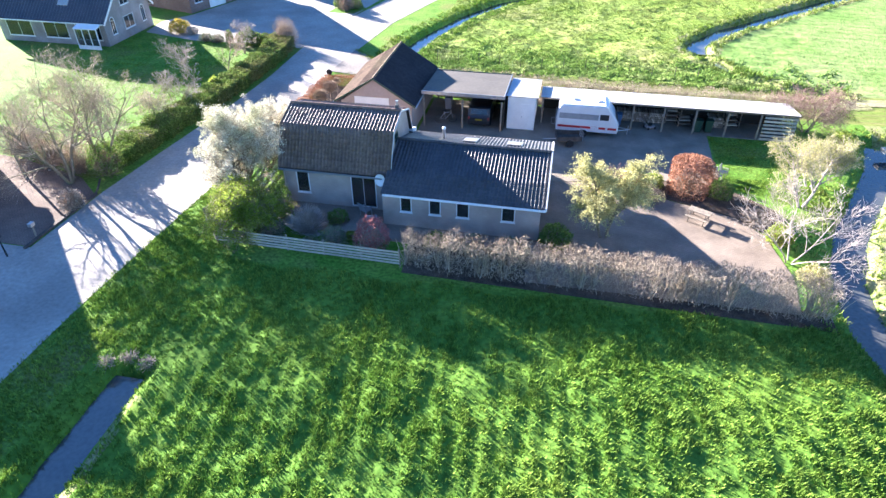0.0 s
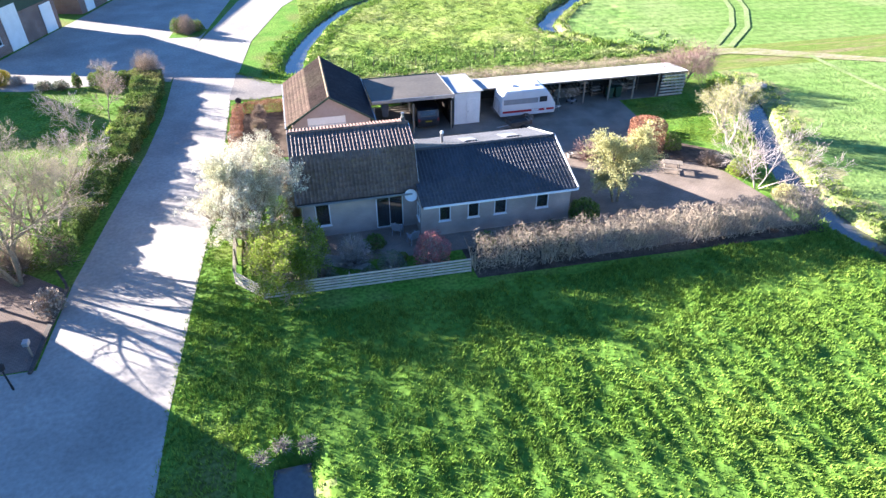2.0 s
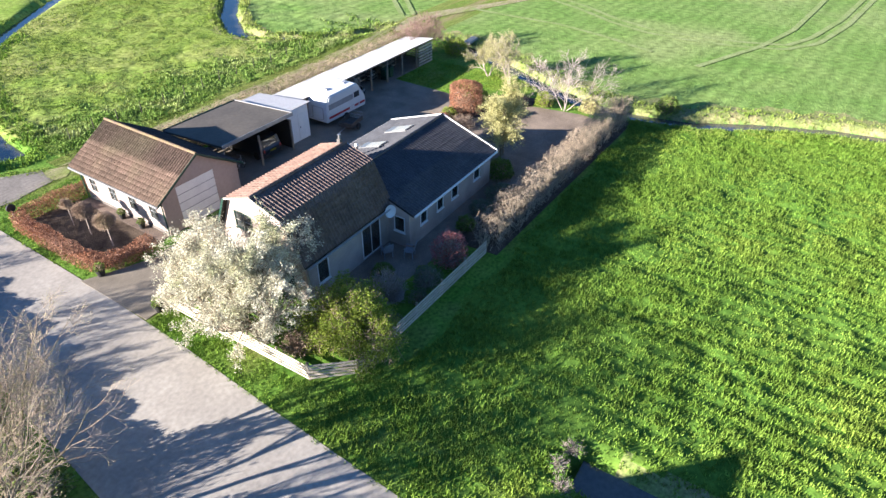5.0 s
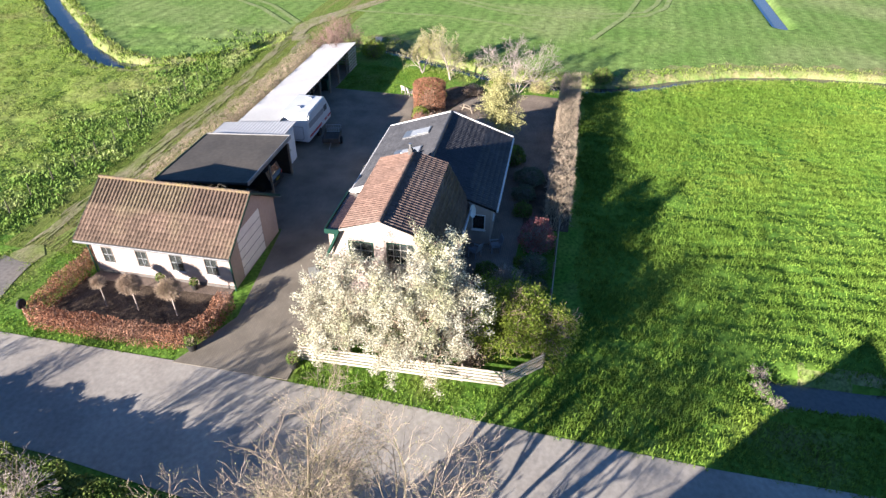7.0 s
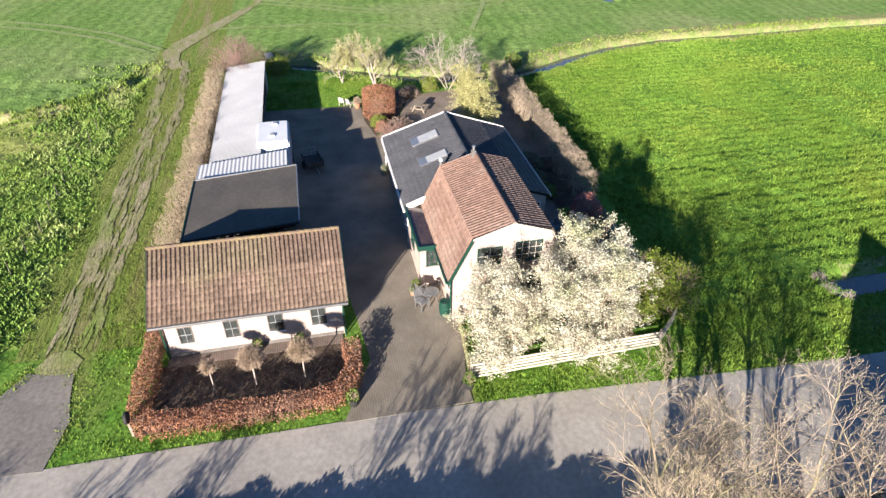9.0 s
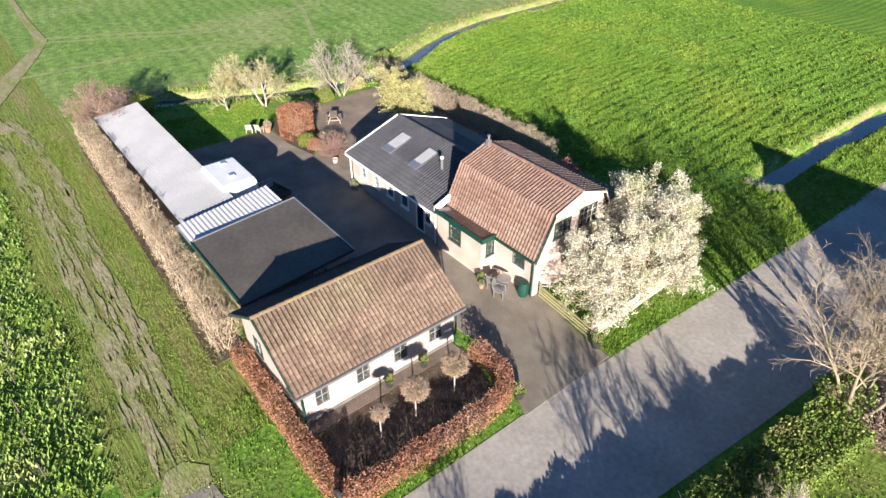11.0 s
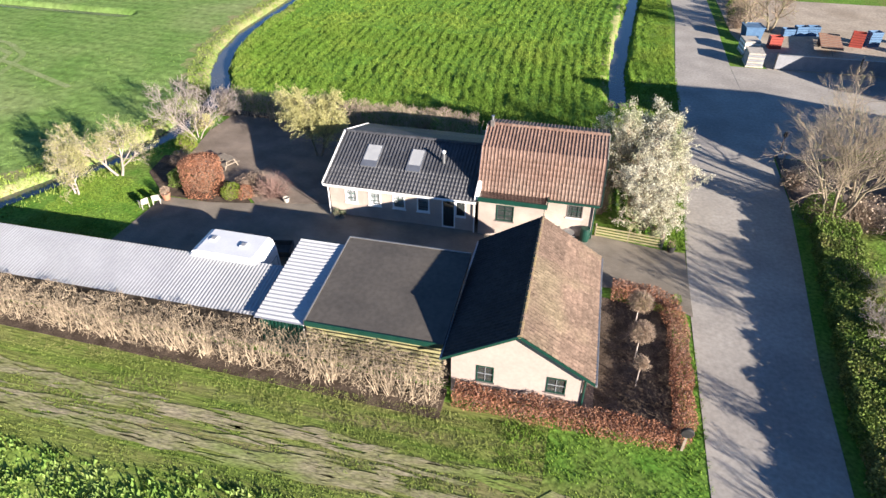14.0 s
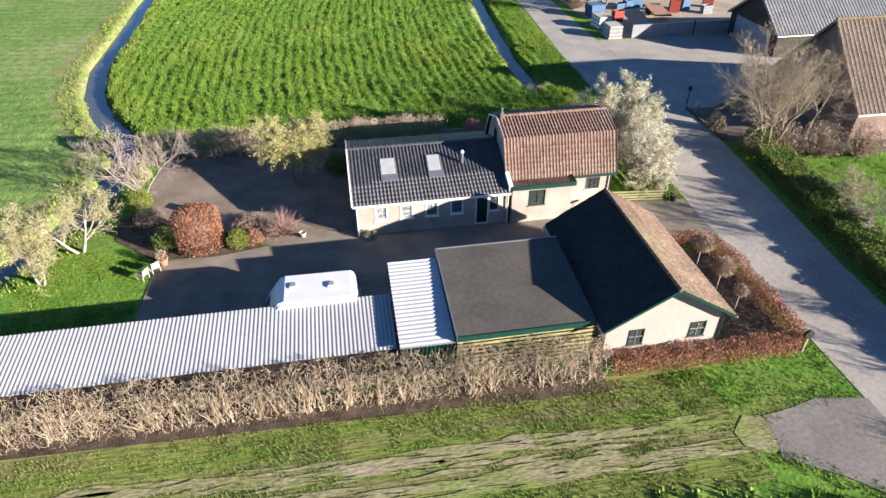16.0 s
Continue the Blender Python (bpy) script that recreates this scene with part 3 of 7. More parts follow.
def far_from(line, x, y):
    """Distance of each place to a line."""
    best = np.full(x.shape, 1e9)
    p = np.array(line, float)
    for a, b in zip(p[:-1], p[1:]):
        d = b - a
        t = np.clip(((x - a[0]) * d[0] + (y - a[1]) * d[1]) / (d @ d), 0, 1)
        best = np.minimum(best, np.hypot(x - a[0] - t * d[0], y - a[1] - t * d[1]))
    return best


def smooth(a, b, t):
    t = np.clip((t - a) / (b - a), 0, 1)
    return t * t * (3 - 2 * t)


LATTICE = np.random.default_rng(77).uniform(-1, 1, (256, 256))


def lumps(x, y, size):
    """Smooth random unevenness with lumps of about that size."""
    u, v = x / size + 900.0, y / size + 900.0
    i, j = np.floor(u).astype(int), np.floor(v).astype(int)
    a, b = u - i, v - j
    a, b = a * a * (3 - 2 * a), b * b * (3 - 2 * b)
    g = LATTICE
    i0, i1, j0, j1 = i % 256, (i + 1) % 256, j % 256, (j + 1) % 256
    return (g[i0, j0] * (1 - a) + g[i1, j0] * a) * (1 - b) + (g[i0, j1] * (1 - a) + g[i1, j1] * a) * b


def mown(x, y):
    """The mower's rows across the meadow, bent along the creek."""
    return (x + 0.003 * (y - 2) ** 2) * 6.4 + 1.6 * lumps(x, y, 3.0)


def ground_z(x, y):
    z = np.full(x.shape, -0.02)
    south = smooth(24.6, 23.4, y) * smooth(-21.2, -20, x) * smooth(24.5, 21.5, x)
    north = smooth(56.8, 58.5, y) * smooth(-14, -12, x) * smooth(30, 24, x)
    west = smooth(17, 20, x)
    field = np.maximum(np.maximum(south, 0.8 * north), 0.07 * west) * smooth(41, 37, x) * smooth(94, 88, y) * smooth(-25, -21, y)
    z += field * (0.09 * lumps(x, y, 1.9) + 0.075 * lumps(x, y + 40, 0.8) + 0.03 * lumps(x + 30, y, 0.45) - 0.01)
    z += south * 0.045 * np.sin(mown(x, y)) * smooth(25, 14, y)
    for line, w, _ in WATERS:
        z -= 0.85 * smooth(w + 0.75, w - 0.25, far_from(line, x, y))
    z -= 0.4 * smooth(1.1, 0.2, far_from(TRENCH, x, y)) * smooth(26, 23, x)
    return z


def axis(lo, hi, step, far):
    a = list(np.arange(lo, hi + 1e-6, step))
    d = step
    while a[-1] < far:
        d *= 1.35
        a.append(a[-1] + d)
    d = step
    while a[0] > -far:
        d *= 1.35
        a.insert(0, a[0] - d)
    return np.array(a)


gx, gy = axis(-32, 42, 0.31, 2500), axis(-26, 96, 0.33, 2500)
X, Y = np.meshgrid(gx, gy, indexing="ij")
Z = ground_z(X, Y)
nx, ny = X.shape
idx = np.arange(nx * ny).reshape(nx, ny)
quads = np.stack([idx[:-1, :-1], idx[1:, :-1], idx[1:, 1:], idx[:-1, 1:]], -1).reshape(-1, 4)
me = big_mesh("ground", np.stack([X, Y, Z], -1).reshape(-1, 3), quads)
for m in (M_VERGE, M_LUSH, M_PASTURE, M_CROP, M_REED, M_LANE):
    me.materials.append(m)
cx, cy = (X[:-1, :-1] + X[1:, 1:]) / 2, (Y[:-1, :-1] + Y[1:, 1:]) / 2
wx = np.interp(cy, [p[1] for p in CREEK_W], [p[0] for p in CREEK_W])
kind_of = np.zeros(cx.shape, np.int32)
kind_of[(cy < 24.9) & (cx > -19.6) & (cx < wx)] = 1
kind_of[(cx > wx)] = 3
kind_of[(cy > 51.0) & (cy < 57.0) & (cx > -15)] = 5
kind_of[(cy >= 57.0) & (cx > -14)] = 2
beyond = np.interp(cy, [58, 61, 66, 70, 76, 82, 92, 116], [20, 16.3, 14.2, 14.2, 18, 24, 34, 60])
kind_of[(cy >= 57.0) & (cx > beyond)] = 3
dn = far_from(CREEK_N, cx, cy)
kind_of[(dn > 0.9) & (dn < 2.4)] = 4
kind_of[far_from(TRENCH, cx, cy) < 1.5] = 4
rag = 0.5 * np.sin(cy * 1.3 + np.sin(cy * 0.37)) + 0.3 * np.sin(cy * 3.1)
kind_of[(far_from(CREEK_W, cx, cy) > 0.9) & (far_from(CREEK_W, cx, cy) < 3.3 + rag) & (cx > wx)] = 4
kind_of[(far_from(DITCH_E, cx, cy) > 0.8) & (far_from(DITCH_E, cx, cy) < 1.5 + 0.4 * rag) & (cx > -18) & (cy < 15)] = 4
kind_of[(cx < -20)] = 0
me.polygons.foreach_set("material_index", kind_of.ravel())
me.update()
ground = new("ground", me)
tagged(ground, "flat green farmland of meadow, pasture and crop fields", "ground", kind="structure")


def strip(line, w, z, steps=1.0):
    """A flat ribbon along a line."""
    p, seg, cum = path_frame(line)
    u = np.linspace(0, cum[-1], max(2, int(cum[-1] / steps)))
    c, s = along(line, np.minimum(u, cum[-1] - 1e-6))
    ww = np.full(len(u), w) if np.isscalar(w) else np.interp(u, np.linspace(0, cum[-1], len(w)), w)
    v = np.vstack([np.column_stack([c + s * ww[:, None], np.full(len(u), z)]), np.column_stack([c - s * ww[:, None], np.full(len(u), z)])])
    n = len(u)
    return v, np.array([(i, i + n, i + n + 1, i + 1) for i in range(n - 1)])


for line, w, nm in WATERS:
    structure("water_" + nm, strip(line, w + 0.3, -0.52), M_WATER, "still dark water in a narrow farm " + nm, "water")
structure("water_puddle", strip([(15.5, 65.4), (15.5, 64), (15.75, 62.2)], (0.2, 0.55, 0.25), -0.3, 0.3), M_WATER, "shallow muddy puddle in the reedy trench", "water")


def sheet(name, pts, z, thick, material, label, category):
    return structure(name, Geo().prism(pts, "z", z - thick, z), material, label, category)


sheet("road", [(-23.6, -70), (-23.9, -11), (-22.6, 9.9), (-22.45, 19.5), (-22.0, 28), (-21.6, 34), (-21.3, 42.5), (-21.2, 52), (-21.2, 56), (-19.6, 70.6), (-16, 84), (-8, 100), (4, 120), (-2, 124), (-14, 104), (-21.5, 88), (-24, 76), (-26.6, 65.4), (-26.4, 52), (-26.8, 45), (-27.8, 36), (-28.4, 30), (-28.6, 22.4), (-28, 6), (-28.3, -12), (-28.5, -70)], 0.0, 0.12, M_ASPHALT, "worn pale grey asphalt country road", "road")
sheet("road_entrance", [(-21.3, 54.2), (-19.9, 53.95), (-19.0, 53.8), (-17.7, 54.1), (-16.2, 54.3), (-16.1, 55.4), (-15.8, 56.3), (-16.9, 57.0), (-17.7, 57.5), (-18.5, 58.2), (-19.6, 59.6), (-20.9, 60.6)], 0.012, 0.1, M_YARD, "grey concrete field entrance beside the road", "pavement")
sheet("pavement_courtyard", [(-21.4, 37.3), (-20.3, 37.3), (-16.0, 36.6), (-9, 36.9), (0.2, 36.9), (3.0, 37.6), (8, 38.6), (11.3, 38.6), (11.6, 46.4), (17.5, 46.4), (17.5, 49.5), (-10.3, 49.6), (-10.3, 42.2), (-18, 41.3), (-20.6, 42.4), (-21.4, 42.8)], 0.02, 0.1, M_PAVE, "grey-brown brick paved courtyard between the buildings", "pavement")
sheet("pavement_patio", [(-0.6, 25.9), (13.2, 25.9), (13.6, 29), (12.9, 33.0), (11.6, 34.6), (7.2, 36.2), (5, 38.1), (3.05, 37.55), (0.2, 36.85), (-0.6, 34)], 0.012, 0.1, M_PATIO, "brown brick paved terrace beside the garden beds", "pavement")
sheet("pavement_house_side", [(-15.9, 28.6), (-8.5, 28.2), (-0.6, 28.2), (-0.6, 30.2), (-9, 31.6), (-16.4, 31.6)], 0.006, 0.08, M_PATIO, "brown brick path along the house wall", "pavement")
sheet("planting_bed_garage", [(-20.3, 42.9), (-16.6, 42.2), (-16.6, 50.6), (-20.3, 50.9)], 0.008, 0.08, M_SOIL, "bare dark soil bed in front of the garage", "soil")
sheet("garage_path", [(-16.7, 42.4), (-16.0, 42.4), (-16.0, 50.3), (-16.7, 50.3)], 0.02, 0.08, M_REDPAVE, "narrow brick path along the garage wall", "pavement")
sheet("planting_bed_south", [(-7.2, 25.45), (14.6, 24.9), (14.6, 26.2), (-0.6, 26.2), (-0.6, 28.2), (-7.4, 28.2)], 0.004, 0.08, M_SOIL, "dark soil under the clipped hedge", "soil")
sheet("planting_bed_north", [(-10.4, 50.2), (17.4, 49.6), (17.4, 51.1), (-10.4, 51.9)], 0.004, 0.08, M_SOIL, "dark soil under the bare hedge", "soil")
sheet("planting_bed_terrace", [(5.2, 38.2), (7.2, 36.3), (11.5, 34.7), (13.0, 33.1), (14.6, 33.5), (14.2, 36), (11.5, 38.4), (8, 38.55)], 0.016, 0.08, M_SOIL, "dark soil bed with shrubs beside the terrace", "soil")
sheet("lawn_front", [(-19.6, 28.2), (-18.3, 26.6), (-11, 26.4), (-11, 28.6), (-16, 29.2), (-18.6, 31.0), (-19.6, 36.2)], 0.002, 0.08, M_LUSH, "green garden lawn inside the wooden fence", "lawn")
sheet("road_yard_south", [(-28.0, 4.6), (-28.5, 23.6), (-31, 23.6), (-37.5, 20), (-46, 16), (-47, 4.8)], 0.008, 0.1, M_ASPHALT, "grey asphalt yard beside the road", "road")
sheet("yard_behind_fence", [(-31.4, 4.55), (-47, 4.75), (-58, 3), (-58, -22), (-29.5, -22), (-29.5, -6)], 0.012, 0.1, M_SAND, "pale sandy work yard behind a grey fence", "ground")
sheet("pavement_driveway", [(-28.7, 23.7), (-28.5, 29.4), (-31.0, 31.4), (-37, 33.0), (-48, 34.5), (-48, 30.6), (-37.4, 30.6), (-37.4, 22), (-31, 23.7)], 0.012, 0.1, M_REDPAVE, "red-brown brick driveway beside the road", "pavement")
sheet("road_yard_north", [(-26.7, 60), (-29.8, 60.5), (-39, 60.3), (-45.5, 62), (-46, 66), (-44, 69.2), (-39, 86), (-34, 104), (-16, 110), (-22, 92), (-24.5, 76)], 0.01, 0.1, M_ASPHALT, "blue-grey asphalt farmyard beside the road", "road")


def streaks(line, n, spread, seed):
    """Worn ground along a line: many long thin patches with pointed ends."""
    rng = np.random.default_rng(seed)
    total = path_frame(line)[2][-1]
    ss = np.linspace(0, 1, 7)
    V, F = [], []
    for k in range(n):
        L, w, off = rng.uniform(0.8, 3.4), rng.uniform(0.04, 0.13), rng.normal() * spread
        u = np.clip(rng.uniform(0, total - 1) + L * ss, 0, total - 1e-3)
        c, side = along(line, u)
        o = off + np.cumsum(rng.normal(size=7)) * 0.02
        ww = w * np.sin(math.pi * np.clip(ss, 0.03, 0.97)) * rng.uniform(0.7, 1.2, 7)
        z = 0.012 + 0.0004 * (k % 30)
        for sg in (1, -1):
            V.append(np.column_stack([c + side * (o + sg * ww)[:, None], np.full(7, z)]))
        F += [(14 * k + q, 14 * k + q + 7, 14 * k + q + 8, 14 * k + q + 1) for q in range(6)]
    return np.vstack(V), np.array(F)


for nm, line, n, spread in (("track_near", [(-15.6, 54.4), (-12, 54.2), (-7.5, 54.0), (3, 53.9), (12, 53.4), (21, 53.6), (26, 54.6)], 190, 0.2), ("track_far", [(-15.2, 55.9), (-11.7, 55.6), (-7, 55.5), (3, 55.4), (12, 55.2), (21, 55.7), (26, 56.0)], 210, 0.24), ("track_middle", [(-15, 55.1), (3, 54.6), (25, 55.2)], 60, 0.5)):
    structure(nm, streaks(line, n, spread, len(line) + n), M_TRACK, "worn dirt wheel track through grass", "track")
structure("track_field", strip([(23.5, 54.8), (26, 55.6), (28.5, 55.9), (31.0, 55.2), (36.5, 52.6), (42, 50), (47, 47.9), (57, 47.8), (80, 47)], (0.5, 1.1, 0.8, 0.5, 0.4, 0.35, 0.35, 0.35), 0.026, 0.4), M_TRACK, "worn dirt track at the field corner", "track")
structure("gravel_patch", strip([(-16.3, 54.9), (-15.6, 55.1), (-14.6, 55.2)], (0.7, 1.0, 0.35), 0.006, 0.3), M_TRACK, "crumbled gravel at the end of the field entrance", "track")
HEADLAND = [(70, 11), (55, 12.8), (45.2, 14.9), (41, 17.6), (39.3, 22), (38.5, 27), (38.6, 31.5), (40.3, 36.2), (43.5, 41.5), (45.5, 46), (46.5, 48)]
for k, line in enumerate((HEADLAND, [(x + 1.7, y + (0.9 if y < 16 else 0)) for x, y in HEADLAND], [(28.8, 58.0), (34.5, 63.6), (38.9, 70.2), (41.4, 75.8), (44, 90)], [(29.8, 57.0), (36.0, 62.8), (40.6, 69.6), (43.2, 75.4), (46, 90)], [(30.5, 24.0), (40.7, 19.9), (49, 17.9), (60, 16.9), (85, 15)], [(36.0, 52.6), (35.9, 48), (36.0, 41), (34.6, 35), (32.4, 29)])):
    structure("tramline", strip(line, 0.3, 0.035 + 0.004 * k, 1.0), M_TRAM, "tractor wheel line in the crop field", "track")

# ---- grass ----


def tufts(name, n, area, keep, h, w, material, label, seed, blades=5, rows=None):
    """Grass blades standing on the ground inside an area."""
    rng = np.random.default_rng(seed)
    x, y = rng.uniform(area[0], area[1], n), rng.uniform(area[2], area[3], n)
    big = np.clip(0.5 + 0.7 * lumps(x, y, 2.6), 0, 1)
    clump = np.clip(0.5 + 0.8 * lumps(x + 11, y, 0.6), 0, 1)
    ok = keep(x, y) & (rng.uniform(0, 1, n) < 0.3 + 0.45 * big + 0.35 * clump)
    if rows:
        r = 0.5 + 0.5 * np.sin(rows(x, y))
        ok &= rng.uniform(0, 1, n) < 0.5 + 0.5 * r
        big = big * (0.75 + 0.3 * r)
    x, y, big = x[ok], y[ok], big[ok] * 0.55 + clump[ok] * 0.75
    n = len(x)
    z = ground_z(x, y) - 0.02
    V = np.empty((n, blades, 3, 3))
    for b in range(blades):
        a = rng.uniform(0, 6.283, n)
        hh = rng.uniform(h[0], h[1], n) * (0.65 + 0.6 * big)
        lean = rng.uniform(0.25, 0.95, n) * hh
        ox, oy = rng.normal(size=n) * w * 1.6, rng.normal(size=n) * w * 1.6
        ww = w * rng.uniform(0.6, 1.3, n)
        V[:, b, 0] = np.stack([x + ox - np.sin(a) * ww, y + oy + np.cos(a) * ww, z], 1)
        V[:, b, 1] = np.stack([x + ox + np.sin(a) * ww, y + oy - np.cos(a) * ww, z], 1)
        V[:, b, 2] = np.stack([x + ox + np.cos(a) * lean, y + oy + np.sin(a) * lean, z + hh], 1)
    ob = new(name, big_mesh(name, V.reshape(-1, 3), np.arange(n * blades * 3).reshape(-1, 3)))
    ob.data.materials.append(material)
    return tagged(ob, label, "grass", kind="stuff")


def south_field(x, y):
    c = np.interp(y, [p[1] for p in CREEK_W], [p[0] for p in CREEK_W])
    return (x < c - 0.75) & (far_from(DITCH_E, x, y) > 0.45) & (y < 24.8 + 0.3 * np.sin(x)) & (x > -16.6 - 3.2 * smooth(15, 17.5, y) - 2.0 * smooth(24, 26, y))




tufts("meadow_grass", 120000, (-20, 23, 1, 25.2), south_field, (0.06, 0.2), 0.032, M_BLADE, "lush uneven meadow grass", 3, 4, mown)
tufts("meadow_grass", 46000, (-20, 25, -24, 1), south_field, (0.06, 0.17), 0.045, M_BLADE, "lush uneven meadow grass farther along the ditch", 4, 4, mown)
tufts("verge_grass", 26000, (-23.2, -17.6, -24, 26), lambda x, y: (x > np.interp(y, [-24, 10, 19.5, 28], [-23.5, -22.45, -22.3, -21.9]) - 0.3 * np.abs(np.sin(x * 57 + y * 133))) & (far_from(DITCH_E, x, y) > 0.45) & ((y < 16.8) | (x < -16)), (0.06, 0.2), 0.03, M_BLADE, "green roadside verge grass", 5, 4)
tufts("verge_grass", 9000, (-22.4, -18.2, 25, 38), lambda x, y: (x > np.interp(y, [24, 28, 34, 38], [-22.1, -21.9, -21.5, -21.3]) - 0.25 * np.abs(np.sin(x * 57 + y * 133))) & (x < np.interp(y, [25, 26.2, 28.2, 38], [-16, -18.6, -20.2, -20.25])) & (y < 37.1), (0.05, 0.14), 0.025, M_BLADE, "short verge grass along the garden fence", 6, 4)
tufts("verge_grass", 9000, (-21.3, -13, 41.5, 54), lambda x, y: ((x < -20.5) & (y > 42.9)) | ((y > 51.3) & (y < 53.6)), (0.04, 0.13), 0.025, M_BLADE, "short verge grass along the beech hedge", 7, 4)
ENTRANCE = [(-20.9, 53.95), (-19.0, 53.75), (-16.2, 54.25), (-16.0, 55.4), (-15.75, 56.3), (-16.9, 57.05), (-18.5, 58.25), (-20.9, 60.7)]
tufts("edge_grass", 9000, (-21, -15, 53, 61), lambda x, y: far_from(ENTRANCE, x, y) < 0.28 + 0.25 * np.sin(x * 57 + y * 133), (0.03, 0.11), 0.03, M_BLADE_DRY, "ragged grass along the field entrance", 18, 4)
tufts("lane_grass", 40000, (-15, 24, 51.4, 57.5), lambda x, y: (np.abs(y - np.interp(x, [-15.6, -7.5, 12, 25], [54.4, 54.0, 53.4, 54.4]) - 0.15 * np.sin(x * 0.7)) > 0.14 + 0.16 * np.sin(x * 1.7) + 0.3 * np.sin(x * 57 + y * 133)) & (np.abs(y - np.interp(x, [-15.2, -7, 12, 25], [55.9, 55.5, 55.2, 55.9]) - 0.12 * np.sin(x * 0.9)) > 0.14 + 0.16 * np.sin(x * 1.3) + 0.3 * np.sin(x * 61 + y * 127)), (0.03, 0.1), 0.02, M_BLADE_LANE, "short rough grass on the field lane", 8, 4)
tufts("weeds", 20000, (-14, 27, 56.6, 72), lambda x, y: (y < 61.5 + 4 * np.sin(x * 57 + y * 133) * np.abs(np.sin(x * 91 + y * 47)) + 1.6 * np.sin(x * 0.9) * np.sin(x * 0.37 + 1)) & (y > 57.4 + 0.7 * np.sin(x * 71 + y * 37)) & (x < 22 + 4 * np.sin(x * 61 + y * 113)) & (far_from(CREEK_N, x, y) > 1.0) & (far_from(DITCH_N, x, y) > 0.9), (0.07, 0.24), 0.09, M_BLADE_WEED, "leafy green weeds along the lane", 9, 5)
tufts("pasture_grass", 70000, (-14, 34, 57.5, 95), lambda x, y: (x < np.interp(y, [57, 61, 66, 70, 76, 82, 92], [20, 16, 14, 14, 18, 24, 34])) & (far_from(CREEK_N, x, y) > 1.0) & (far_from(DITCH_N, x, y) > 0.9), (0.04, 0.12), 0.04, M_BLADE_DRY, "yellowish grazed pasture grass", 10, 4)
tufts("crop_blades", 80000, (18, 56, -4, 66), lambda x, y: (x < 38 + 14 * np.sin(x * 57 + y * 133)) & (y > 6 + 8 * np.sin(x * 91 + y * 47)) & (x > np.interp(y, [p[1] for p in CREEK_W], [p[0] for p in CREEK_W]) + 1.6) & ((y < 50) | (x > 28)), (0.03, 0.08), 0.028, M_BLADE_CROP, "young green crop on the open field", 17, 3, lambda x, y: 0.35 * x + 3.9 * y)
tufts("reeds", 15000, (12, 38, 56, 96), lambda x, y: ((far_from(CREEK_N, x, y) > 0.85) & (far_from(CREEK_N, x, y) < 2.4)) | ((far_from(TRENCH, x, y) < 1.5) & (far_from(TRENCH, x, y) > 0.35)), (0.1, 0.4), 0.05, M_BLADE_DRY, "dry reeds along the creek", 11, 4)
tufts("bank_grass", 16000, (14, 27, -22, 50), lambda x, y: (far_from(CREEK_W, x, y) > 0.85) & (far_from(CREEK_W, x, y) < 2.8), (0.08, 0.26), 0.04, M_BLADE_DRY, "rough grass on the creek bank", 12, 4)
tufts("bank_grass", 12000, (-19, 0, 56, 92), lambda x, y: (far_from(DITCH_N, x, y) > 0.45) & (far_from(DITCH_N, x, y) < 3.0), (0.08, 0.28), 0.05, M_BLADE, "lush grass on the ditch bank", 13, 4)
tufts("lawn_grass", 16000, (11.6, 18, 34, 46.3), lambda x, y: (x > 11.7) & (y > 38.5 - 0.4 * (x - 11.5)) & (far_from(CREEK_W, x, y) > 1.4), (0.03, 0.08), 0.03, M_BLADE, "short garden lawn grass", 14, 4)
tufts("lawn_grass", 9000, (-19.5, -10, 26.6, 31), lambda x, y: (x < -11) & (y < 29.2) & (x > -18.2), (0.03, 0.09), 0.025, M_BLADE, "short garden lawn grass before the house", 15, 4)
tufts("lawn_grass", 24000, (-46, -29, 34, 60), lambda x, y: x < -29.6, (0.03, 0.09), 0.035, M_BLADE, "neighbouring garden lawn", 16, 4)

# ---- buildings ----


def wall(along_axis, at, thick, u0, u1, top, holes, base=0.0):
    """A wall in the plane x=at or y=at, at + thick being its inner face. top: (u, z) knots of its upper edge; holes: (u0, u1, z0, z1)."""
    g = Geo()
    tu, tz = [k[0] for k in top], [k[1] for k in top]
    us = sorted({u0, u1, *[k for k in tu if u0 < k < u1], *[h[0] for h in holes], *[h[1] for h in holes]})
    for a, b in zip(us[:-1], us[1:]):
        za, zb = float(np.interp(a, tu, tz)), float(np.interp(b, tu, tz))
        mine = sorted([h for h in holes if h[0] < (a + b) / 2 < h[1]], key=lambda h: h[2])
        z = base
        for h in [*mine, None]:
            lo_a, lo_b = z, z
            hi_a, hi_b = (h[2], h[2]) if h else (za, zb)
            if hi_a - lo_a > 1e-4 or hi_b - lo_b > 1e-4:
                g.prism([(a, lo_a), (b, lo_b), (b, hi_b), (a, hi_a)], along_axis, at, at + thick)
            z = h[3] if h else z
    return g


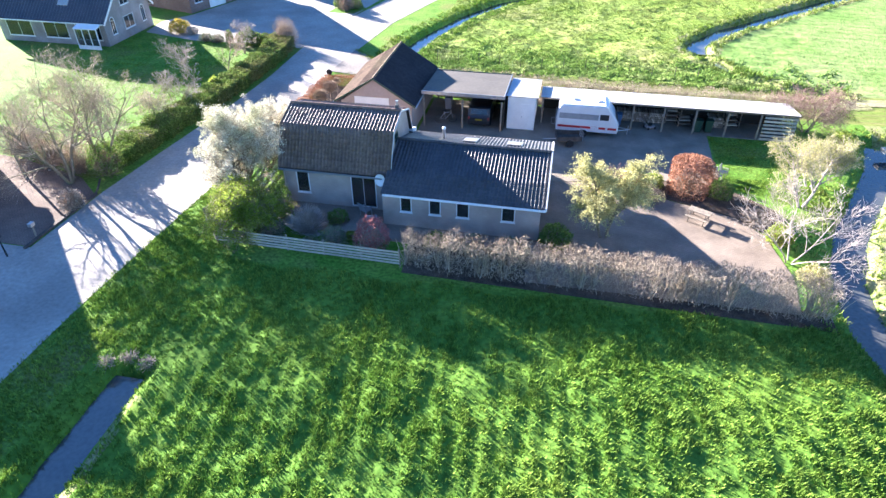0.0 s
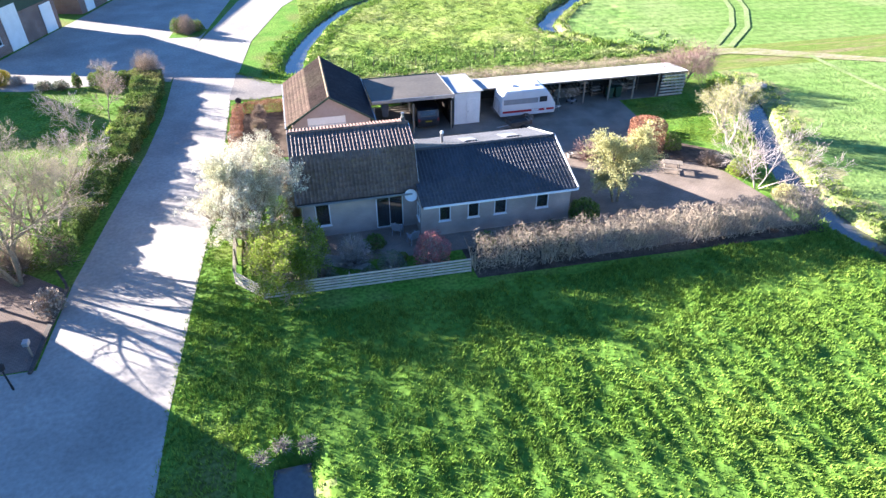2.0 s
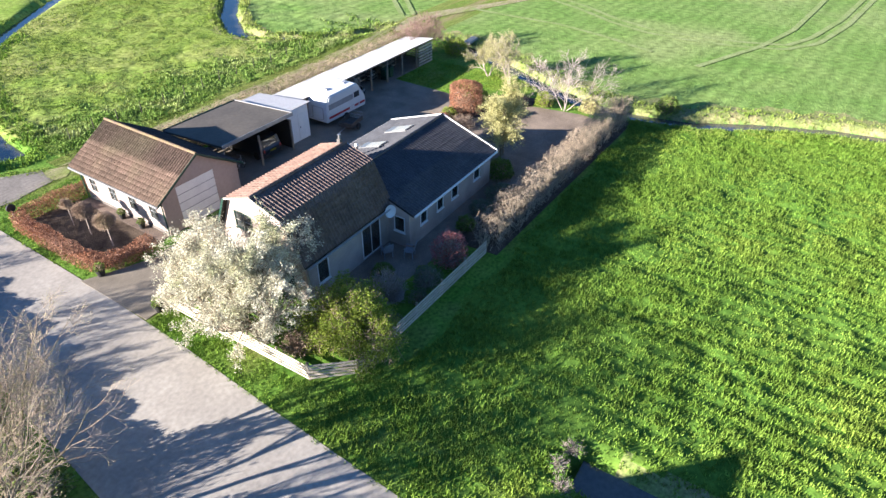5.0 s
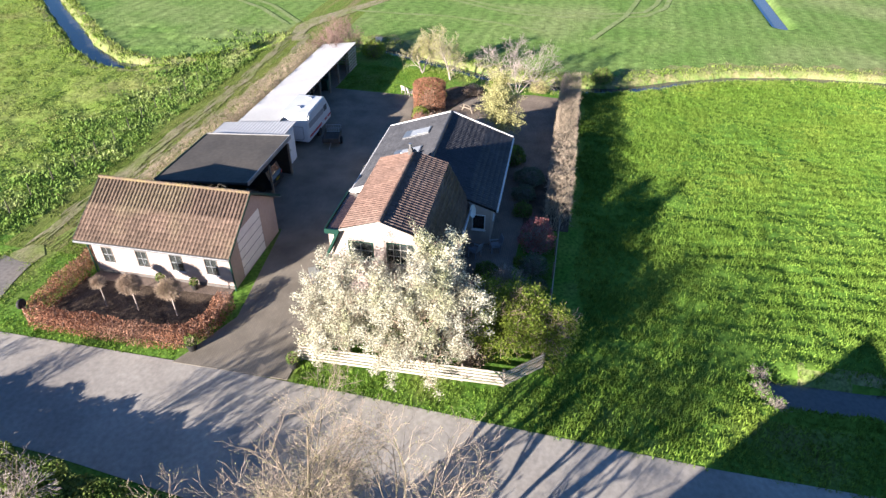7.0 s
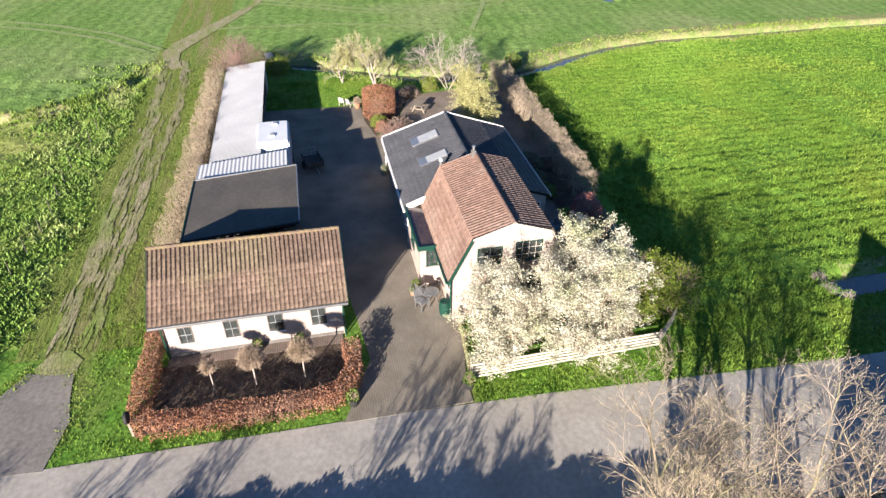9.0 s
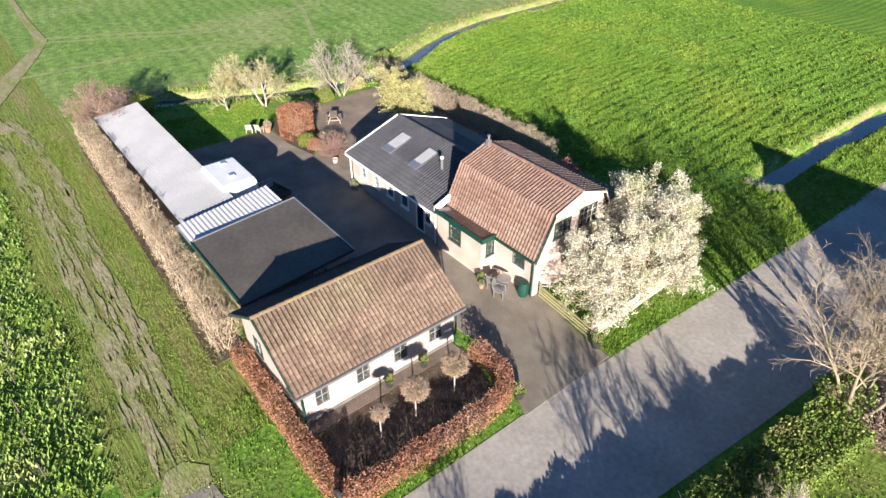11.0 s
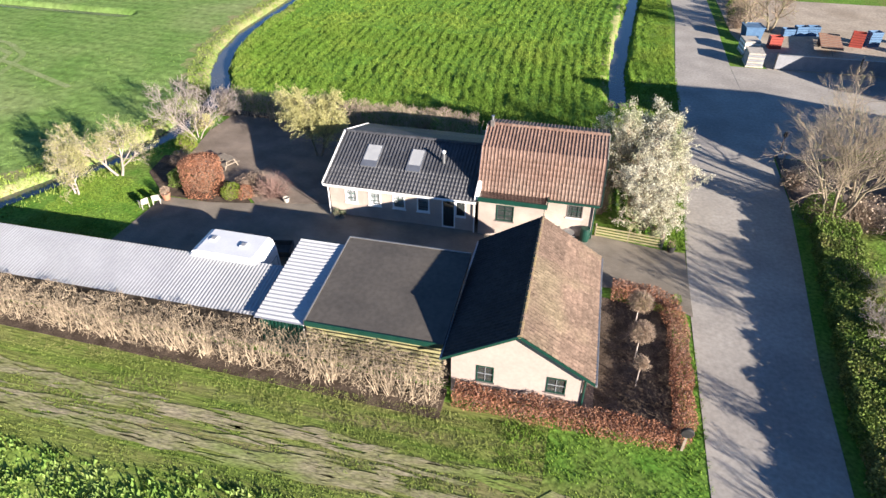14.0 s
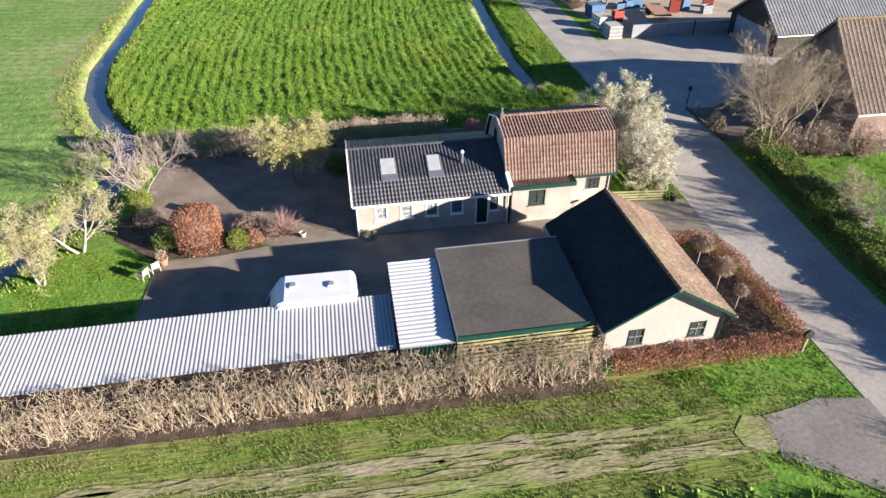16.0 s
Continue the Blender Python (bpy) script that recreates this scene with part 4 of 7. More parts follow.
def window(house, along_axis, at, out, u0, u1, z0, z1, frame_m, bars=(1, 1), name="window", label="", bar_m=None, sill=True, fw=0.05, inner=0.05, pane_m=None):
    """A framed window set in a hole; out = +1 or -1 is its outer side on the axis."""
    def put(g, a, b, c, d, d0, d1, ch=0.0):
        lo, hi = sorted((at + out * d0, at + out * d1))
        if along_axis == "y":
            g.box(a, b, lo, hi, c, d, ch)
        else:
            g.box(lo, hi, a, b, c, d, ch)
        return g
    g = Geo()
    for a, b, c, d in ((u0, u0 + fw, z0, z1), (u1 - fw, u1, z0, z1), (u0 + fw, u1 - fw, z1 - fw, z1), (u0 + fw, u1 - fw, z0, z0 + fw)):
        put(g, a, b, c, d, -inner, 0.025)
    w = part(name, g, frame_m, house, label)
    nu, nz = bars
    g = Geo()
    for i in range(1, nu + 1):
        c = u0 + (u1 - u0) * i / (nu + 1)
        put(g, c - 0.011, c + 0.011, z0 + fw, z1 - fw, -0.03, 0.012)
    for i in range(1, nz + 1):
        c = z0 + (z1 - z0) * i / (nz + 1)
        put(g, u0 + fw, u1 - fw, c - 0.012, c + 0.012, -0.028, 0.010)
    if nu + nz:
        part("glazing_bar", g, bar_m or frame_m, w)
    pane = part("pane", put(Geo(), u0 + fw, u1 - fw, z0 + fw, z1 - fw, -0.022, -0.014), pane_m or M_GLASS, w)
    pane.visible_shadow = False
    if sill:
        part("sill", put(Geo(), u0 - 0.04, u1 + 0.04, z0 - 0.06, z0, 0.0, 0.07), M_PLINTH if frame_m is M_GREEN else M_WHITE, w)
    return w


def tiled(origin, across, down, width, length, pitch=0.22, course=0.31, high=0.043, step=0.025, sag=0.0):
    """A slope of pantiles: waves across, overlapping courses down the slope."""
    o, a, d = np.array(origin, float), np.array(across, float), np.array(down, float)
    a, d = a / np.linalg.norm(a), d / np.linalg.norm(d)
    nrm = np.cross(a, d)
    if nrm[2] < 0:
        nrm = -nrm
    cols = max(2, int(round(width / pitch)))
    k = 6
    u = np.linspace(0, width, cols * k + 1)
    ph = (np.arange(cols * k + 1) % k) / k
    wave = high * (np.cos(2 * math.pi * ph) * 0.75 + np.cos(4 * math.pi * ph + 0.6) * 0.25)
    rows = max(2, int(round(length / course)))
    vv, hh = [], []
    rng = np.random.default_rng(int(abs(o[0] * 100)) + int(abs(o[1] * 10)))
    for i in range(rows):
        vv += [length * i / rows, length * (i + 1) / rows]
        hh += [0.0, step]
    vv, hh = np.array(vv), np.array(hh)
    jit = np.repeat(rng.normal(size=(rows, cols)) * 0.0015, 2, 0)
    jit = np.concatenate([np.repeat(jit, k, 1), jit[:, -1:]], 1)
    P = o + a * u[None, :, None] + d * vv[:, None, None] + nrm * (wave[None, :] + hh[:, None] + jit)[..., None]
    n, m = len(vv), len(u)
    i = np.arange(n * m).reshape(n, m)
    f = np.stack([i[:-1, :-1], i[1:, :-1], i[1:, 1:], i[:-1, 1:]], -1).reshape(-1, 4)
    return P.reshape(-1, 3), f


LATER = []


def tile_roof(name, origin, across, down, width, length, material, parent, label, pitch=0.22, course=0.31, high=0.03, step=0.022, pieces=0):
    """A slope of single pantiles; the lowest ones, up to the number pieces, become objects of their own at the end."""
    o, a, d = np.array(origin, float), np.array(across, float), np.array(down, float)
    a, d = a / np.linalg.norm(a), d / np.linalg.norm(d)
    if np.cross(a, d)[2] < 0:
        o, a = o + a * width, -a
    nrm = np.cross(a, d)
    cols, rows = max(2, round(width / pitch)), max(2, round(length / course))
    pw, pl = width / cols, length / rows
    k = 6
    u = np.linspace(0, 1, k + 1)
    wave = high * (np.cos(2 * math.pi * u) * 0.75 + np.cos(4 * math.pi * u + 0.6) * 0.25)
    one = np.concatenate([np.column_stack([u * pw, np.full(k + 1, v), wave + w]) for v, w in ((-0.03, -0.004), (pl, step), (pl + 0.004, step - 0.028))])
    f1 = np.array([(r * (k + 1) + i, r * (k + 1) + i + 1, (r + 1) * (k + 1) + i + 1, (r + 1) * (k + 1) + i) for r in range(2) for i in range(k)])
    rng = np.random.default_rng(int(abs(o[0] * 100)) + int(abs(o[1] * 10)))
    cells = [(r, c) for r in range(rows - 1, -1, -1) for c in range(cols)]
    mats = []
    for r, c in cells:
        yaw, lift = rng.normal() * 0.008, rng.normal() * 0.0025
        p = o + a * (c * pw) + d * (r * pl) + nrm * lift
        aa, dd = a + d * yaw, d - a * yaw
        mats.append(np.column_stack([aa, dd, nrm, p]))
    rest = mats[pieces:]
    v = np.concatenate([one @ m[:, :3].T + m[:, 3] for m in rest])
    f = np.concatenate([f1 + i * len(one) for i in range(len(rest))])
    slope = tagged(part(name, (v, f), material, parent, label), kind="stuff")
    if pieces:
        LATER.append((slope, (one, f1), material, mats[:pieces]))
    return slope


def slab(p, q, r, s, t):
    """A sloping plate with corners p, q, r, s and thickness t below them."""
    g = Geo()
    lo = [(a[0], a[1], a[2] - t) for a in (p, q, r, s)]
    return g.add([p, q, r, s, *lo], [(0, 1, 2, 3), (7, 6, 5, 4), (0, 4, 5, 1), (1, 5, 6, 2), (2, 6, 7, 3), (3, 7, 4, 0)])


def corrugated(name, x0, x1, y0, y1, z0, z1, material, parent, pitch=0.18, high=0.03, along_x=True, label=""):
    """A corrugated sheet roof; the waves run down its fall from y0 (z0) to y1 (z1), or across where along_x is off."""
    k = 6
    if along_x:
        n = int((x1 - x0) / pitch) * k
        u = np.linspace(x0, x1, n + 1)
        w = high * np.cos(2 * math.pi * np.arange(n + 1) / k)
        top = [np.column_stack([u, np.full(n + 1, y), z + w]) for y, z in ((y0, z0), (y1, z1))]
    else:
        n = int((y1 - y0) / pitch) * k
        u = np.linspace(y0, y1, n + 1)
        w = high * np.cos(2 * math.pi * np.arange(n + 1) / k)
        zz = z0 + (z1 - z0) * (u - y0) / (y1 - y0)
        top = [np.column_stack([np.full(n + 1, x), u, zz + w]) for x in (x0, x1)]
    low = [t - [0, 0, 0.012] for t in top]
    v = np.vstack([*top, *low])
    m = n + 1
    i = np.arange(n)
    f = np.concatenate([np.stack([i, i + 1, i + 1 + m, i + m], 1), np.stack([i + 2 * m, i + 3 * m, i + 3 * m + 1, i + 2 * m + 1], 1)])
    return part(name, (v, f), material, parent, label)


T = 0.22
house = thing("farmhouse", (0, 0, 0), "pale brick farmhouse with red gambrel roof and dark-tiled single-storey wing", "house")
# main block
MX0, MX1, MY0, MY1, RY, RZ = -16.1, -9.4, 31.35, 37.0, 34.25, 5.42
GAB = [(MY0, 2.62), (32.42, 4.76), (RY, 5.36), (36.12, 4.76), (MY1, 2.62)]
EW = [(34.66, 35.88, 3.1, 4.1), (32.7, 34.02, 3.1, 4.22), (32.25, 33.3, 0.7, 2.15)]
part("wall", wall("x", MX0, T, MY0, MY1, GAB, EW), M_WALL_W, house, "pale cream gable wall")
window(house, "x", MX0, -1, *EW[0], M_GREEN, (1, 1), bar_m=M_STONE)
window(house, "x", MX0, -1, *EW[1], M_GREEN, (3, 2), bar_m=M_STONE)
window(house, "x", MX0, -1, *EW[2], M_GREEN, (1, 1))
SW = [(-15.32, -14.48, 0.75, 2.3), (-11.8, -10.2, 0.12, 2.2)]
part("wall", wall("y", MY0, T, MX0 + T, MX1, [(MX0, 2.6), (MX1, 2.6)], SW), M_WALL, house)
window(house, "y", MY0, -1, *SW[0], M_WHITE, (0, 0))
window(house, "y", MY0, -1, *SW[1], M_WHITE, (1, 0), "sliding_door", "white-framed glass sliding door", sill=False)
NW = [(-15.4, -14.5, 1.3, 2.15)]
part("wall", wall("y", MY1 - T, T, MX0 + T, -13.2, [(MX0, 2.6), (MX1, 2.6)], NW), M_WALL, house)
window(house, "y", MY1, 1, *NW[0], M_PLINTH, (2, 1), bar_m=M_GREEN)
part("wall", wall("x", MX1 - T, T, MY0 + T, MY1 - T, GAB, [(33.2, 33.9, 3.5, 4.3)]), M_WALL, house)
window(house, "x", MX1, 1, 33.2, 33.9, 3.5, 4.3, M_GREEN, (1, 1))
part("floor", Geo().box(MX0 + T, MX1, MY0 + T, MY1 - T, -0.05, 0.03), M_INSIDE, house)
part("upper_floor", Geo().box(MX0 + T, MX1 - T, MY0 + T, MY1 - T, 2.42, 2.55), M_INSIDE, house)
ox0, ox1 = -16.32, -9.22
S_UP = np.array([0, 32.38 - RY, 4.88 - RZ])
N_UP = np.array([0, 36.17 - RY, 4.82 - RZ])
S_LO = np.array([0, 31.14 - 32.38, 2.5 - 4.88])
N_LO = np.array([0, 37.28 - 36.17, 2.5 - 4.82])
for nm, top, vec, m in (("upper", (RY, RZ), S_UP, M_TILE_SHADED_S), ("lower", (32.38, 4.88), S_LO, M_TILE_SHADED_S), ("upper", (RY, RZ), N_UP, M_TILE_RED), ("lower", (36.17, 4.82), N_LO, M_TILE_RED)):
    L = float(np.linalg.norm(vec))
    tile_roof(nm + "_roof_tiles", (ox0, top[0], top[1]), (1, 0, 0), vec, ox1 - ox0, L, m, house, "weathered red-brown pantiles" if m is M_TILE_RED else "red-brown pantiles greyed for the shaded slope", 0.215 if vec[1] < 0 else 0.2, 0.33 if vec[1] < 0 else 0.31, 0.034 if vec[1] < 0 else 0.03, 0.014, 240 if nm == "lower" else 0)
    e = (top[0] + vec[1], top[1] + vec[2])
    part(nm + "_roof_board", slab((ox0 + 0.03, top[0], top[1] - 0.05), (ox1 - 0.03, top[0], top[1] - 0.05), (ox1 - 0.03, e[0], e[1] - 0.05), (ox0 + 0.03, e[0], e[1] - 0.05), 0.06), M_DKWOOD, house)
g = Geo()
for i in range(20):
    a = ox0 + (ox1 - ox0) * i / 20
    g.tube((a, RY, RZ + 0.0), (a + 0.38, RY, RZ + 0.015), 0.10, 0.11, 10)
part("ridge_tiles", g, M_TILE_RED, house, "rounded red ridge tiles")
for x, s in ((ox0, -1), (ox1, 1)):
    g = Geo()
    line = [(31.14, 2.46), (32.38, 4.80), (RY, 5.44), (36.17, 4.80), (37.28, 2.46)]
    for (y0, z0), (y1, z1) in zip(line[:-1], line[1:]):
        g.prism([(y0, z0 - 0.09), (y1, z1 - 0.09), (y1, z1 + 0.02), (y0, z0 + 0.02)], "x", x, x + 0.03 * s)
    part("verge_board", g, M_STONE if s < 0 else M_WHITE, house, "painted verge board")
g = Geo().prism([(36.17, 4.66), (37.28, 2.32), (37.34, 2.46), (36.2, 4.86)], "x", ox0 - 0.036, ox0 - 0.032)
part("verge_cover", g.prism([(36.17, 4.66), (37.28, 2.32), (37.34, 2.46), (36.2, 4.86)], "x", ox0 - 0.06, ox0 - 0.036), M_GREEN, house, "dark green verge cover")
for y, s in ((31.06, -1), (37.30, 1)):
    part("gutter", Geo().box(ox0 + 0.05, ox1 - 0.05 if s < 0 else -13.3, y, y + 0.10 * s, 2.36, 2.47, 0.015), M_GREEN if s > 0 else M_STEEL, house, "eaves gutter")
part("downpipe", Geo().tube((-16.05, 37.1, 0), (-16.05, 37.1, 2.4), 0.045), M_GREEN, house)
part("downpipe", Geo().tube((-16.05, 31.22, 0), (-16.05, 31.22, 2.4), 0.045), M_STEEL, house)
ch = part("chimney", Geo().box(-9.62, -9.38, 34.28, 34.52, 5.2, 5.72, 0.015), M_PLINTH, house, "slim dark chimney")
part("chimney_pot", Geo().lathe([(0.07, 0), (0.07, 0.22), (0.10, 0.23), (0.10, 0.27)], 10, (-9.5, 34.4, 5.72)), M_STEEL, ch)
# flat porch on the courtyard side
PW = [(-11.52, -10.5, 1.15, 2.2)]
part("porch_wall", wall("y", 38.05 - T, T, -13.2, -9.45, [(-14, 2.45), (-9, 2.45)], PW), M_WALL, house)
window(house, "y", 38.05, 1, *PW[0], M_GREEN, (1, 2), bar_m=M_GREEN)
part("porch_wall", wall("x", -13.2, T, 36.8, 38.05 - T, [(36, 2.45), (39, 2.45)], [(37.15, 37.75, 1.25, 2.2)]), M_WALL_W, house)
window(house, "x", -13.2, -1, 37.15, 37.75, 1.25, 2.2, M_GREEN, (1, 1))
part("porch_roof", Geo().box(-13.3, -9.45, 36.3, 38.12, 2.46, 2.53), M_PORCH, house, "flat glossy brown roof")
g = Geo().box(-13.38, -9.4, 38.13, 38.19, 2.34, 2.62).box(-13.40, -13.34, 36.9, 38.13, 2.34, 2.62)
part("porch_fascia", g, M_GREEN, house, "dark green fascia board")
part("porch_upstand", slab((-9.44, 37.0, 3.05), (-9.2, 37.0, 3.05), (-9.2, 38.1, 2.62), (-9.44, 38.1, 2.62), 0.25), M_WHITE, house, "white boarded upstand")
# single-storey wing
AX0, AX1, AY0, AY1, ARY, ARZ = -9.4, -0.15, 29.9, 37.9, 33.85, 3.74
AS = [(-8.33, -7.64, 1.0, 2.0), (-6.6, -5.9, 1.0, 2.0), (-4.98, -4.22, 1.0, 2.0), (-2.35, -1.57, 1.05, 2.0)]
part("wing_wall", wall("y", AY0, T, AX0 + T, AX1, [(AX0, 2.3), (AX1, 2.3)], AS), M_WALL, house)
for h in AS:
    window(house, "y", AY0, -1, *h, M_WHITE, (0, 0))
AN = [(-1.92, -1.14, 0.96, 1.94), (-3.43, -2.64, 0.96, 1.94), (-4.96, -4.16, 0.96, 1.94), (-6.47, -5.68, 0.96, 1.94), (-8.04, -7.22, 0.06, 2.02), (-8.67, -8.06, 0.95, 1.98)]
part("wing_wall", wall("y", AY1 - T, T, AX0 + T, AX1, [(AX0, 2.3), (AX1, 2.3)], AN), M_WALL, house)
for h in AN[:4]:
    w = window(house, "y", AY1, 1, *h, M_WHITE, (1, 2), bar_m=M_GREEN, fw=0.085, pane_m=M_CLEAR)
    # Added panel: its pale grey stands in for sky reflected in the panes.
    part("blind", Geo().box(h[0] + 0.09, h[1] - 0.09, AY1 - 0.12, AY1 - 0.105, h[2] + 0.1, h[3] - 0.09), M_GREYPANEL, w, "grey panel standing in for sky reflection")
window(house, "y", AY1, 1, *AN[4], M_WHITE, (0, 0), "glass_door", "dark glass door in a white frame", sill=False, fw=0.08)
window(house, "y", AY1, 1, *AN[5], M_WHITE, (0, 0))
AG = [(AY0, 2.26), (ARY, 3.62), (AY1, 2.26)]
part("wing_wall", wall("x", AX1 - T, T, AY0 + T, AY1 - T, AG, []), M_WALL, house)
part("wing_wall", wall("x", AX0, T, AY0, MY0, AG, [(30.2, 30.95, 0.95, 1.95)]), M_WALL, house)
window(house, "x", AX0, -1, 30.2, 30.95, 0.95, 1.95, M_WHITE, (0, 0))
part("wing_floor", Geo().box(AX0 + T, AX1 - T, AY0 + T, AY1 - T, -0.05, 0.03), M_INSIDE, house)
bx0, bx1 = -9.4, 0.12
for s, e in ((-1, 29.62), (1, 38.18)):
    vec = np.array([0, e - ARY, 2.3 - ARZ])
    x0 = bx0 if s < 0 else bx0 + 0.02
    tile_roof("wing_roof_tiles", (x0, ARY, ARZ), (1, 0, 0), vec, bx1 - x0, float(np.linalg.norm(vec)), M_TILE_DK, house, "anthracite pantiles", 0.215, 0.33, 0.033, 0.012, 258)
    part("wing_roof_board", slab((x0, ARY, ARZ - 0.05), (bx1 - 0.02, ARY, ARZ - 0.05), (bx1 - 0.02, e, 2.25), (x0, e, 2.25), 0.06), M_DKWOOD, house)
    part("wing_gutter", Geo().box(bx0 + 0.1, bx1, e, e + 0.1 * s, 2.14, 2.26, 0.015), M_WHITE, house, "white eaves gutter")
g = Geo()
for i in range(24):
    a = bx0 + (bx1 - bx0) * i / 24
    g.tube((a, ARY, ARZ), (a + 0.42, ARY, ARZ + 0.012), 0.10, 0.11, 8)
part("ridge_tiles", g, M_TILE_DK, house)
g = Geo()
for e in (29.6, 38.2):
    g.prism([(e, 2.16), (ARY, 3.64), (ARY, 3.84), (e, 2.36)], "x", 0.10, 0.18)
part("verge_board", g, M_WHITE, house, "white verge board")
for x in (-0.1, -9.2):
    part("downpipe", Geo().tube((x, 38.02, 0), (x, 38.02, 2.2), 0.04), M_WHITE, house)
tilt = (2.3 - ARZ) / (38.18 - ARY)
for xa, xb in ((-2.75, -1.75), (-5.5, -4.62)):
    ya, yb = 34.85, 36.6
    za, zb = ARZ + (ya - ARY) * tilt + 0.07, ARZ + (yb - ARY) * tilt + 0.07
    rl = part("rooflight", slab((xa, ya, za), (xb, ya, za), (xb, yb, zb), (xa, yb, zb), 0.08), M_STEEL, house, "roof window")
    part("pane", slab((xa + 0.07, ya + 0.07, za + 0.01), (xb - 0.07, ya + 0.07, za + 0.01), (xb - 0.07, yb - 0.07, zb + 0.012), (xa + 0.07, yb - 0.07, zb + 0.012), 0.02), M_FROST, rl)
fl = part("flue", Geo().tube((-6.8, 35.6, 3.0), (-6.8, 35.6, 3.85), 0.095, 0.095, 10), M_STEEL, house, "shiny steel flue pipe")
part("flue_cap", Geo().lathe([(0.1, 0), (0.13, 0.03), (0.1, 0.14), (0.03, 0.17)], 10, (-6.8, 35.6, 3.82)), M_WHITE, fl)
g = Geo()
prof = [(0.02, 0.0), (0.16, 0.025), (0.29, 0.075), (0.37, 0.13), (0.37, 0.14), (0.28, 0.09), (0.15, 0.04), (0.02, 0.015)]
g.lathe(prof, 18)
rot = Euler((radians(75), 0, radians(-15))).to_matrix()
g.v = [tuple(rot @ Vector(p) + Vector((-9.75, 31.0, 2.35))) for p in g.v]
dish = tagged(part("satellite_dish", g, M_WHITE, None), "white satellite dish on the house wall", "satellite dish")
part("bracket", Geo().tube((-9.75, 31.35, 2.1), (-9.75, 31.02, 2.33), 0.025), M_STEEL, dish)

# garage
garage = thing("garage", (0, 0, 0), "cream garage with weathered red-brown pantile roof and green trim", "garage")
GX0, GX1, GY0, GY1, GRX, GRZ = -16.05, -10.55, 42.3, 50.2, -13.35, 4.3
GE = [(49.0, 49.62, 0.75, 1.72), (46.99, 47.65, 0.75, 1.75), (45.0, 45.71, 0.77, 1.79), (43.05, 43.76, 0.8, 1.82)]
part("wall", wall("x", GX0, T, GY0, GY1, [(GY0, 2.38), (GY1, 2.38)], GE), M_WALL_W, garage)
for h in GE:
    window(garage, "x", GX0, -1, *h, M_PLINTH, (1, 1), bar_m=M_GREYPANEL, fw=0.04)
GG = [(GX0 + T, 2.46), (GRX, 4.14), (GX1 - T, 2.5)]
GN = [(-12.4, -11.65, 0.95, 1.88), (-15.42, -14.62, 1.02, 1.9)]
part("wall", wall("y", GY1 - T, T, GX0 + T, GX1 - T, GG, GN), M_WALL_W, garage)
for h in GN:
    window(garage, "y", GY1, 1, *h, M_GREEN, (1, 1), bar_m=M_GREYPANEL)
GD = [(-15.0, -12.3, 0.02, 2.75)]
part("wall", wall("y", GY0, T, GX0 + T, GX1 - T, GG, GD), M_WALL_W, garage)
d = part("garage_door", Geo().box(-15.0, -12.3, GY0 + 0.03, GY0 + 0.09, 0.02, 2.72), M_WHITE, garage, "large white garage door")
for i in range(1, 5):
    part("door_rib", Geo().box(-14.98, -12.32, GY0 + 0.015, GY0 + 0.03, 0.02 + 0.54 * i - 0.015, 0.02 + 0.54 * i + 0.015), M_GREYPANEL, d)
part("wall", wall("x", GX1 - T, T, GY0, GY1, [(GY0, 2.4), (GY1, 2.4)], []), M_WALL_W, garage)
part("plinth", Geo().box(GX0 + 0.1, GX1 - 0.1, GY1, GY1 + 0.02, 0, 0.28).box(GX0 - 0.02, GX0, GY0 + 0.05, GY1 - 0.05, 0, 0.2), M_PLINTH, garage, "dark tarred plinth")
part("floor", Geo().box(GX0 + T, GX1 - T, GY0 + T, GY1 - T, -0.05, 0.03), M_INSIDE, garage)
gy0, gy1 = 42.0, 50.62
for s, e in ((-1, -16.5), (1, -10.22)):
    vec = np.array([e - GRX, 0, 2.36 - GRZ])
    tile_roof("roof_tiles", (GRX, gy0, GRZ), (0, 1, 0), vec, gy1 - gy0, float(np.linalg.norm(vec)), M_TILE_GAR if s < 0 else M_TILE_SHADED_W, garage, "weathered red-brown pantiles" if s < 0 else "pantiles darkened to near-black for the shaded slope", 0.2, 0.31, 0.04 if s < 0 else 0.026, 0.018 if s < 0 else 0.012, 301 if s < 0 else 0)
    part("roof_board", slab((GRX, gy0 + 0.02, GRZ - 0.05), (GRX, gy1 - 0.02, GRZ - 0.05), (e, gy1 - 0.02, 2.31), (e, gy0 + 0.02, 2.31), 0.06), M_DKWOOD, garage)
    part("gutter", Geo().box(e, e + 0.1 * s, gy0, gy1, 2.2, 2.31, 0.015), M_STEEL, garage, "eaves gutter")
g = Geo()
for i in range(22):
    a = gy0 + (gy1 - gy0) * i / 22
    g.tube((GRX, a, GRZ), (GRX, a + 0.42, GRZ + 0.015), 0.085, 0.095, 8)
part("ridge_tiles", g, M_MOSS, garage, "ridge tiles covered with yellow moss")
for y, s in ((gy0, -1), (gy1, 1)):
    g = Geo()
    for e in (-16.5, -10.22):
        g.prism([(e, 2.26), (GRX, 4.20), (GRX, 4.34), (e, 2.40)], "y", y, y + 0.03 * s)
    part("verge_board", g, M_GREEN, garage, "dark green verge board")
for y in (42.25, 50.25):
    part("downpipe", Geo().tube((-16.15, y, 0), (-16.15, y, 2.25), 0.045), M_GREEN, garage)

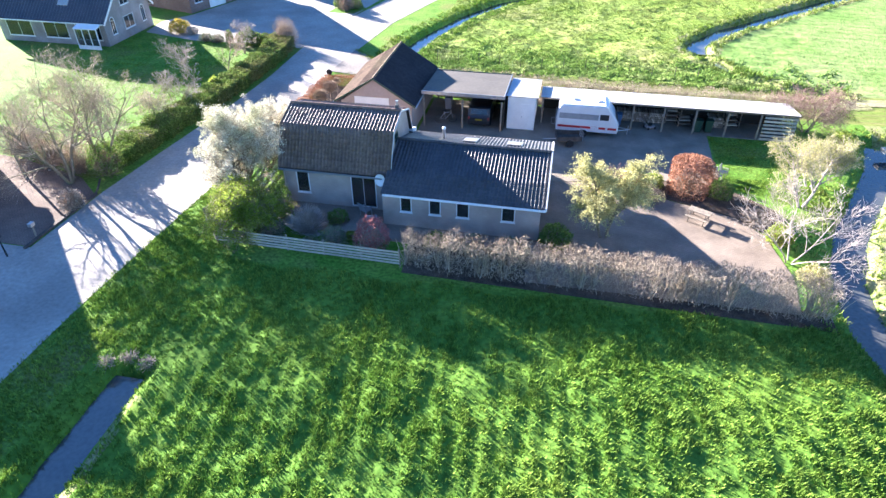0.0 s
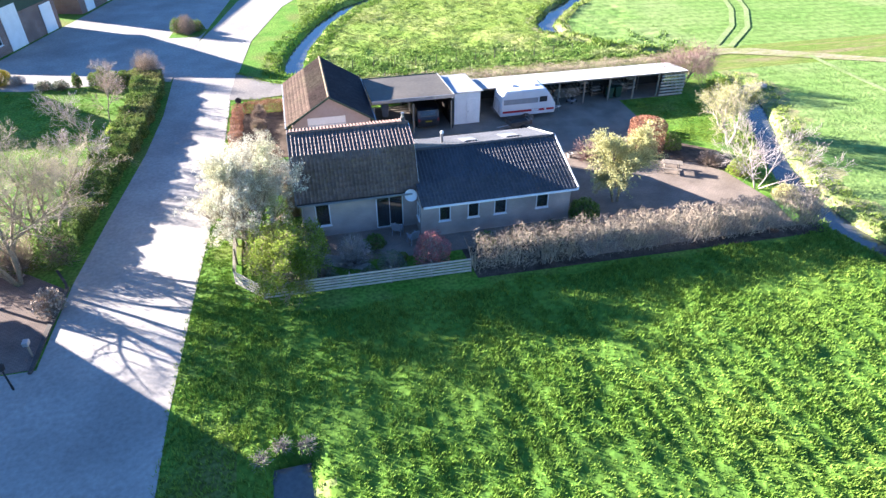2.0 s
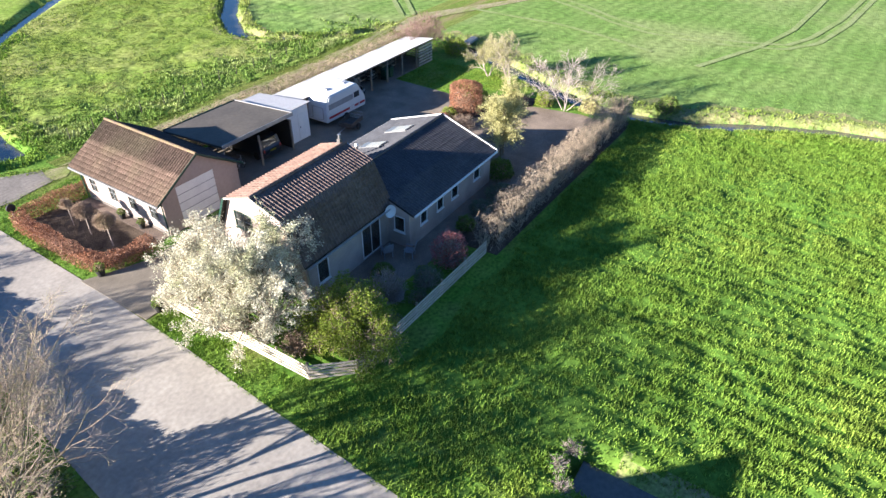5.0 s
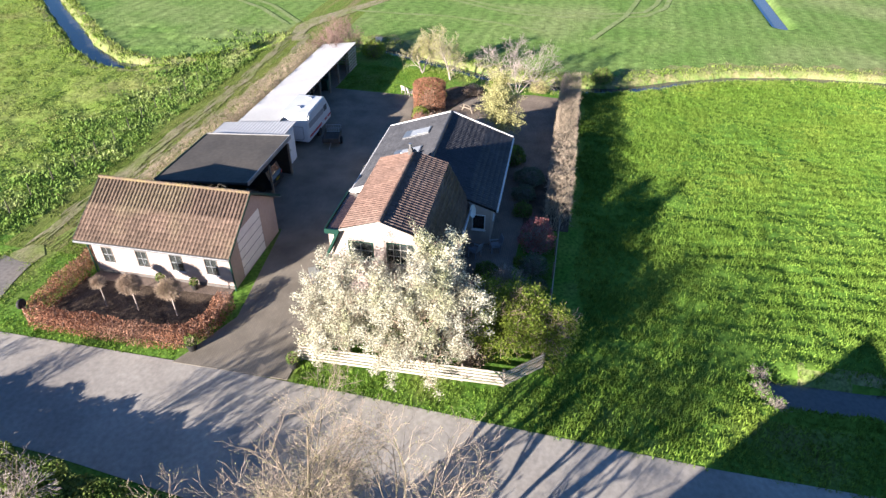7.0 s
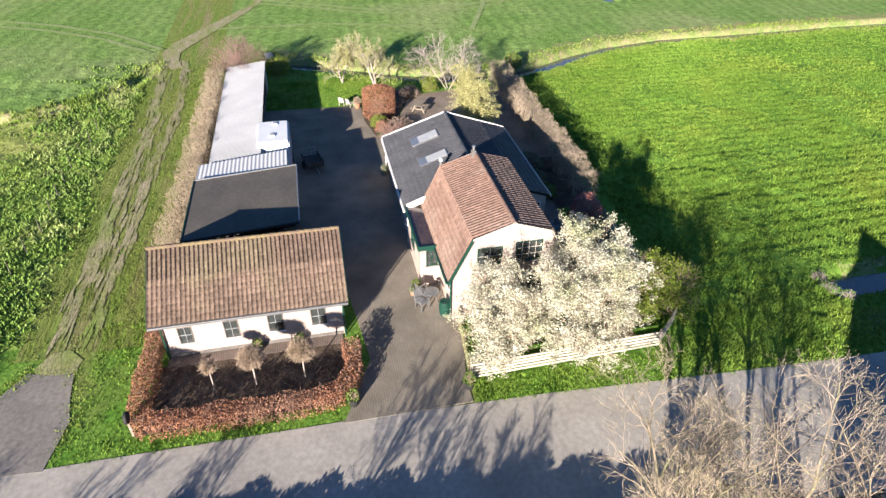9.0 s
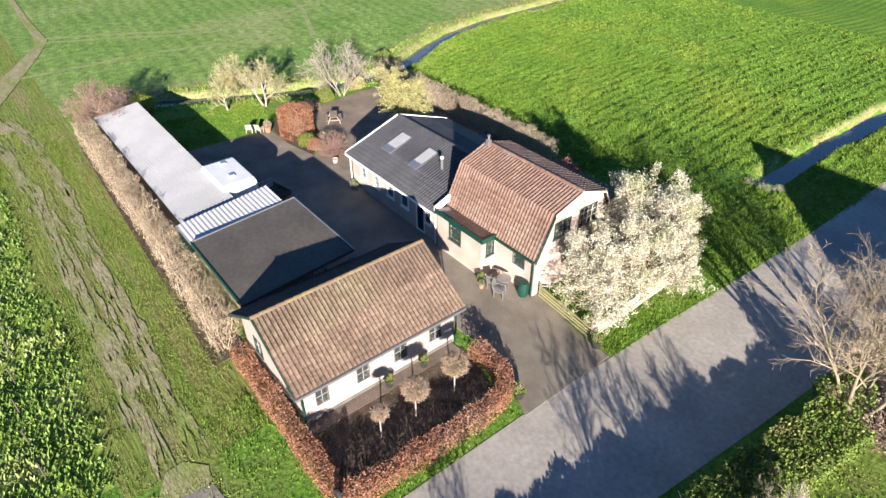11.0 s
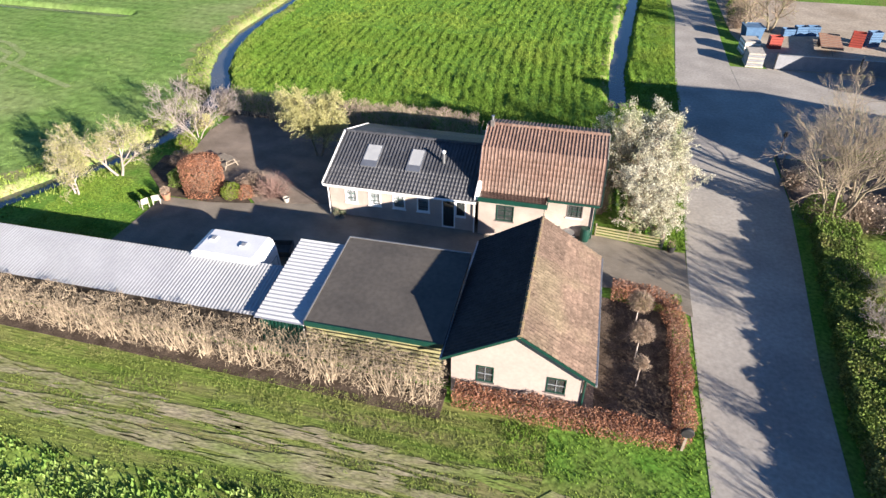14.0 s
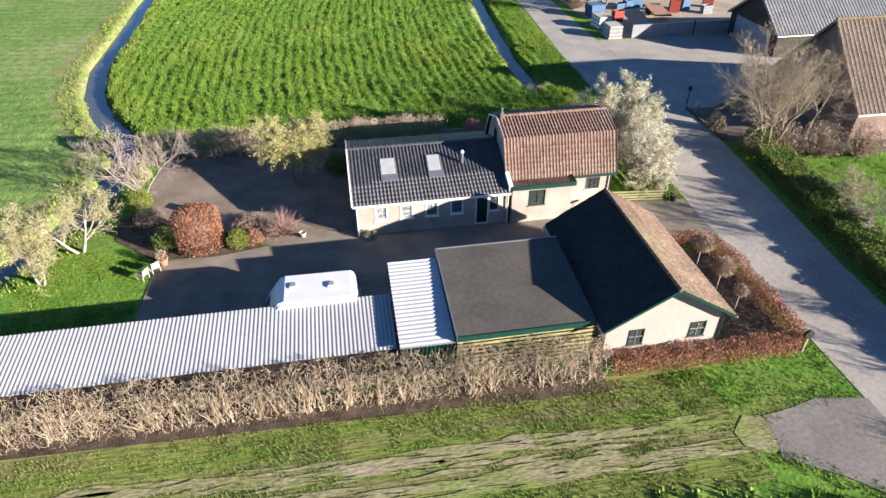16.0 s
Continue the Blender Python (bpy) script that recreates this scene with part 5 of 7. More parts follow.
# carport with flat roof
carport = thing("carport", (0, 0, 0), "open carport with flat brown felt roof and green fascia", "carport")
cx0, cx1, cy0, cy1, cz0, cz1 = -10.15, -3.82, 43.95, 49.92, 2.86, 2.42
part("roof", slab((cx0, cy0, cz0), (cx1, cy0, cz0), (cx1, cy1, cz1), (cx0, cy1, cz1), 0.14), M_FELT, carport, "flat brown roofing felt")
g = Geo()
g.prism([(cy0 - 0.03, cz0 - 0.2), (cy1 + 0.03, cz1 - 0.2), (cy1 + 0.03, cz1 + 0.06), (cy0 - 0.03, cz0 + 0.06)], "x", cx1, cx1 + 0.05)
g.box(cx0, cx1, cy0 - 0.05, cy0, cz0 - 0.2, cz0 + 0.06)
part("edge_trim", g, M_STEEL, carport, "pale metal roof edge")
part("fascia", Geo().box(cx0, cx1, cy1, cy1 + 0.05, cz1 - 0.22, cz1 + 0.05), M_GREEN, carport, "dark green fascia board")
for x in (-10.0, -7.0, -4.0):
    for y in (44.1, 49.75):
        part("post", Geo().box(x - 0.06, x + 0.06, y - 0.06, y + 0.06, 0, 2.36), M_POST, carport)
for i in range(9):
    part("slat", Geo().box(cx0, cx1, cy1 - 0.08, cy1 - 0.05, 0.1 + 0.24 * i, 0.24 + 0.24 * i), M_SLAT_G, carport)
part("back_panel", Geo().box(-7.0, cx1, cy1 - 0.20, cy1 - 0.18, 0, 2.2), M_DKWOOD, carport)
part("side_panel", Geo().box(cx1 - 0.05, cx1, cy0 + 0.3, cy1 - 0.1, 0, 2.25), M_DKWOOD, carport)

# storage hut
hut = thing("storage_hut", (0, 0, 0), "white-fronted storage hut with pale corrugated roof", "shed")
part("wall", Geo().box(-3.6, -1.5, 44.75, 44.81, 0, 2.6).box(-3.6, -3.54, 44.81, 49.8, 0, 2.0).box(-1.56, -1.5, 44.81, 49.8, 0, 2.0), M_WHITE, hut)
part("door", Geo().box(-2.6, -1.75, 44.71, 44.75, 0.05, 2.1, 0.01), M_WHITE, hut, "white flush door")
part("handle", Geo().box(-2.5, -2.46, 44.66, 44.71, 1.0, 1.15), M_STEEL, hut)
gr = Geo()
for i in range(12):
    gr.box(-3.62 + 0.18 * i, -3.53 + 0.18 * i, 49.8, 49.86, 0, 2.05)
part("back_cladding", gr.box(-3.62, -1.48, 49.76, 49.8, 0, 2.05), M_GREEN, hut, "dark green ribbed cladding")
corrugated("roof", -3.72, -1.32, 44.5, 49.95, 2.74, 2.16, M_ZINC, hut, 0.24, 0.02, False, "pale corrugated roof sheet")

# long open shed
shed = thing("open_shed", (0, 0, 0), "long open-fronted shed with pale corrugated roof", "shed")
corrugated("roof", -1.2, 17.65, 46.2, 49.5, 2.2, 1.82, M_SHEDROOF, shed, 0.18, 0.014, True, "pale corrugated roof sheet")
part("front_beam", Geo().box(-1.1, 17.55, 46.3, 46.36, 2.02, 2.15), M_POST, shed)
for i in range(9):
    x = -1.0 + 18.4 * i / 8
    part("post", Geo().box(x - 0.06, x + 0.06, 46.37, 46.49, 0, 2.14), M_POST, shed)
    part("rafter", Geo().prism([(46.3, 2.02), (49.4, 1.66), (49.4, 1.76), (46.3, 2.14)], "x", x - 0.03, x + 0.03), M_POST, shed)
part("back_wall", Geo().box(-1.1, 17.55, 49.36, 49.42, 0, 1.75), M_DKWOOD, shed, "dark boarded back wall")
for i in range(7):
    part("slat", Geo().box(15.3, 17.6, 46.26, 46.29, 0.08 + 0.28 * i, 0.24 + 0.28 * i, 0.006), M_SLAT, shed)
    part("slat", Geo().box(17.58, 17.61, 46.3, 49.3, 0.08 + 0.24 * i, 0.22 + 0.24 * i, 0.006), M_SLAT, shed)

# ---- hedges, trees and shrubs of the garden ----
bare_hedge("hedge", [(-7.2, 26.2), (3, 26.1), (14.4, 25.9)], 1.5, 2.15, "bare clipped brown hawthorn hedge along the meadow", 21, 640, stems=9)
bare_hedge("hedge", [(-10.4, 50.95), (2, 50.6), (17.2, 50.4)], 1.35, 2.15, "bare tan beech hedge with pale stems behind the sheds", 22, 420, mat("pale_hedge_twigs", (0.38, 0.31, 0.22), (0.265, 0.213, 0.152), 0.7, 0.9, fine=0.2, island=0.35), 14)
leafy_hedge("beech_hedge", [(-10.8, 50.75), (-19.9, 50.95), (-20.35, 50.4), (-20.45, 44.0), (-20.1, 42.7), (-19.2, 42.1), (-17.3, 42.1)], 0.8, 0.95, M_BEECH, "copper-brown clipped beech hedge round the garage bed", 23, 1500, 0.037)
drum = shrub("beech_topiary", (9.05, 37.3, 0), 2.4, 2.1, M_BEECH, "copper-brown beech clipped to a rounded drum", 24, 100, 0.05)
rng = np.random.default_rng(25)
n = 10000
a, u = rng.uniform(0, 6.283, n), rng.uniform(0, 1, n)
cap = rng.uniform(0, 1, n) < 0.35
rr = np.where(cap, np.sqrt(rng.uniform(0, 1, n)) * 1.32, rng.uniform(1.05, 1.36, n))
part("drum_foliage", leaves(rng, np.column_stack([rr * np.cos(a), rr * np.sin(a), np.where(cap, 2.1 + 0.25 * (1 - (rr / 1.36) ** 2) + rng.normal(size=n) * 0.04, u * 2.15)]), 0.045, 0.8), M_BEECH, drum)
for i, (x, y, z, w) in enumerate(((-18.5, 44.25, 1.72, 1.16), (-18.5, 46.35, 1.68, 1.12), (-18.5, 48.1, 1.5, 0.64))):
    t = thing("standard_tree", (x, y, 0), "small clipped standard tree with a round bare head" if w > 0.8 else "smallest clipped standard tree with a round bare head", "tree", group="standard trees in the garage bed")
    part("trunk", Geo().tube((0, 0, -0.1), (0.02, 0.01, z - 0.1), 0.035, 0.028, 7), M_TWIG_GREY, t)
    r = np.random.default_rng(30 + i)
    k = 2200 if w > 1 else 900
    d = r.normal(size=(k, 3))
    d /= np.linalg.norm(d, axis=1, keepdims=True)
    p = d * (w / 2) * r.uniform(0.5, 1, (k, 1)) * [1, 1, 0.8] + [0, 0, z]
    e = d + r.normal(size=(k, 3)) * 0.5
    tagged(part("twig_head", segments(p - e * 0.05, p + e * 0.09, np.full(k, 0.009), np.full(k, 0.005), 3), M_TWIG, t), kind="stuff")
    tagged(part("foliage", leaves(r, p[:1200], 0.026), M_BUDS if i == 0 else M_TWIG, t), kind="stuff")

BUSHY = dict(steps=(5, 4, 3, 3), kids=(12, 7, 6), angle=(55, 48, 45), short=(0.72, 0.6, 0.6), lift=(0.02, 0.05, 0.03, 0.02), wobble=0.14, fine=0.008)
BUSHY["from"] = (0.16, 0.2, 0.15)
WEEP = dict(steps=(5, 5, 6), kids=(15, 11), angle=(36, 38), short=(0.42, 0.8), lift=(0.03, 0.06, -0.16), wobble=0.12, fine=0.007)
WEEP["from"] = (0.2, 0.2)
OPEN = dict(steps=(5, 4, 4, 3), kids=(8, 6, 6), angle=(46, 44, 40), short=(0.62, 0.6, 0.6), lift=(0.03, 0.06, 0.05, 0.03), wobble=0.13, fine=0.0085)
OPEN["from"] = (0.25, 0.2, 0.15)
UPRIGHT = dict(steps=(5, 4, 4, 3), kids=(11, 7, 5), angle=(46, 40, 36), short=(0.5, 0.6, 0.6), lift=(0.05, 0.08, 0.06, 0.05), wobble=0.1, fine=0.008)
UPRIGHT["from"] = (0.08, 0.15, 0.1)
tree("blossom_tree", (-19.3, 31.3, 0), 6.3, "tall blossoming tree covered with cream-white flowers beside the house gable", M_BARK, M_TWIG, 41, 3, UPRIGHT, M_BLOSSOM, 90000, 0.036, 0.1, 0.34, 0.02, clumps=1800)
tree("blossom_tree", (-19.1, 35.2, 0), 5.0, "smaller blossoming tree covered with cream-white flowers", M_BARK, M_TWIG, 42, 3, UPRIGHT, M_BLOSSOM, 52000, 0.036, 0.1, 0.24, 0.02, clumps=1100)
tree("green_bush_tree", (-17.0, 27.6, 0), 3.4, "multi-stemmed bush with fresh yellow-green leaves inside the fence", M_BARK, M_TWIG, 43, 6, BUSHY, M_YGREEN, 36000, 0.05, 0.13, 0.36, 0.012, "shrub", clumps=1100)
tree("willow_tree", (3.6, 31.0, 0), 5.3, "weeping willow with pale yellow-green shoots beside the terrace", M_BARK, M_BUDS, 44, 2, WEEP, M_BUDS, 30000, 0.042, 0.09, 0.1, 0.018)
tree("magnolia_tree", (13.7, 30.5, 0), 4.4, "wide bare tree with pale grey twigs beside the creek", M_TWIG_GREY, M_TWIG_GREY, 45, 4, OPEN, None, 0, lean=0.75, thick=0.011)
tree("apple_tree", (15.9, 36.8, 0), 4.9, "garden tree with pale yellow buds on the lawn", M_TWIG_GREY, M_TWIG_GREY, 46, 2, OPEN, M_BUDS, 14000, 0.03, 0.07, 0.55, 0.021)
tree("apple_tree", (17.1, 39.6, 0), 4.0, "smaller garden tree with pale yellow buds on the lawn", M_TWIG_GREY, M_TWIG_GREY, 47, 2, OPEN, M_BUDS, 14000, 0.03, 0.07, 0.5, 0.02)
tree("red_bush_tree", (19.2, 48.6, 0), 4.2, "large bare bush with reddish-brown twigs at the shed end", M_BARK, M_TWIG_RED, 48, 5, BUSHY, M_TWIG_RED, 3000, 0.04, 0.1, 0.6, 0.012, "shrub")
shrub("pink_shrub", (-9.35, 27.25, 0), 2.1, 2.1, M_PINKFL, "rounded shrub with pink-red buds behind the fence", 49, 2600, 0.045, M_TWIG_GREY, 320)
shrub("bare_shrub", (-13.6, 28.4, 0), 2.3, 1.7, M_TWIG_GREY, "bare grey shrub before the sitting-room window", 50, 300, 0.04, M_TWIG_GREY, 420)
shrub("bare_shrub", (-11.6, 27.2, 0), 1.6, 1.2, M_SAGE, "low grey-green shrub beside the fence", 51, 1500, 0.04, M_TWIG_GREY, 180)
shrub("sapling", (-15.6, 29.3, 0), 1.5, 2.6, M_YGREEN, "young leafy sapling at the house corner", 152, 1500, 0.05, M_TWIG, 90)
shrub("green_bush", (-12.2, 29.7, 0), 1.3, 0.7, M_IVY, "low dark green bush beside the terrace door", 52, 1400, 0.045)
shrub("bare_shrub", (-15.5, 27.4, 0), 1.8, 1.1, M_SAGE, "low bare shrub in the front bed", 53, 700, 0.04, M_TWIG, 240)
shrub("bare_shrub", (-18.9, 29.6, 0), 1.6, 1.2, M_TWIG, "low bare brown shrub inside the fence corner", 54, 500, 0.04, M_TWIG, 240)
shrub("round_bush", (0.8, 29.6, 0), 1.9, 1.35, M_IVY, "rounded dark green bush by the wing's corner", 55, 3400, 0.05)
shrub("garden_shrub", (-1.6, 28.2, 0), 2.2, 0.9, M_SAGE, "low grey-green shrub under the wing windows", 56, 2200, 0.045, M_TWIG_GREY, 160)
shrub("garden_shrub", (-3.8, 28.4, 0), 1.6, 0.8, M_SAGE, "low grey-green shrub under the wing windows", 57, 1500, 0.045, M_TWIG_GREY, 140)
shrub("garden_shrub", (-5.9, 28.3, 0), 1.2, 0.9, M_IVY, "low green shrub under the wing windows", 58, 1200, 0.045)
shrub("low_bush", (6.9, 37.6, 0), 1.4, 1.0, M_YGREEN, "clipped low green bush beside the topiary", 59, 2200, 0.04)
shrub("low_bush", (6.0, 37.5, 0), 1.1, 0.9, M_BEECH, "clipped low brownish bush beside the topiary", 60, 1300, 0.04)
shrub("low_bush", (11.0, 37.0, 0), 1.6, 1.25, M_IVY, "rounded dark green bush beside the topiary", 61, 2800, 0.045)
shrub("red_shrub", (4.4, 36.9, 0), 3.0, 1.7, M_TWIG_RED, "bare spreading shrub with reddish-brown twigs at the terrace edge", 62, 120, 0.025, M_TWIG_RED, 170)
shrub("dry_shrub", (6.3, 36.0, 0), 2.4, 0.8, M_TWIG, "dry tan perennials in the terrace bed", 162, 900, 0.035, M_TWIG, 260)
shrub("dry_shrub", (5.4, 36.7, 0), 1.6, 0.6, M_TWIG, "dry tan perennials beside the paving", 163, 600, 0.035, M_TWIG, 160)
shrub("bare_shrub", (12.6, 34.2, 0), 1.9, 1.0, M_TWIG, "low bare shrub in the terrace bed", 63, 600, 0.04, M_TWIG, 240)
shrub("yellow_green_shrub", (13.5, 32.3, 0), 1.6, 1.3, M_YGREEN, "yellow-green leafy shrub at the terrace edge", 64, 2200, 0.05)
shrub("yellow_green_shrub", (14.4, 28.6, 0), 1.8, 1.1, M_BUDS, "pale yellow-green shrub beside the creek", 65, 1800, 0.05)
shrub("green_shrub", (20.6, 45.4, 0), 2.4, 1.6, M_YGREEN, "leafy green shrub at the creek end", 66, 3000, 0.055)
shrub("green_shrub", (17.9, 23.2, 0), 2.0, 1.4, M_IVY, "dark green bramble bush on the creek bank", 67, 2400, 0.055)
for i, (x, y) in enumerate(((-17.9, 16.9), (-16.9, 16.7), (-18.7, 16.4))):
    shrub("bramble", (x, y, -0.12), 1.1, 0.45, M_VERGE, "dry bramble tangle at the ditch end", 168 + i, 150, 0.05, M_TWIG_GREY, 120)
shrub("climber", (-16.45, 34.1, 0), 1.6, 3.6, M_TWIG_RED, "bare climbing plant on the gable wall", 69, 500, 0.04, M_TWIG_PINK, 260, category="climbing plant")

# ---- fences ----


def slat_fence(line, label, high=1.02, rows=5, material=M_SLAT):
    f = thing("slat_fence", (*line[0], 0), label, "fence")
    o = Vector((*line[0], 0))
    for a, b in zip(line[:-1], line[1:]):
        a, b = Vector((*a, 0)) - o, Vector((*b, 0)) - o
        d = b - a
        n = max(1, round(d.length / 2.0))
        ang = math.atan2(d.y, d.x)
        for i in range(n + 1):
            p = part("post", Geo().box(-0.04, 0.04, 0.02, 0.10, -0.1, high + 0.03), M_POST, f)
            p.matrix_local = Matrix.Translation(a + d * min(i / n, 1)) @ pose(0, 0, 0, 0, 0, math.degrees(ang))
        L = d.length / n
        for i in range(n):
            for r in range(rows):
                z = 0.08 + r * (high - 0.1) / rows
                s = part("slat", Geo().box(0.005, L - 0.005, -0.012, 0.014, z, z + (high - 0.1) / rows * 0.62), material, f)
                s.matrix_local = Matrix.Translation(a + d * i / n) @ pose(0, 0, 0, random.uniform(-0.5, 0.5), random.uniform(-0.35, 0.35), math.degrees(ang))
    return f


slat_fence([(-20.15, 37.1), (-19.95, 27.9), (-18.5, 26.3)], "silver-grey horizontal slat fence along the road verge")
slat_fence([(-18.4, 26.26), (-7.45, 26.02)], "silver-grey horizontal slat fence along the meadow")
slat_fence([(-16.3, 36.75), (-20.1, 37.15)], "greenish wooden slat fence beside the courtyard entrance", 0.85, 4, M_SLAT_G)
for i in range(13):
    x = -12 + i * 2.05
    tagged(part("fence_post", Geo().tube((x, 59.2 + 0.2 * math.sin(i), -0.2), (x + 0.02, 59.2 + 0.2 * math.sin(i), 0.95), 0.035, 0.03, 6), M_KERB, None), "weathered pasture fence post", "post", "pasture fence posts")

# ---- caravan, car, furniture ----


def wheel(parent, x, y, z, r, w, ax="y"):
    g = Geo().lathe([(r * 0.55, -w / 2), (r * 0.9, -w / 2), (r, -w * 0.3), (r, w * 0.3), (r * 0.9, w / 2), (r * 0.55, w / 2)], 18)
    h = Geo().lathe([(0.03, -w * 0.35), (r * 0.56, -w * 0.42), (r * 0.56, w * 0.42), (0.03, w * 0.45)], 14)
    q = Euler((radians(90), 0, 0) if ax == "y" else (0, radians(90), 0)).to_matrix()
    for k in (g, h):
        k.v = [tuple(q @ Vector(p) + Vector((x, y, z))) for p in k.v]
    t = part("wheel", g, M_BLACK, parent, "black tyre")
    part("rim", h, M_STEEL, t, "silver rim")
    return t


van = thing("caravan", (0.15, 44.35, 0), "white touring caravan with a red side stripe", "caravan")
L, W = 4.65, 2.1
prof = [(0.02, 0.42), (0.0, 0.75), (0.08, 1.9), (0.22, 2.38), (0.42, 2.5), (3.5, 2.54), (3.75, 2.46), (4.3, 1.72), (4.62, 1.2), (4.65, 0.75), (4.6, 0.42)]
bm = bmesh.new()
va = [bm.verts.new((x, 0, z)) for x, z in prof]
fa = bm.faces.new(va)
ex = bmesh.ops.extrude_face_region(bm, geom=[fa])
bmesh.ops.translate(bm, vec=(0, W, 0), verts=[v for v in ex["geom"] if isinstance(v, bmesh.types.BMVert)])
bmesh.ops.recalc_face_normals(bm, faces=bm.faces)
bmesh.ops.bevel(bm, geom=[e for e in bm.edges if abs(e.verts[0].co.y - e.verts[1].co.y) < 1e-5], offset=0.09, segments=3, affect="EDGES")
bm.verts.index_update()
g = Geo()
g.add([v.co for v in bm.verts], [[v.index for v in f.verts] for f in bm.faces])
bm.free()
body = part("body", g, M_CARAVAN, van)
for y in (-0.004, W + 0.004):
    part("stripe", Geo().box(0.15, 4.5, y - 0.004, y + 0.004, 0.72, 0.9), M_RED, body, "dark red stripe")
    part("stripe_blocks", Geo().box(2.6, 3.2, y - 0.007, y + 0.007, 0.73, 0.89).box(3.7, 3.85, y - 0.007, y + 0.007, 0.73, 0.89), M_CARAVAN, body)
    w = part("window", Geo().box(3.2, 3.85, y - 0.012, y + 0.012, 1.45, 1.9, 0.008), M_DARKCAR, body, "dark acrylic window")
    part("band", Geo().box(0.2, 3.1, y - 0.003, y + 0.003, 1.42, 1.85), M_GREYPANEL, body, "pale grey side band")
part("front_window", slab((4.34, 0.35, 1.72), (4.34, W - 0.35, 1.72), (4.60, W - 0.35, 1.27), (4.60, 0.35, 1.27), 0.02), M_DARKCAR, body, "dark acrylic window")
for x, y in ((1.3, 1.1), (3.1, 0.9)):
    rh = part("roof_hatch", Geo().box(x - 0.2, x + 0.2, y - 0.2, y + 0.2, 2.5, 2.6, 0.03), M_CARAVAN, van)
    part("hatch_lid", Geo().box(x - 0.13, x + 0.13, y - 0.13, y + 0.13, 2.6, 2.62, 0.006), M_GREYPANEL, rh)
wheel(van, 2.1, 0.05, 0.31, 0.31, 0.18)
wheel(van, 2.1, W - 0.05, 0.31, 0.31, 0.18)
part("chassis", Geo().box(0.2, 4.4, 0.3, W - 0.3, 0.3, 0.42), M_BLACK, van)
part("drawbar", Geo().tube((4.4, 0.6, 0.42), (5.6, W / 2, 0.45), 0.035).tube((4.4, W - 0.6, 0.42), (5.6, W / 2, 0.45), 0.035), M_STEEL, van, "galvanised drawbar")
part("jockey_wheel", Geo().tube((5.45, W / 2, 0.0), (5.45, W / 2, 0.75), 0.03), M_STEEL, van)
part("cycle_rack", Geo().tube((-0.05, 0.4, 0.7), (-0.05, 0.4, 1.6), 0.025).tube((-0.05, 1.5, 0.7), (-0.05, 1.5, 1.6), 0.025).tube((-0.05, 0.4, 1.6), (-0.05, 1.5, 1.6), 0.025).tube((-0.35, 0.4, 0.75), (-0.35, 1.5, 0.75), 0.02).tube((-0.05, 0.4, 0.72), (-0.35, 0.4, 0.75), 0.02).tube((-0.05, 1.5, 0.72), (-0.35, 1.5, 0.75), 0.02), M_STEEL, van)

car = thing("car", (-5.75, 44.35, 0), "dark estate car parked nose-in under the carport", "car")
prof = [(0.0, 0.3), (0.0, 0.85), (0.12, 1.0), (0.3, 1.5), (0.6, 1.58), (2.4, 1.56), (3.1, 1.05), (4.1, 0.9), (4.3, 0.7), (4.3, 0.3)]
g = Geo().prism(prof, "x", -0.85, 0.85)
part("body", g, M_DARKCAR, car)
part("rear_window", slab((-0.65, 0.135, 1.08), (0.65, 0.135, 1.08), (0.58, 0.285, 1.47), (-0.58, 0.285, 1.47), 0.01), M_GLASS, car, "dark rear window")
part("bumper", Geo().box(-0.82, 0.82, -0.06, 0.0, 0.38, 0.58, 0.02), M_BLACK, car)
part("number_plate", Geo().box(-0.26, 0.26, -0.075, -0.062, 0.68, 0.79), M_YELLOW, car, "plain yellow plate")
for x in (-0.76, 0.76):
    part("tail_light", Geo().box(x - 0.07, x + 0.07, -0.012, 0.0, 0.72, 0.95), M_REDP, car)
    for y in (0.8, 3.4):
        wheel(car, x, y, 0.31, 0.31, 0.2, "x")


def chair(loc, rz, label, m):
    c = thing("garden_chair", loc, label, "chair", rz, "garden chairs")
    for x in (-0.25, 0.25):
        for y in (-0.24, 0.24):
            part("leg", Geo().box(x - 0.025, x + 0.025, y - 0.025, y + 0.025, 0, 0.42), m, c)
        part("armrest", Geo().box(x - 0.05, x + 0.05, -0.26, 0.26, 0.6, 0.63), m, c)
        part("arm_post", Geo().box(x - 0.02, x + 0.02, -0.24, -0.2, 0.42, 0.6), m, c)
    part("seat", Geo().box(-0.27, 0.27, -0.26, 0.26, 0.4, 0.45, 0.01), m, c)
    b = part("backrest", Geo().box(-0.27, 0.27, 0, 0.035, 0, 0.6, 0.01), m, c)
    b.matrix_local = pose(0, 0.24, 0.43, -14)
    return c


chair((11.75, 40.05, 0), 60, "white garden armchair at the lawn edge", M_STONE).scale = (0.85, 0.85, 0.78)
chair((11.25, 39.45, 0), 35, "white garden armchair beside the beech topiary", M_STONE).scale = (0.85, 0.85, 0.78)
chair((-10.7, 30.55, 0.01), 150, "pale green garden chair beside the sliding door", M_GREYPANEL)
chair((-10.0, 29.5, 0.01), 200, "pale grey garden chair beside the sliding door", M_GREYPANEL)
chair((-14.3, 38.1, 0.02), 20, "grey metal garden chair before the courtyard wall", M_STEEL)
chair((-15.0, 38.3, 0.02), -60, "grey metal garden chair before the courtyard wall", M_STEEL)
tab = thing("garden_table", (-14.7, 37.75, 0.02), "small round grey metal garden table", "table")
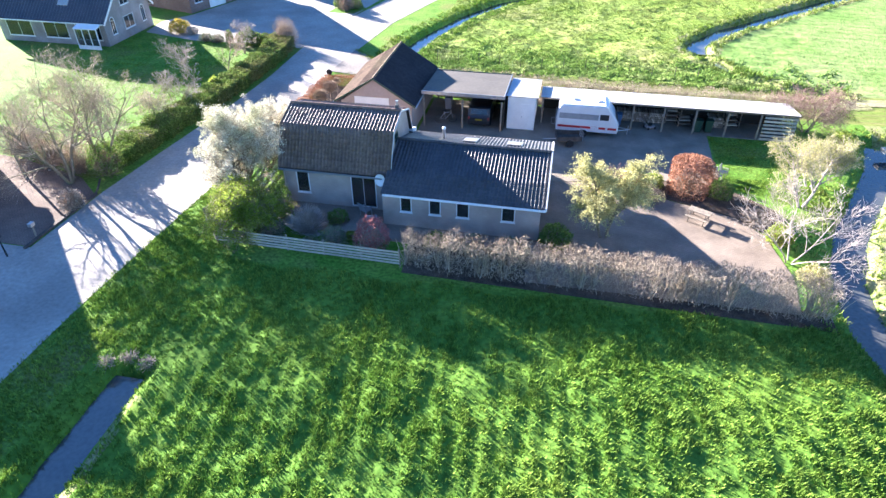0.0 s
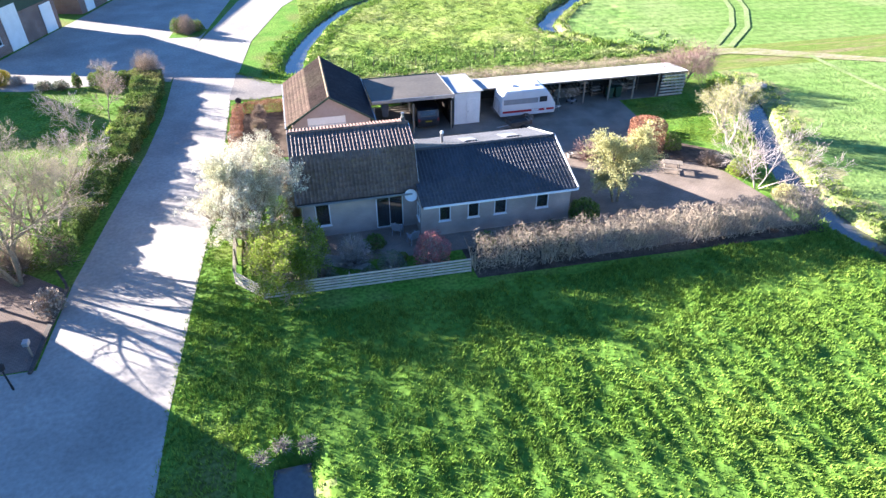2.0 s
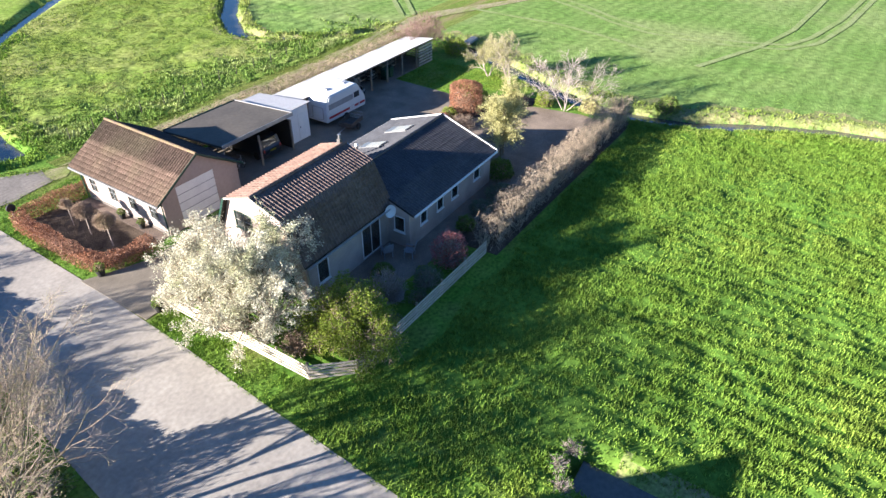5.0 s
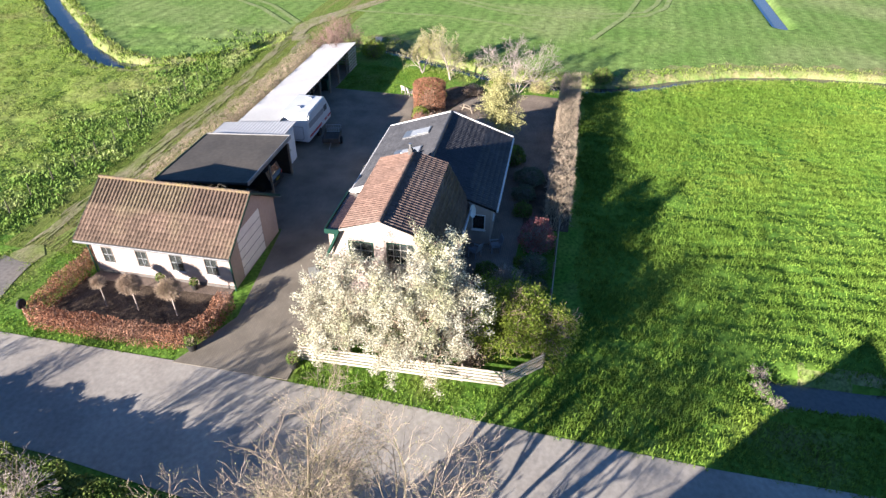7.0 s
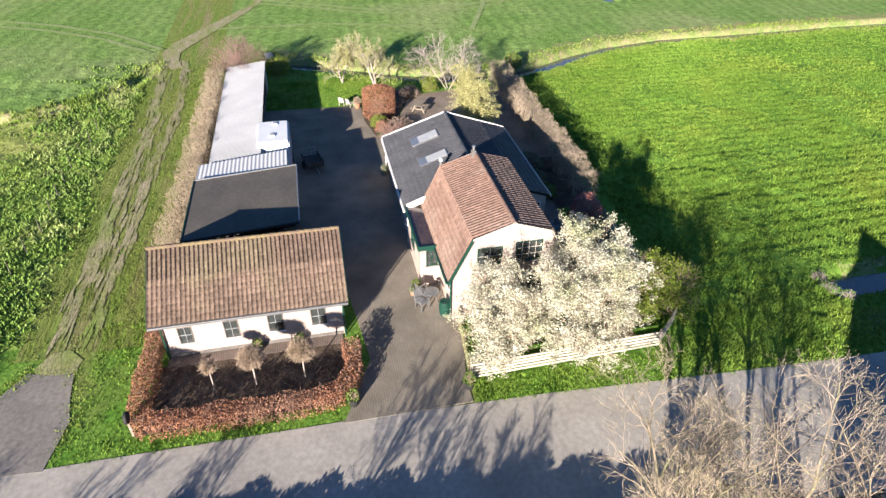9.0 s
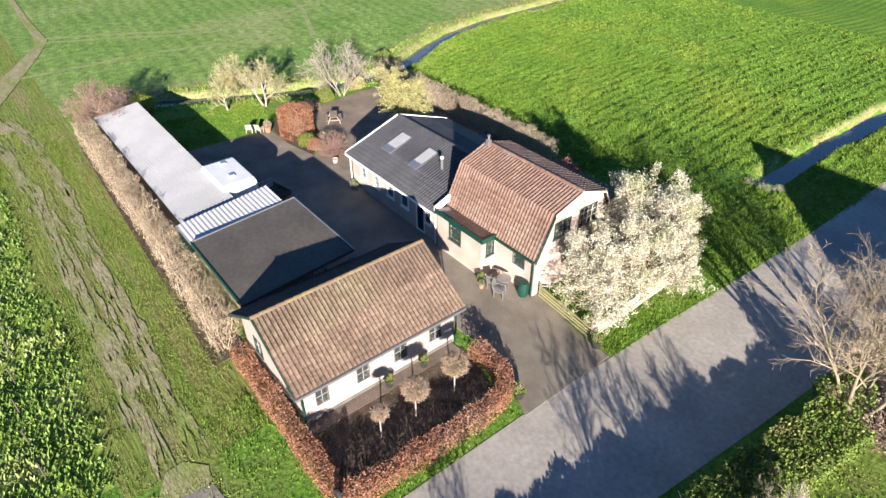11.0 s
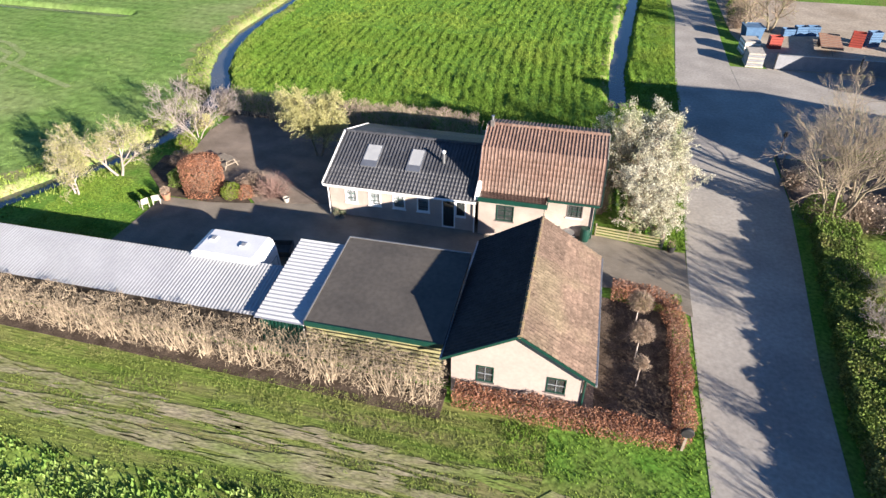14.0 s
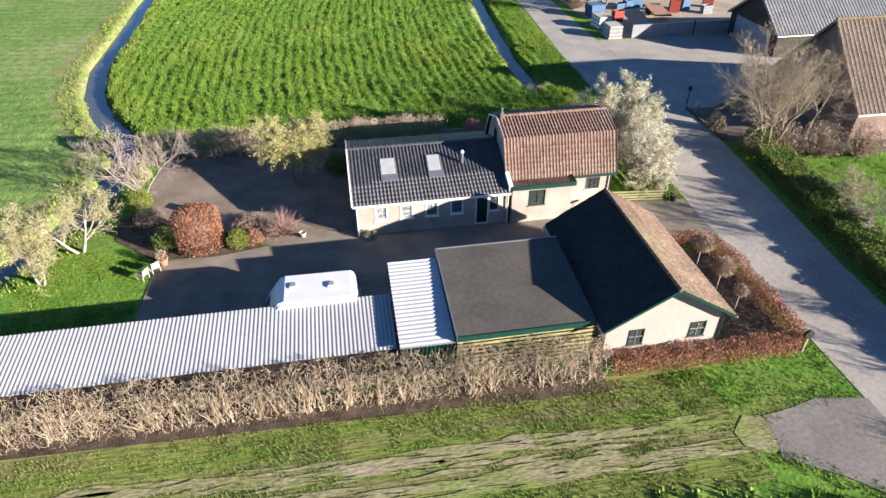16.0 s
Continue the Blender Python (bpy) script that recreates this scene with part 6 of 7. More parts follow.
part("tabletop", Geo().lathe([(0.02, 0.70), (0.38, 0.70), (0.38, 0.73), (0.02, 0.735)], 20), M_STEEL, tab)
for a in (0, 2.1, 4.2):
    part("leg", Geo().tube((0.3 * math.cos(a), 0.3 * math.sin(a), 0), (0.12 * math.cos(a), 0.12 * math.sin(a), 0.7), 0.015), M_STEEL, tab)
barrel = tagged(part("rain_barrel", Geo().lathe([(0.24, 0), (0.29, 0.2), (0.30, 0.5), (0.27, 0.82), (0.24, 0.85)], 16, (-15.7, 37.3, 0.02)), M_GREEN, None), "dark green rain barrel against the wall", "barrel")

pic = thing("picnic_table", (9.3, 33.9, 0.012), "weathered grey wooden picnic table on the terrace", "picnic table", -28)
pic.scale = (0.74, 0.8, 0.9)
for i in range(5):
    part("top_plank", Geo().box(-0.9, 0.9, -0.36 + 0.147 * i, -0.225 + 0.147 * i, 0.72, 0.76, 0.006), M_POST, pic)
for s in (-1, 1):
    for k in (0, 1):
        part("bench_plank", Geo().box(-0.9, 0.9, s * 0.66 - 0.13 + 0.135 * k, s * 0.66 - 0.005 + 0.135 * k, 0.42, 0.455, 0.006), M_POST, pic)
    for x in (-0.62, 0.62):
        part("leg", Geo().prism([(s * 0.26, 0.72), (s * 0.36, 0.72), (s * 0.70, 0.0), (s * 0.60, 0.0)], "x", x - 0.025, x + 0.025), M_POST, pic)
for x in (-0.67, 0.67):
    part("cross_beam", Geo().box(x - 0.02, x + 0.02, -0.78, 0.78, 0.34, 0.42), M_POST, pic)


def pot(name, loc, r, h, m, label, plant=None, seed=0):
    t = tagged(part(name, Geo().lathe([(r * 0.7, 0), (r, h * 0.85), (r * 1.06, h * 0.86), (r * 1.06, h), (r * 0.92, h), (r * 0.9, h * 0.8), (0.01, h * 0.8)], 14), m, None), label, "plant pot")
    t.location = loc
    if plant:
        shrub("pot_plant", (loc[0], loc[1], loc[2] + h * 0.8), r * 2.4, r * 2.2, plant, "small plant in the pot", seed, 300, 0.035, twigs=40, category="plant")
    return t


pot("plant_pot", (-13.6, 38.35, 0.02), 0.2, 0.35, M_BLACK, "dark plant pot beside the porch", M_IVY, 71)
pot("plant_pot", (-13.9, 38.6, 0.02), 0.15, 0.28, M_TERRA, "terracotta plant pot beside the porch", M_SAGE, 72)
pot("plant_pot", (10.9, 38.9, 0.02), 0.28, 0.45, M_TERRA, "wooden barrel planter beside the chairs", M_TWIG, 73)
pot("plant_pot", (-20.6, 37.3, 0.0), 0.25, 0.45, M_BLACK, "black planter at the fence end", M_IVY, 74)
pot("plant_pot", (-20.5, 42.3, 0.0), 0.25, 0.45, M_BLACK, "black planter at the hedge end", M_IVY, 75)
for y in (45.0, 46.9):
    pot("plant_pot", (-16.45, y - 0.6, 0.02), 0.2, 0.4, M_BLACK, "dark planter against the garage wall", M_IVY, int(y))
pot("plant_pot", (-0.6, 38.25, 0.02), 0.2, 0.2, M_STONE, "low stone trough against the wing wall", M_SAGE, 78)
pot("plant_pot", (-1.0, 38.25, 0.02), 0.16, 0.2, M_STONE, "low stone trough against the wing wall", M_SAGE, 79)
pot("plant_pot", (3.2, 37.4, 0.015), 0.2, 0.32, M_STONE, "pale stone pot at the terrace edge", None)
mark = thing("wheel_marker", (-20.25, 51.1, 0), "old black wheel with white hub on a post", "marker", 0)
part("post", Geo().box(-0.05, 0.05, -0.05, 0.05, 0, 1.0), M_POST, mark)
wheel(mark, 0, 0.0, 1.08, 0.26, 0.14, "y")
# in the open shed
for i, x in enumerate((5.4, 6.7, 7.9, 12.4)):
    pile = thing("log_pile", (x, 48.4, 0.02), "stacked firewood logs in the open shed", "firewood", group="firewood piles")
    r = random.Random(i)
    for row in range(5):
        for col in range(6):
            part("log", Geo().tube((-0.5 + col * 0.19 + 0.09 * (row % 2), -0.45, 0.09 + row * 0.165), (-0.5 + col * 0.19 + 0.09 * (row % 2), 0.45 + r.uniform(-0.1, 0.1), 0.09 + row * 0.165), 0.085, 0.08, 7), M_POST if r.random() < 0.6 else M_SLAT, pile)


def bin_(loc, m, label):
    b = thing("wheelie_bin", loc, label, "bin", group="wheelie bins")
    part("body", Geo().prism([(-0.22, 0.08), (0.22, 0.08), (0.29, 0.95), (-0.29, 0.95)], "y", -0.27, 0.27), m, b)
    part("lid", Geo().box(-0.31, 0.31, -0.31, 0.3, 0.95, 1.02, 0.02), m, b)
    for x in (-0.2, 0.2):
        part("wheel", Geo().tube((x - 0.03, 0.27, 0.09), (x + 0.03, 0.27, 0.09), 0.09, 0.09, 10), M_BLACK, b)


bin_((10.9, 47.0, 0.02), M_GREEN, "dark green wheelie bin in the open shed")
bin_((11.7, 47.1, 0.02), M_GREEN, "dark green wheelie bin in the open shed")
bin_((4.9, 47.0, 0.02), M_BLUE, "blue wheelie bin beside the caravan")
bin_((-8.7, 47.6, 0.02), M_GREYPANEL, "grey wheelie bin under the carport")
bike = thing("bicycle", (-8.4, 44.9, 0.02), "bicycle leaning under the carport", "bicycle", 20)
for x in (-0.52, 0.52):
    g = Geo()
    for i in range(16):
        a, b = 6.2832 * i / 16, 6.2832 * (i + 1) / 16
        g.tube((x + 0.33 * math.cos(a), 0, 0.34 + 0.33 * math.sin(a)), (x + 0.33 * math.cos(b), 0, 0.34 + 0.33 * math.sin(b)), 0.018, 0.018, 5, False)
    part("wheel", g, M_BLACK, bike)
part("frame", Geo().tube((-0.52, 0, 0.34), (-0.15, 0, 0.85), 0.018).tube((-0.15, 0, 0.85), (0.38, 0, 0.85), 0.018).tube((0.38, 0, 0.9), (0.52, 0, 0.34), 0.018).tube((-0.05, 0, 0.32), (0.38, 0, 0.8), 0.018).tube((-0.05, 0, 0.32), (-0.18, 0, 0.95), 0.018).tube((-0.52, 0, 0.34), (-0.05, 0, 0.32), 0.015), M_STEEL, bike)
part("handlebar", Geo().tube((0.36, -0.28, 1.05), (0.36, 0.28, 1.05), 0.014).tube((0.38, 0, 0.9), (0.36, 0, 1.05), 0.016), M_STEEL, bike)
part("saddle", Geo().box(-0.32, -0.06, -0.08, 0.08, 0.95, 1.0, 0.02), M_BLACK, bike)
logs = thing("log_pile", (24.9, 46.2, 0.0), "stack of pale sawn planks beside the creek end", "planks", 8)
for i in range(5):
    for k in range(3):
        part("plank", Geo().box(-1.1, 1.1, -0.35 + 0.24 * k, -0.13 + 0.24 * k, 0.05 * i, 0.05 * i + 0.045), M_SLAT, logs)

# small trailer and clutter in the yard
tr = thing("utility_trailer", (1.2, 43.0, 0.02), "small dark utility trailer with a mesh tailgate", "trailer", 12)
part("bed", Geo().box(-0.9, 0.9, -0.55, 0.55, 0.42, 0.48), M_KERB, tr)
for a, b, c, d in ((-0.9, 0.9, -0.58, -0.54), (-0.9, 0.9, 0.54, 0.58), (-0.93, -0.89, -0.55, 0.55)):
    part("side_board", Geo().box(a, b, c, d, 0.45, 0.78), M_KERB, tr)
g = Geo()
for i in range(7):
    g.tube((0.92, -0.54 + 0.18 * i, 0.46), (0.96, -0.54 + 0.18 * i, 1.05), 0.012, 0.012, 5)
for z in (0.48, 0.76, 1.04):
    g.tube((0.94, -0.55, z), (0.94, 0.55, z), 0.014, 0.014, 5)
part("mesh_tailgate", g, M_STEEL, tr, "galvanised mesh")
for y in (-0.66, 0.66):
    wheel(tr, 0.0, y, 0.27, 0.27, 0.14, "y")
part("drawbar", Geo().tube((-0.9, 0, 0.42), (-1.9, 0, 0.4), 0.03), M_STEEL, tr)
for i, (x, y, h) in enumerate(((3.6, 48.3, 1.3), (9.2, 48.5, 1.1), (10.1, 48.0, 0.8), (13.6, 48.4, 1.2))):
    rk = thing("shed_rack", (x, y, 0.02), "dark wooden rack with stored boards in the open shed", "rack", 4 * i, "shed racks")
    for px in (-0.55, 0.55):
        for py in (-0.3, 0.3):
            part("upright", Geo().box(px - 0.03, px + 0.03, py - 0.03, py + 0.03, 0, h), M_POST, rk)
    for k in range(3):
        part("shelf", Geo().box(-0.6, 0.6, -0.34, 0.34, 0.15 + k * h * 0.36, 0.18 + k * h * 0.36), M_DKWOOD, rk)
        part("board", Geo().box(-0.5, 0.45 - 0.1 * k, -0.25, 0.1, 0.18 + k * h * 0.36, 0.26 + k * h * 0.36), M_SLAT if (i + k) % 2 else M_POST, rk)
lad = thing("ladder", (4.0, 46.62, 0.02), "wooden ladder leaning in the shed opening", "ladder", 0)
for x in (-0.2, 0.2):
    part("rail", Geo().tube((x, 0.0, 0), (x, 0.3, 2.0), 0.025, 0.025, 6), M_SLAT, lad)
for k in range(6):
    part("rung", Geo().tube((-0.2, 0.045 * (k + 1), 0.3 * (k + 1)), (0.2, 0.045 * (k + 1), 0.3 * (k + 1)), 0.016, 0.016, 6), M_SLAT, lad)
mow = thing("garden_mower", (7.4, 46.9, 0.02), "dark garden mower before the firewood", "mower", 30)
part("deck", Geo().box(-0.35, 0.35, -0.25, 0.25, 0.08, 0.26, 0.04), M_GREYPANEL, mow)
part("engine", Geo().lathe([(0.16, 0.26), (0.17, 0.36), (0.1, 0.42)], 12), M_BLACK, mow)
for x in (-0.3, 0.3):
    for y in (-0.27, 0.27):
        part("wheel", Geo().tube((x, y - 0.03, 0.1), (x, y + 0.03, 0.1), 0.1, 0.1, 10), M_BLACK, mow)
part("handle", Geo().tube((-0.3, -0.2, 0.25), (-0.9, -0.2, 0.95), 0.014).tube((-0.3, 0.2, 0.25), (-0.9, 0.2, 0.95), 0.014).tube((-0.9, -0.2, 0.95), (-0.9, 0.2, 0.95), 0.016), M_STEEL, mow)
sheet("garden_path", [(-16.2, 29.3), (-14.6, 28.2), (-13.2, 27.6), (-12.6, 28.0), (-14.0, 28.9), (-15.2, 29.7), (-16.0, 30.6)], 0.01, 0.08, M_STONE, "pale gravel garden path before the house", "path")
for i, (x, y, w) in enumerate(((-17.6, 30.3, 1.0), (-16.9, 28.6, 0.9), (-12.9, 26.9, 1.1), (-10.9, 28.0, 0.8), (-14.9, 26.9, 0.9))):
    shrub("border_plant", (x, y, 0), w, w * 0.55, M_YGREEN if i % 2 else M_SAGE, "low leafy border plant in the front garden", 300 + i, 700, 0.04, twigs=50, category="plant", group="border plants")

# ---- the other side of the road ----
leafy_hedge("roadside_hedge", [(-30.0, 33.4), (-29.4, 38), (-28.9, 43), (-28.3, 48), (-28.0, 56), (-28.4, 60)], 2.2, 1.2, M_IVY, "uneven ivy-grown evergreen hedge along the road", 81, 3400, 0.062)
leafy_hedge("lawn_hedge", [(-29, 60.2), (-33.5, 60.0)], 1.2, 1.2, M_IVY, "dark evergreen hedge at the lawn end", 82, 900, 0.075)
for i, (x, y, h, m, tr) in enumerate(((-30.0, 32.6, 8.6, M_TWIG_PINK, 4), (-31.2, 30.6, 9.4, M_TWIG_PINK, 4), (-34.6, 30.6, 8.6, M_TWIG, 1), (-31.0, 40.2, 3.3, M_TWIG_GREY, 2), (-31.0, 46.7, 4.9, M_TWIG_GREY, 1), (-31.0, 43.6, 3.5, M_TWIG_GREY, 2), (-30.4, 51.6, 4.3, M_TWIG, 1))):
    tree("bare_tree", (x, y, 0), h, "tall bare tree with fine pinkish-tan twigs by the roadside" if h > 6.5 else "smaller bare garden tree with pale grey twigs", M_BARK, m, 90 + i, tr, DENSE if i < 3 else BARE, M_BUDS if i in (0, 1, 3) else None, 9000, 0.016, 0.08, 0.42, 0.0125, group="bare trees across the road")
for i, (x, y, w, h, m) in enumerate(((-29.5, 32.2, 2.4, 2.3, M_IVY), (-31.6, 32.2, 3.4, 2.4, M_TWIG_PINK), (-34.2, 32.8, 3.6, 2.6, M_TWIG_PINK), (-37.0, 33.6, 3.2, 2.6, M_TWIG), (-28.9, 27.8, 1.6, 1.4, M_TWIG_PINK), (-29.2, 47.0, 1.3, 1.5, M_YGREEN), (-29.7, 38.6, 2.2, 1.7, M_IVY), (-29.1, 42.6, 1.3, 1.5, M_IVY), (-28.6, 51.2, 1.3, 1.5, M_IVY), (-28.9, 57.4, 1.6, 1.6, M_IVY))):
    shrub("roadside_shrub", (x, y, 0), w, h, m, ("leafy green" if m in (M_IVY, M_YGREEN) else "bare twiggy") + " shrub beside the road", 110 + i, 2600 if m in (M_IVY, M_YGREEN) else 700, 0.06, M_TWIG, 330)
shrub("bare_hedge_bush", (-28.6, 60.9, 0), 3.0, 2.9, M_TWIG_PINK, "large bare pinkish bush at the hedge end", 120, 600, 0.04, M_TWIG_PINK, 620)
shrub("yellow_conifer", (-41.6, 62.4, 0), 2.3, 1.5, M_YELLOW, "rounded golden-yellow conifer at the yard edge", 121, 3200, 0.055)
shrub("grey_shrub", (-40.0, 62.2, 0), 1.4, 0.9, M_STONE, "pale grey rounded shrub at the yard edge", 122, 900, 0.05)
shrub("conifer", (-32.4, 60.6, 0), 1.0, 1.7, M_IVY, "upright dark conifer at the lawn end", 123, 1800, 0.05)
shrub("conifer", (-34.6, 60.3, 0), 0.8, 1.3, M_IVY, "upright dark conifer at the lawn end", 124, 1300, 0.05)
for i, (x, y) in enumerate(((-36.0, 60.2), (-37.4, 60.4), (-30.9, 60.6))):
    shrub("edge_shrub", (x, y, 0), 1.5, 0.8, M_SAGE, "low grey-green shrub at the lawn end", 125 + i, 900, 0.05, M_TWIG, 160)
tree("bare_tree", (-31.6, 57.4, 0), 3.6, "small bare tree on the lawn", M_BARK, M_TWIG_GREY, 130, 1, BARE, None, 0)
for i, (x, y) in enumerate(((-26.4, 74.6), (-27.4, 75.4), (-25.6, 75.8))):
    shrub("island_shrub", (x, y, 0), 1.8, 2.2 - 0.5 * i, M_TWIG if i == 0 else M_IVY, "shrub on the small green island by the yard", 131 + i, 1500, 0.055, M_TWIG, 260)
sheet("green_island", [(-28.4, 73.6), (-25.2, 73.4), (-24.4, 76), (-26, 77.6), (-28, 76.6)], 0.03, 0.1, M_VERGE, "small grassy island in the yard", "ground")
structure("kerb_edge", strip([(-28.75, 23.4), (-28.75, 26.5), (-28.55, 29.6), (-29.5, 31.3)], 0.07, 0.13, 0.5), M_KERB, "dark timber kerb along the driveway", "kerb")
structure("kerb", Geo().prism([(-28.82, 23.4), (-28.68, 23.4), (-28.5, 29.6), (-28.64, 29.6)], "z", 0, 0.128), M_KERB, "dark timber kerb along the driveway", "kerb")
box_ = thing("letter_box", (-28.95, 24.6, 0), "pale grey letter box on a short post", "letter box")
part("post", Geo().box(-0.04, 0.04, -0.04, 0.04, 0, 0.75), M_POST, box_)
part("body", Geo().box(-0.13, 0.13, -0.17, 0.17, 0.75, 1.0, 0.03), M_STEEL, box_)
post = thing("street_lamp", (-29.2, 22.6, 0), "dark short lamp post at the corner", "street lamp")
part("pole", Geo().tube((0, 0, 0), (0, 0, 1.2), 0.05, 0.035), M_BLACK, post)
part("lantern", Geo().lathe([(0.08, 1.2), (0.15, 1.28), (0.17, 1.48), (0.06, 1.6)], 10), M_BLACK, post)


def gable_house(name, loc, rz, w, d, eave, ridge, wall_m, roof_m, label, over=0.3, holes_w=(), holes_s=(), frame_m=M_WHITE, category="house"):
    """A house whose ridge runs along x from 0 to -d, its gable in the plane x=0 and w wide in y."""
    h = thing(name, loc, label, category, rz)
    gab = [(0, eave), (w / 2, ridge), (w, eave)]
    part("wall", wall("x", -T, T, 0, w, gab, list(holes_w)), wall_m, h, "gable wall")
    part("wall", wall("x", -d, T, 0, w, gab, []), wall_m, h, "gable wall")
    part("wall", wall("y", 0, T, -d + T, -T, [(-d, eave), (0, eave)], list(holes_s)), wall_m, h)
    part("wall", wall("y", w - T, T, -d + T, -T, [(-d, eave), (0, eave)], []), wall_m, h)
    part("floor", Geo().box(-d + T, -T, T, w - T, -0.05, 0.03), M_INSIDE, h)
    for q in holes_w:
        window(h, "x", 0, 1, *q, frame_m, (1, 0))
    for q in holes_s:
        window(h, "y", 0, -1, *q, frame_m, (1, 0))
    sl = (ridge - eave) / (w / 2)
    for s in (-1, 1):
        e = w / 2 + s * (w / 2 + over)
        vec = np.array([0, e - w / 2, -sl * (w / 2 + over)])
        part("roof_tiles", tiled((-d - over, w / 2, ridge + 0.12), (1, 0, 0), vec, d + 2 * over, float(np.linalg.norm(vec)), 0.36, 0.45, 0.04, 0.03), roof_m, h, "pantile roof slope")
        part("roof_board", slab((-d - over + 0.05, w / 2, ridge + 0.06), (over - 0.05, w / 2, ridge + 0.06), (over - 0.05, e, ridge + 0.06 + vec[2]), (-d - over + 0.05, e, ridge + 0.06 + vec[2]), 0.06), M_DKWOOD, h)
        part("gutter", Geo().box(-d - over, over, e, e + 0.1 * s, ridge - 0.04 + vec[2], ridge + 0.07 + vec[2]), M_WHITE, h)
    for x0 in (over, -d - over):
        g = Geo()
        for s in (-1, 1):
            e = w / 2 + s * (w / 2 + over)
            zz = ridge - sl * (w / 2 + over)
            g.prism([(e, zz - 0.1), (w / 2, ridge - 0.1), (w / 2, ridge + 0.18), (e, zz + 0.18)], "x", x0, x0 + (0.04 if x0 > 0 else -0.04))
        part("verge_board", g, M_WHITE if frame_m is M_WHITE else frame_m, h, "painted verge board")
    n = int((d + 2 * over) / 0.42)
    g = Geo()
    for i in range(n):
        a = -d - over + (d + 2 * over) * i / n
        g.tube((a, w / 2, ridge + 0.12), (a + 0.44, w / 2, ridge + 0.135), 0.12, 0.13, 7)
    part("ridge_tiles", g, M_MOSS if roof_m is M_TILE_OLD else roof_m, h)
    return h


gable_house("farm_building", (-37.7, 21.6, 0), 0, 10.0, 16, 2.6, 7.7, M_BRICK_DK, M_TILE_OLD, "old brick farm building with mossy brown pantile roof", 0.3, [(3.2, 4.2, 1.0, 2.2), (5.4, 6.4, 1.0, 2.2)], [(-4, -2.8, 1.0, 2.2), (-9, -7.8, 1.0, 2.2)], M_POST)
nh = gable_house("neighbour_house", (-46.2, 56.6, 0), 0, 8.0, 12.5, 2.6, 6.1, M_BRICK_GR, M_TILE_NAVY, "grey brick house with slate-blue roof and white trim", 0.35, [(1.0, 1.7, 0.9, 2.3), (3.2, 4.9, 0.9, 2.2), (6.3, 7.0, 0.9, 2.3), (3.3, 4.7, 3.3, 4.5)], [(-3.4, -0.6, 0.6, 2.2), (-7.2, -4.4, 0.6, 2.2), (-11.6, -8.6, 0.6, 2.2)])
part("rooflight", slab((-5.6, 1.0, 3.68), (-4.4, 1.0, 3.68), (-4.4, 2.3, 4.82), (-5.6, 2.3, 4.82), 0.1), M_FROST, nh, "large pale roof window")
for y in (1.35, 6.65):
    arc = [(y + 0.35 * math.cos(math.pi * k / 10), 2.3 + 0.35 * math.sin(math.pi * k / 10)) for k in range(11)]
    head = part("window_arch", Geo().prism(arc, "x", 0.0, 0.03), M_WHITE, nh, "white arched window head")
    part("arch_pane", Geo().prism([(y + (a - y) * 0.75, 2.3 + (b - 2.3) * 0.75) for a, b in arc], "x", 0.03, 0.036), M_GLASS, head)
con = thing("conservatory", (-47.4, 55.4, 0), "white-framed glazed lean-to beside the house", "conservatory")
part("roof", slab((-1.5, 1.1, 2.4), (1.1, 1.1, 2.4), (1.1, -0.1, 2.1), (-1.5, -0.1, 2.1), 0.08), M_WHITE, con)
for i in range(4):
    x = -1.45 + i * 0.82
    part("post", Geo().box(x - 0.04, x + 0.04, 0.0, 0.08, 0, 2.05), M_WHITE, con)
    if i < 3:
        p = part("pane", Geo().box(x + 0.04, x + 0.78, 0.03, 0.05, 0.4, 2.0), M_GLASS, con)
        p.visible_shadow = False
        part("panel", Geo().box(x + 0.04, x + 0.78, 0.02, 0.06, 0, 0.4), M_WHITE, con)
barn = gable_house("farm_barn", (-44.3, 69.7, 0), -17, 12.0, 14, 3.2, 8.6, M_BRICK_DK, M_TILE_OLD, "brown brick farm barn with white strip windows and doors", 0.3, [(0.8, 2.0, 1.0, 2.1)], [(-3.2, -0.5, 2.1, 2.9), (-6.4, -3.6, 2.1, 2.9), (-9.6, -6.8, 2.1, 2.9)], category="barn")
part("sliding_door", Geo().box(0.03, 0.10, 3.0, 5.6, 0.02, 4.2, 0.01), M_WHITE, barn, "tall white sliding door")
part("sliding_door", Geo().box(0.03, 0.10, 9.2, 11.2, 0.02, 3.0, 0.01), M_WHITE, barn, "white barn door")
part("gable_boards", Geo().prism([(1.3, 3.25), (10.7, 3.25), (6.0, 7.4)], "x", 0.005, 0.03), M_GREEN, barn, "dark green boarded gable")
wing = thing("farm_stable", (-39.6, 86.0, 0), "brown brick stable wing with pale doors", "stable", -17)
part("wall", wall("x", -T, T, 0, 16, [(0, 3.0), (16, 3.0)], []), M_BRICK_DK, wing)
part("wall", Geo().box(-8, -T, 0, T, 0, 3.0).box(-8, -T, 16 - T, 16, 0, 3.0).box(-8, -8 + T, T, 16 - T, 0, 7.2).prism([(-8, 3.0), (-T, 3.0), (-8, 7.2)], "y", 0, T).prism([(-8, 3.0), (-T, 3.0), (-8, 7.2)], "y", 16 - T, 16), M_BRICK_DK, wing)
part("roof", slab((0.3, -0.3, 3.0), (0.3, 16.3, 3.0), (-8.3, 16.3, 7.6), (-8.3, -0.3, 7.6), 0.12), M_TILE_OLD, wing)
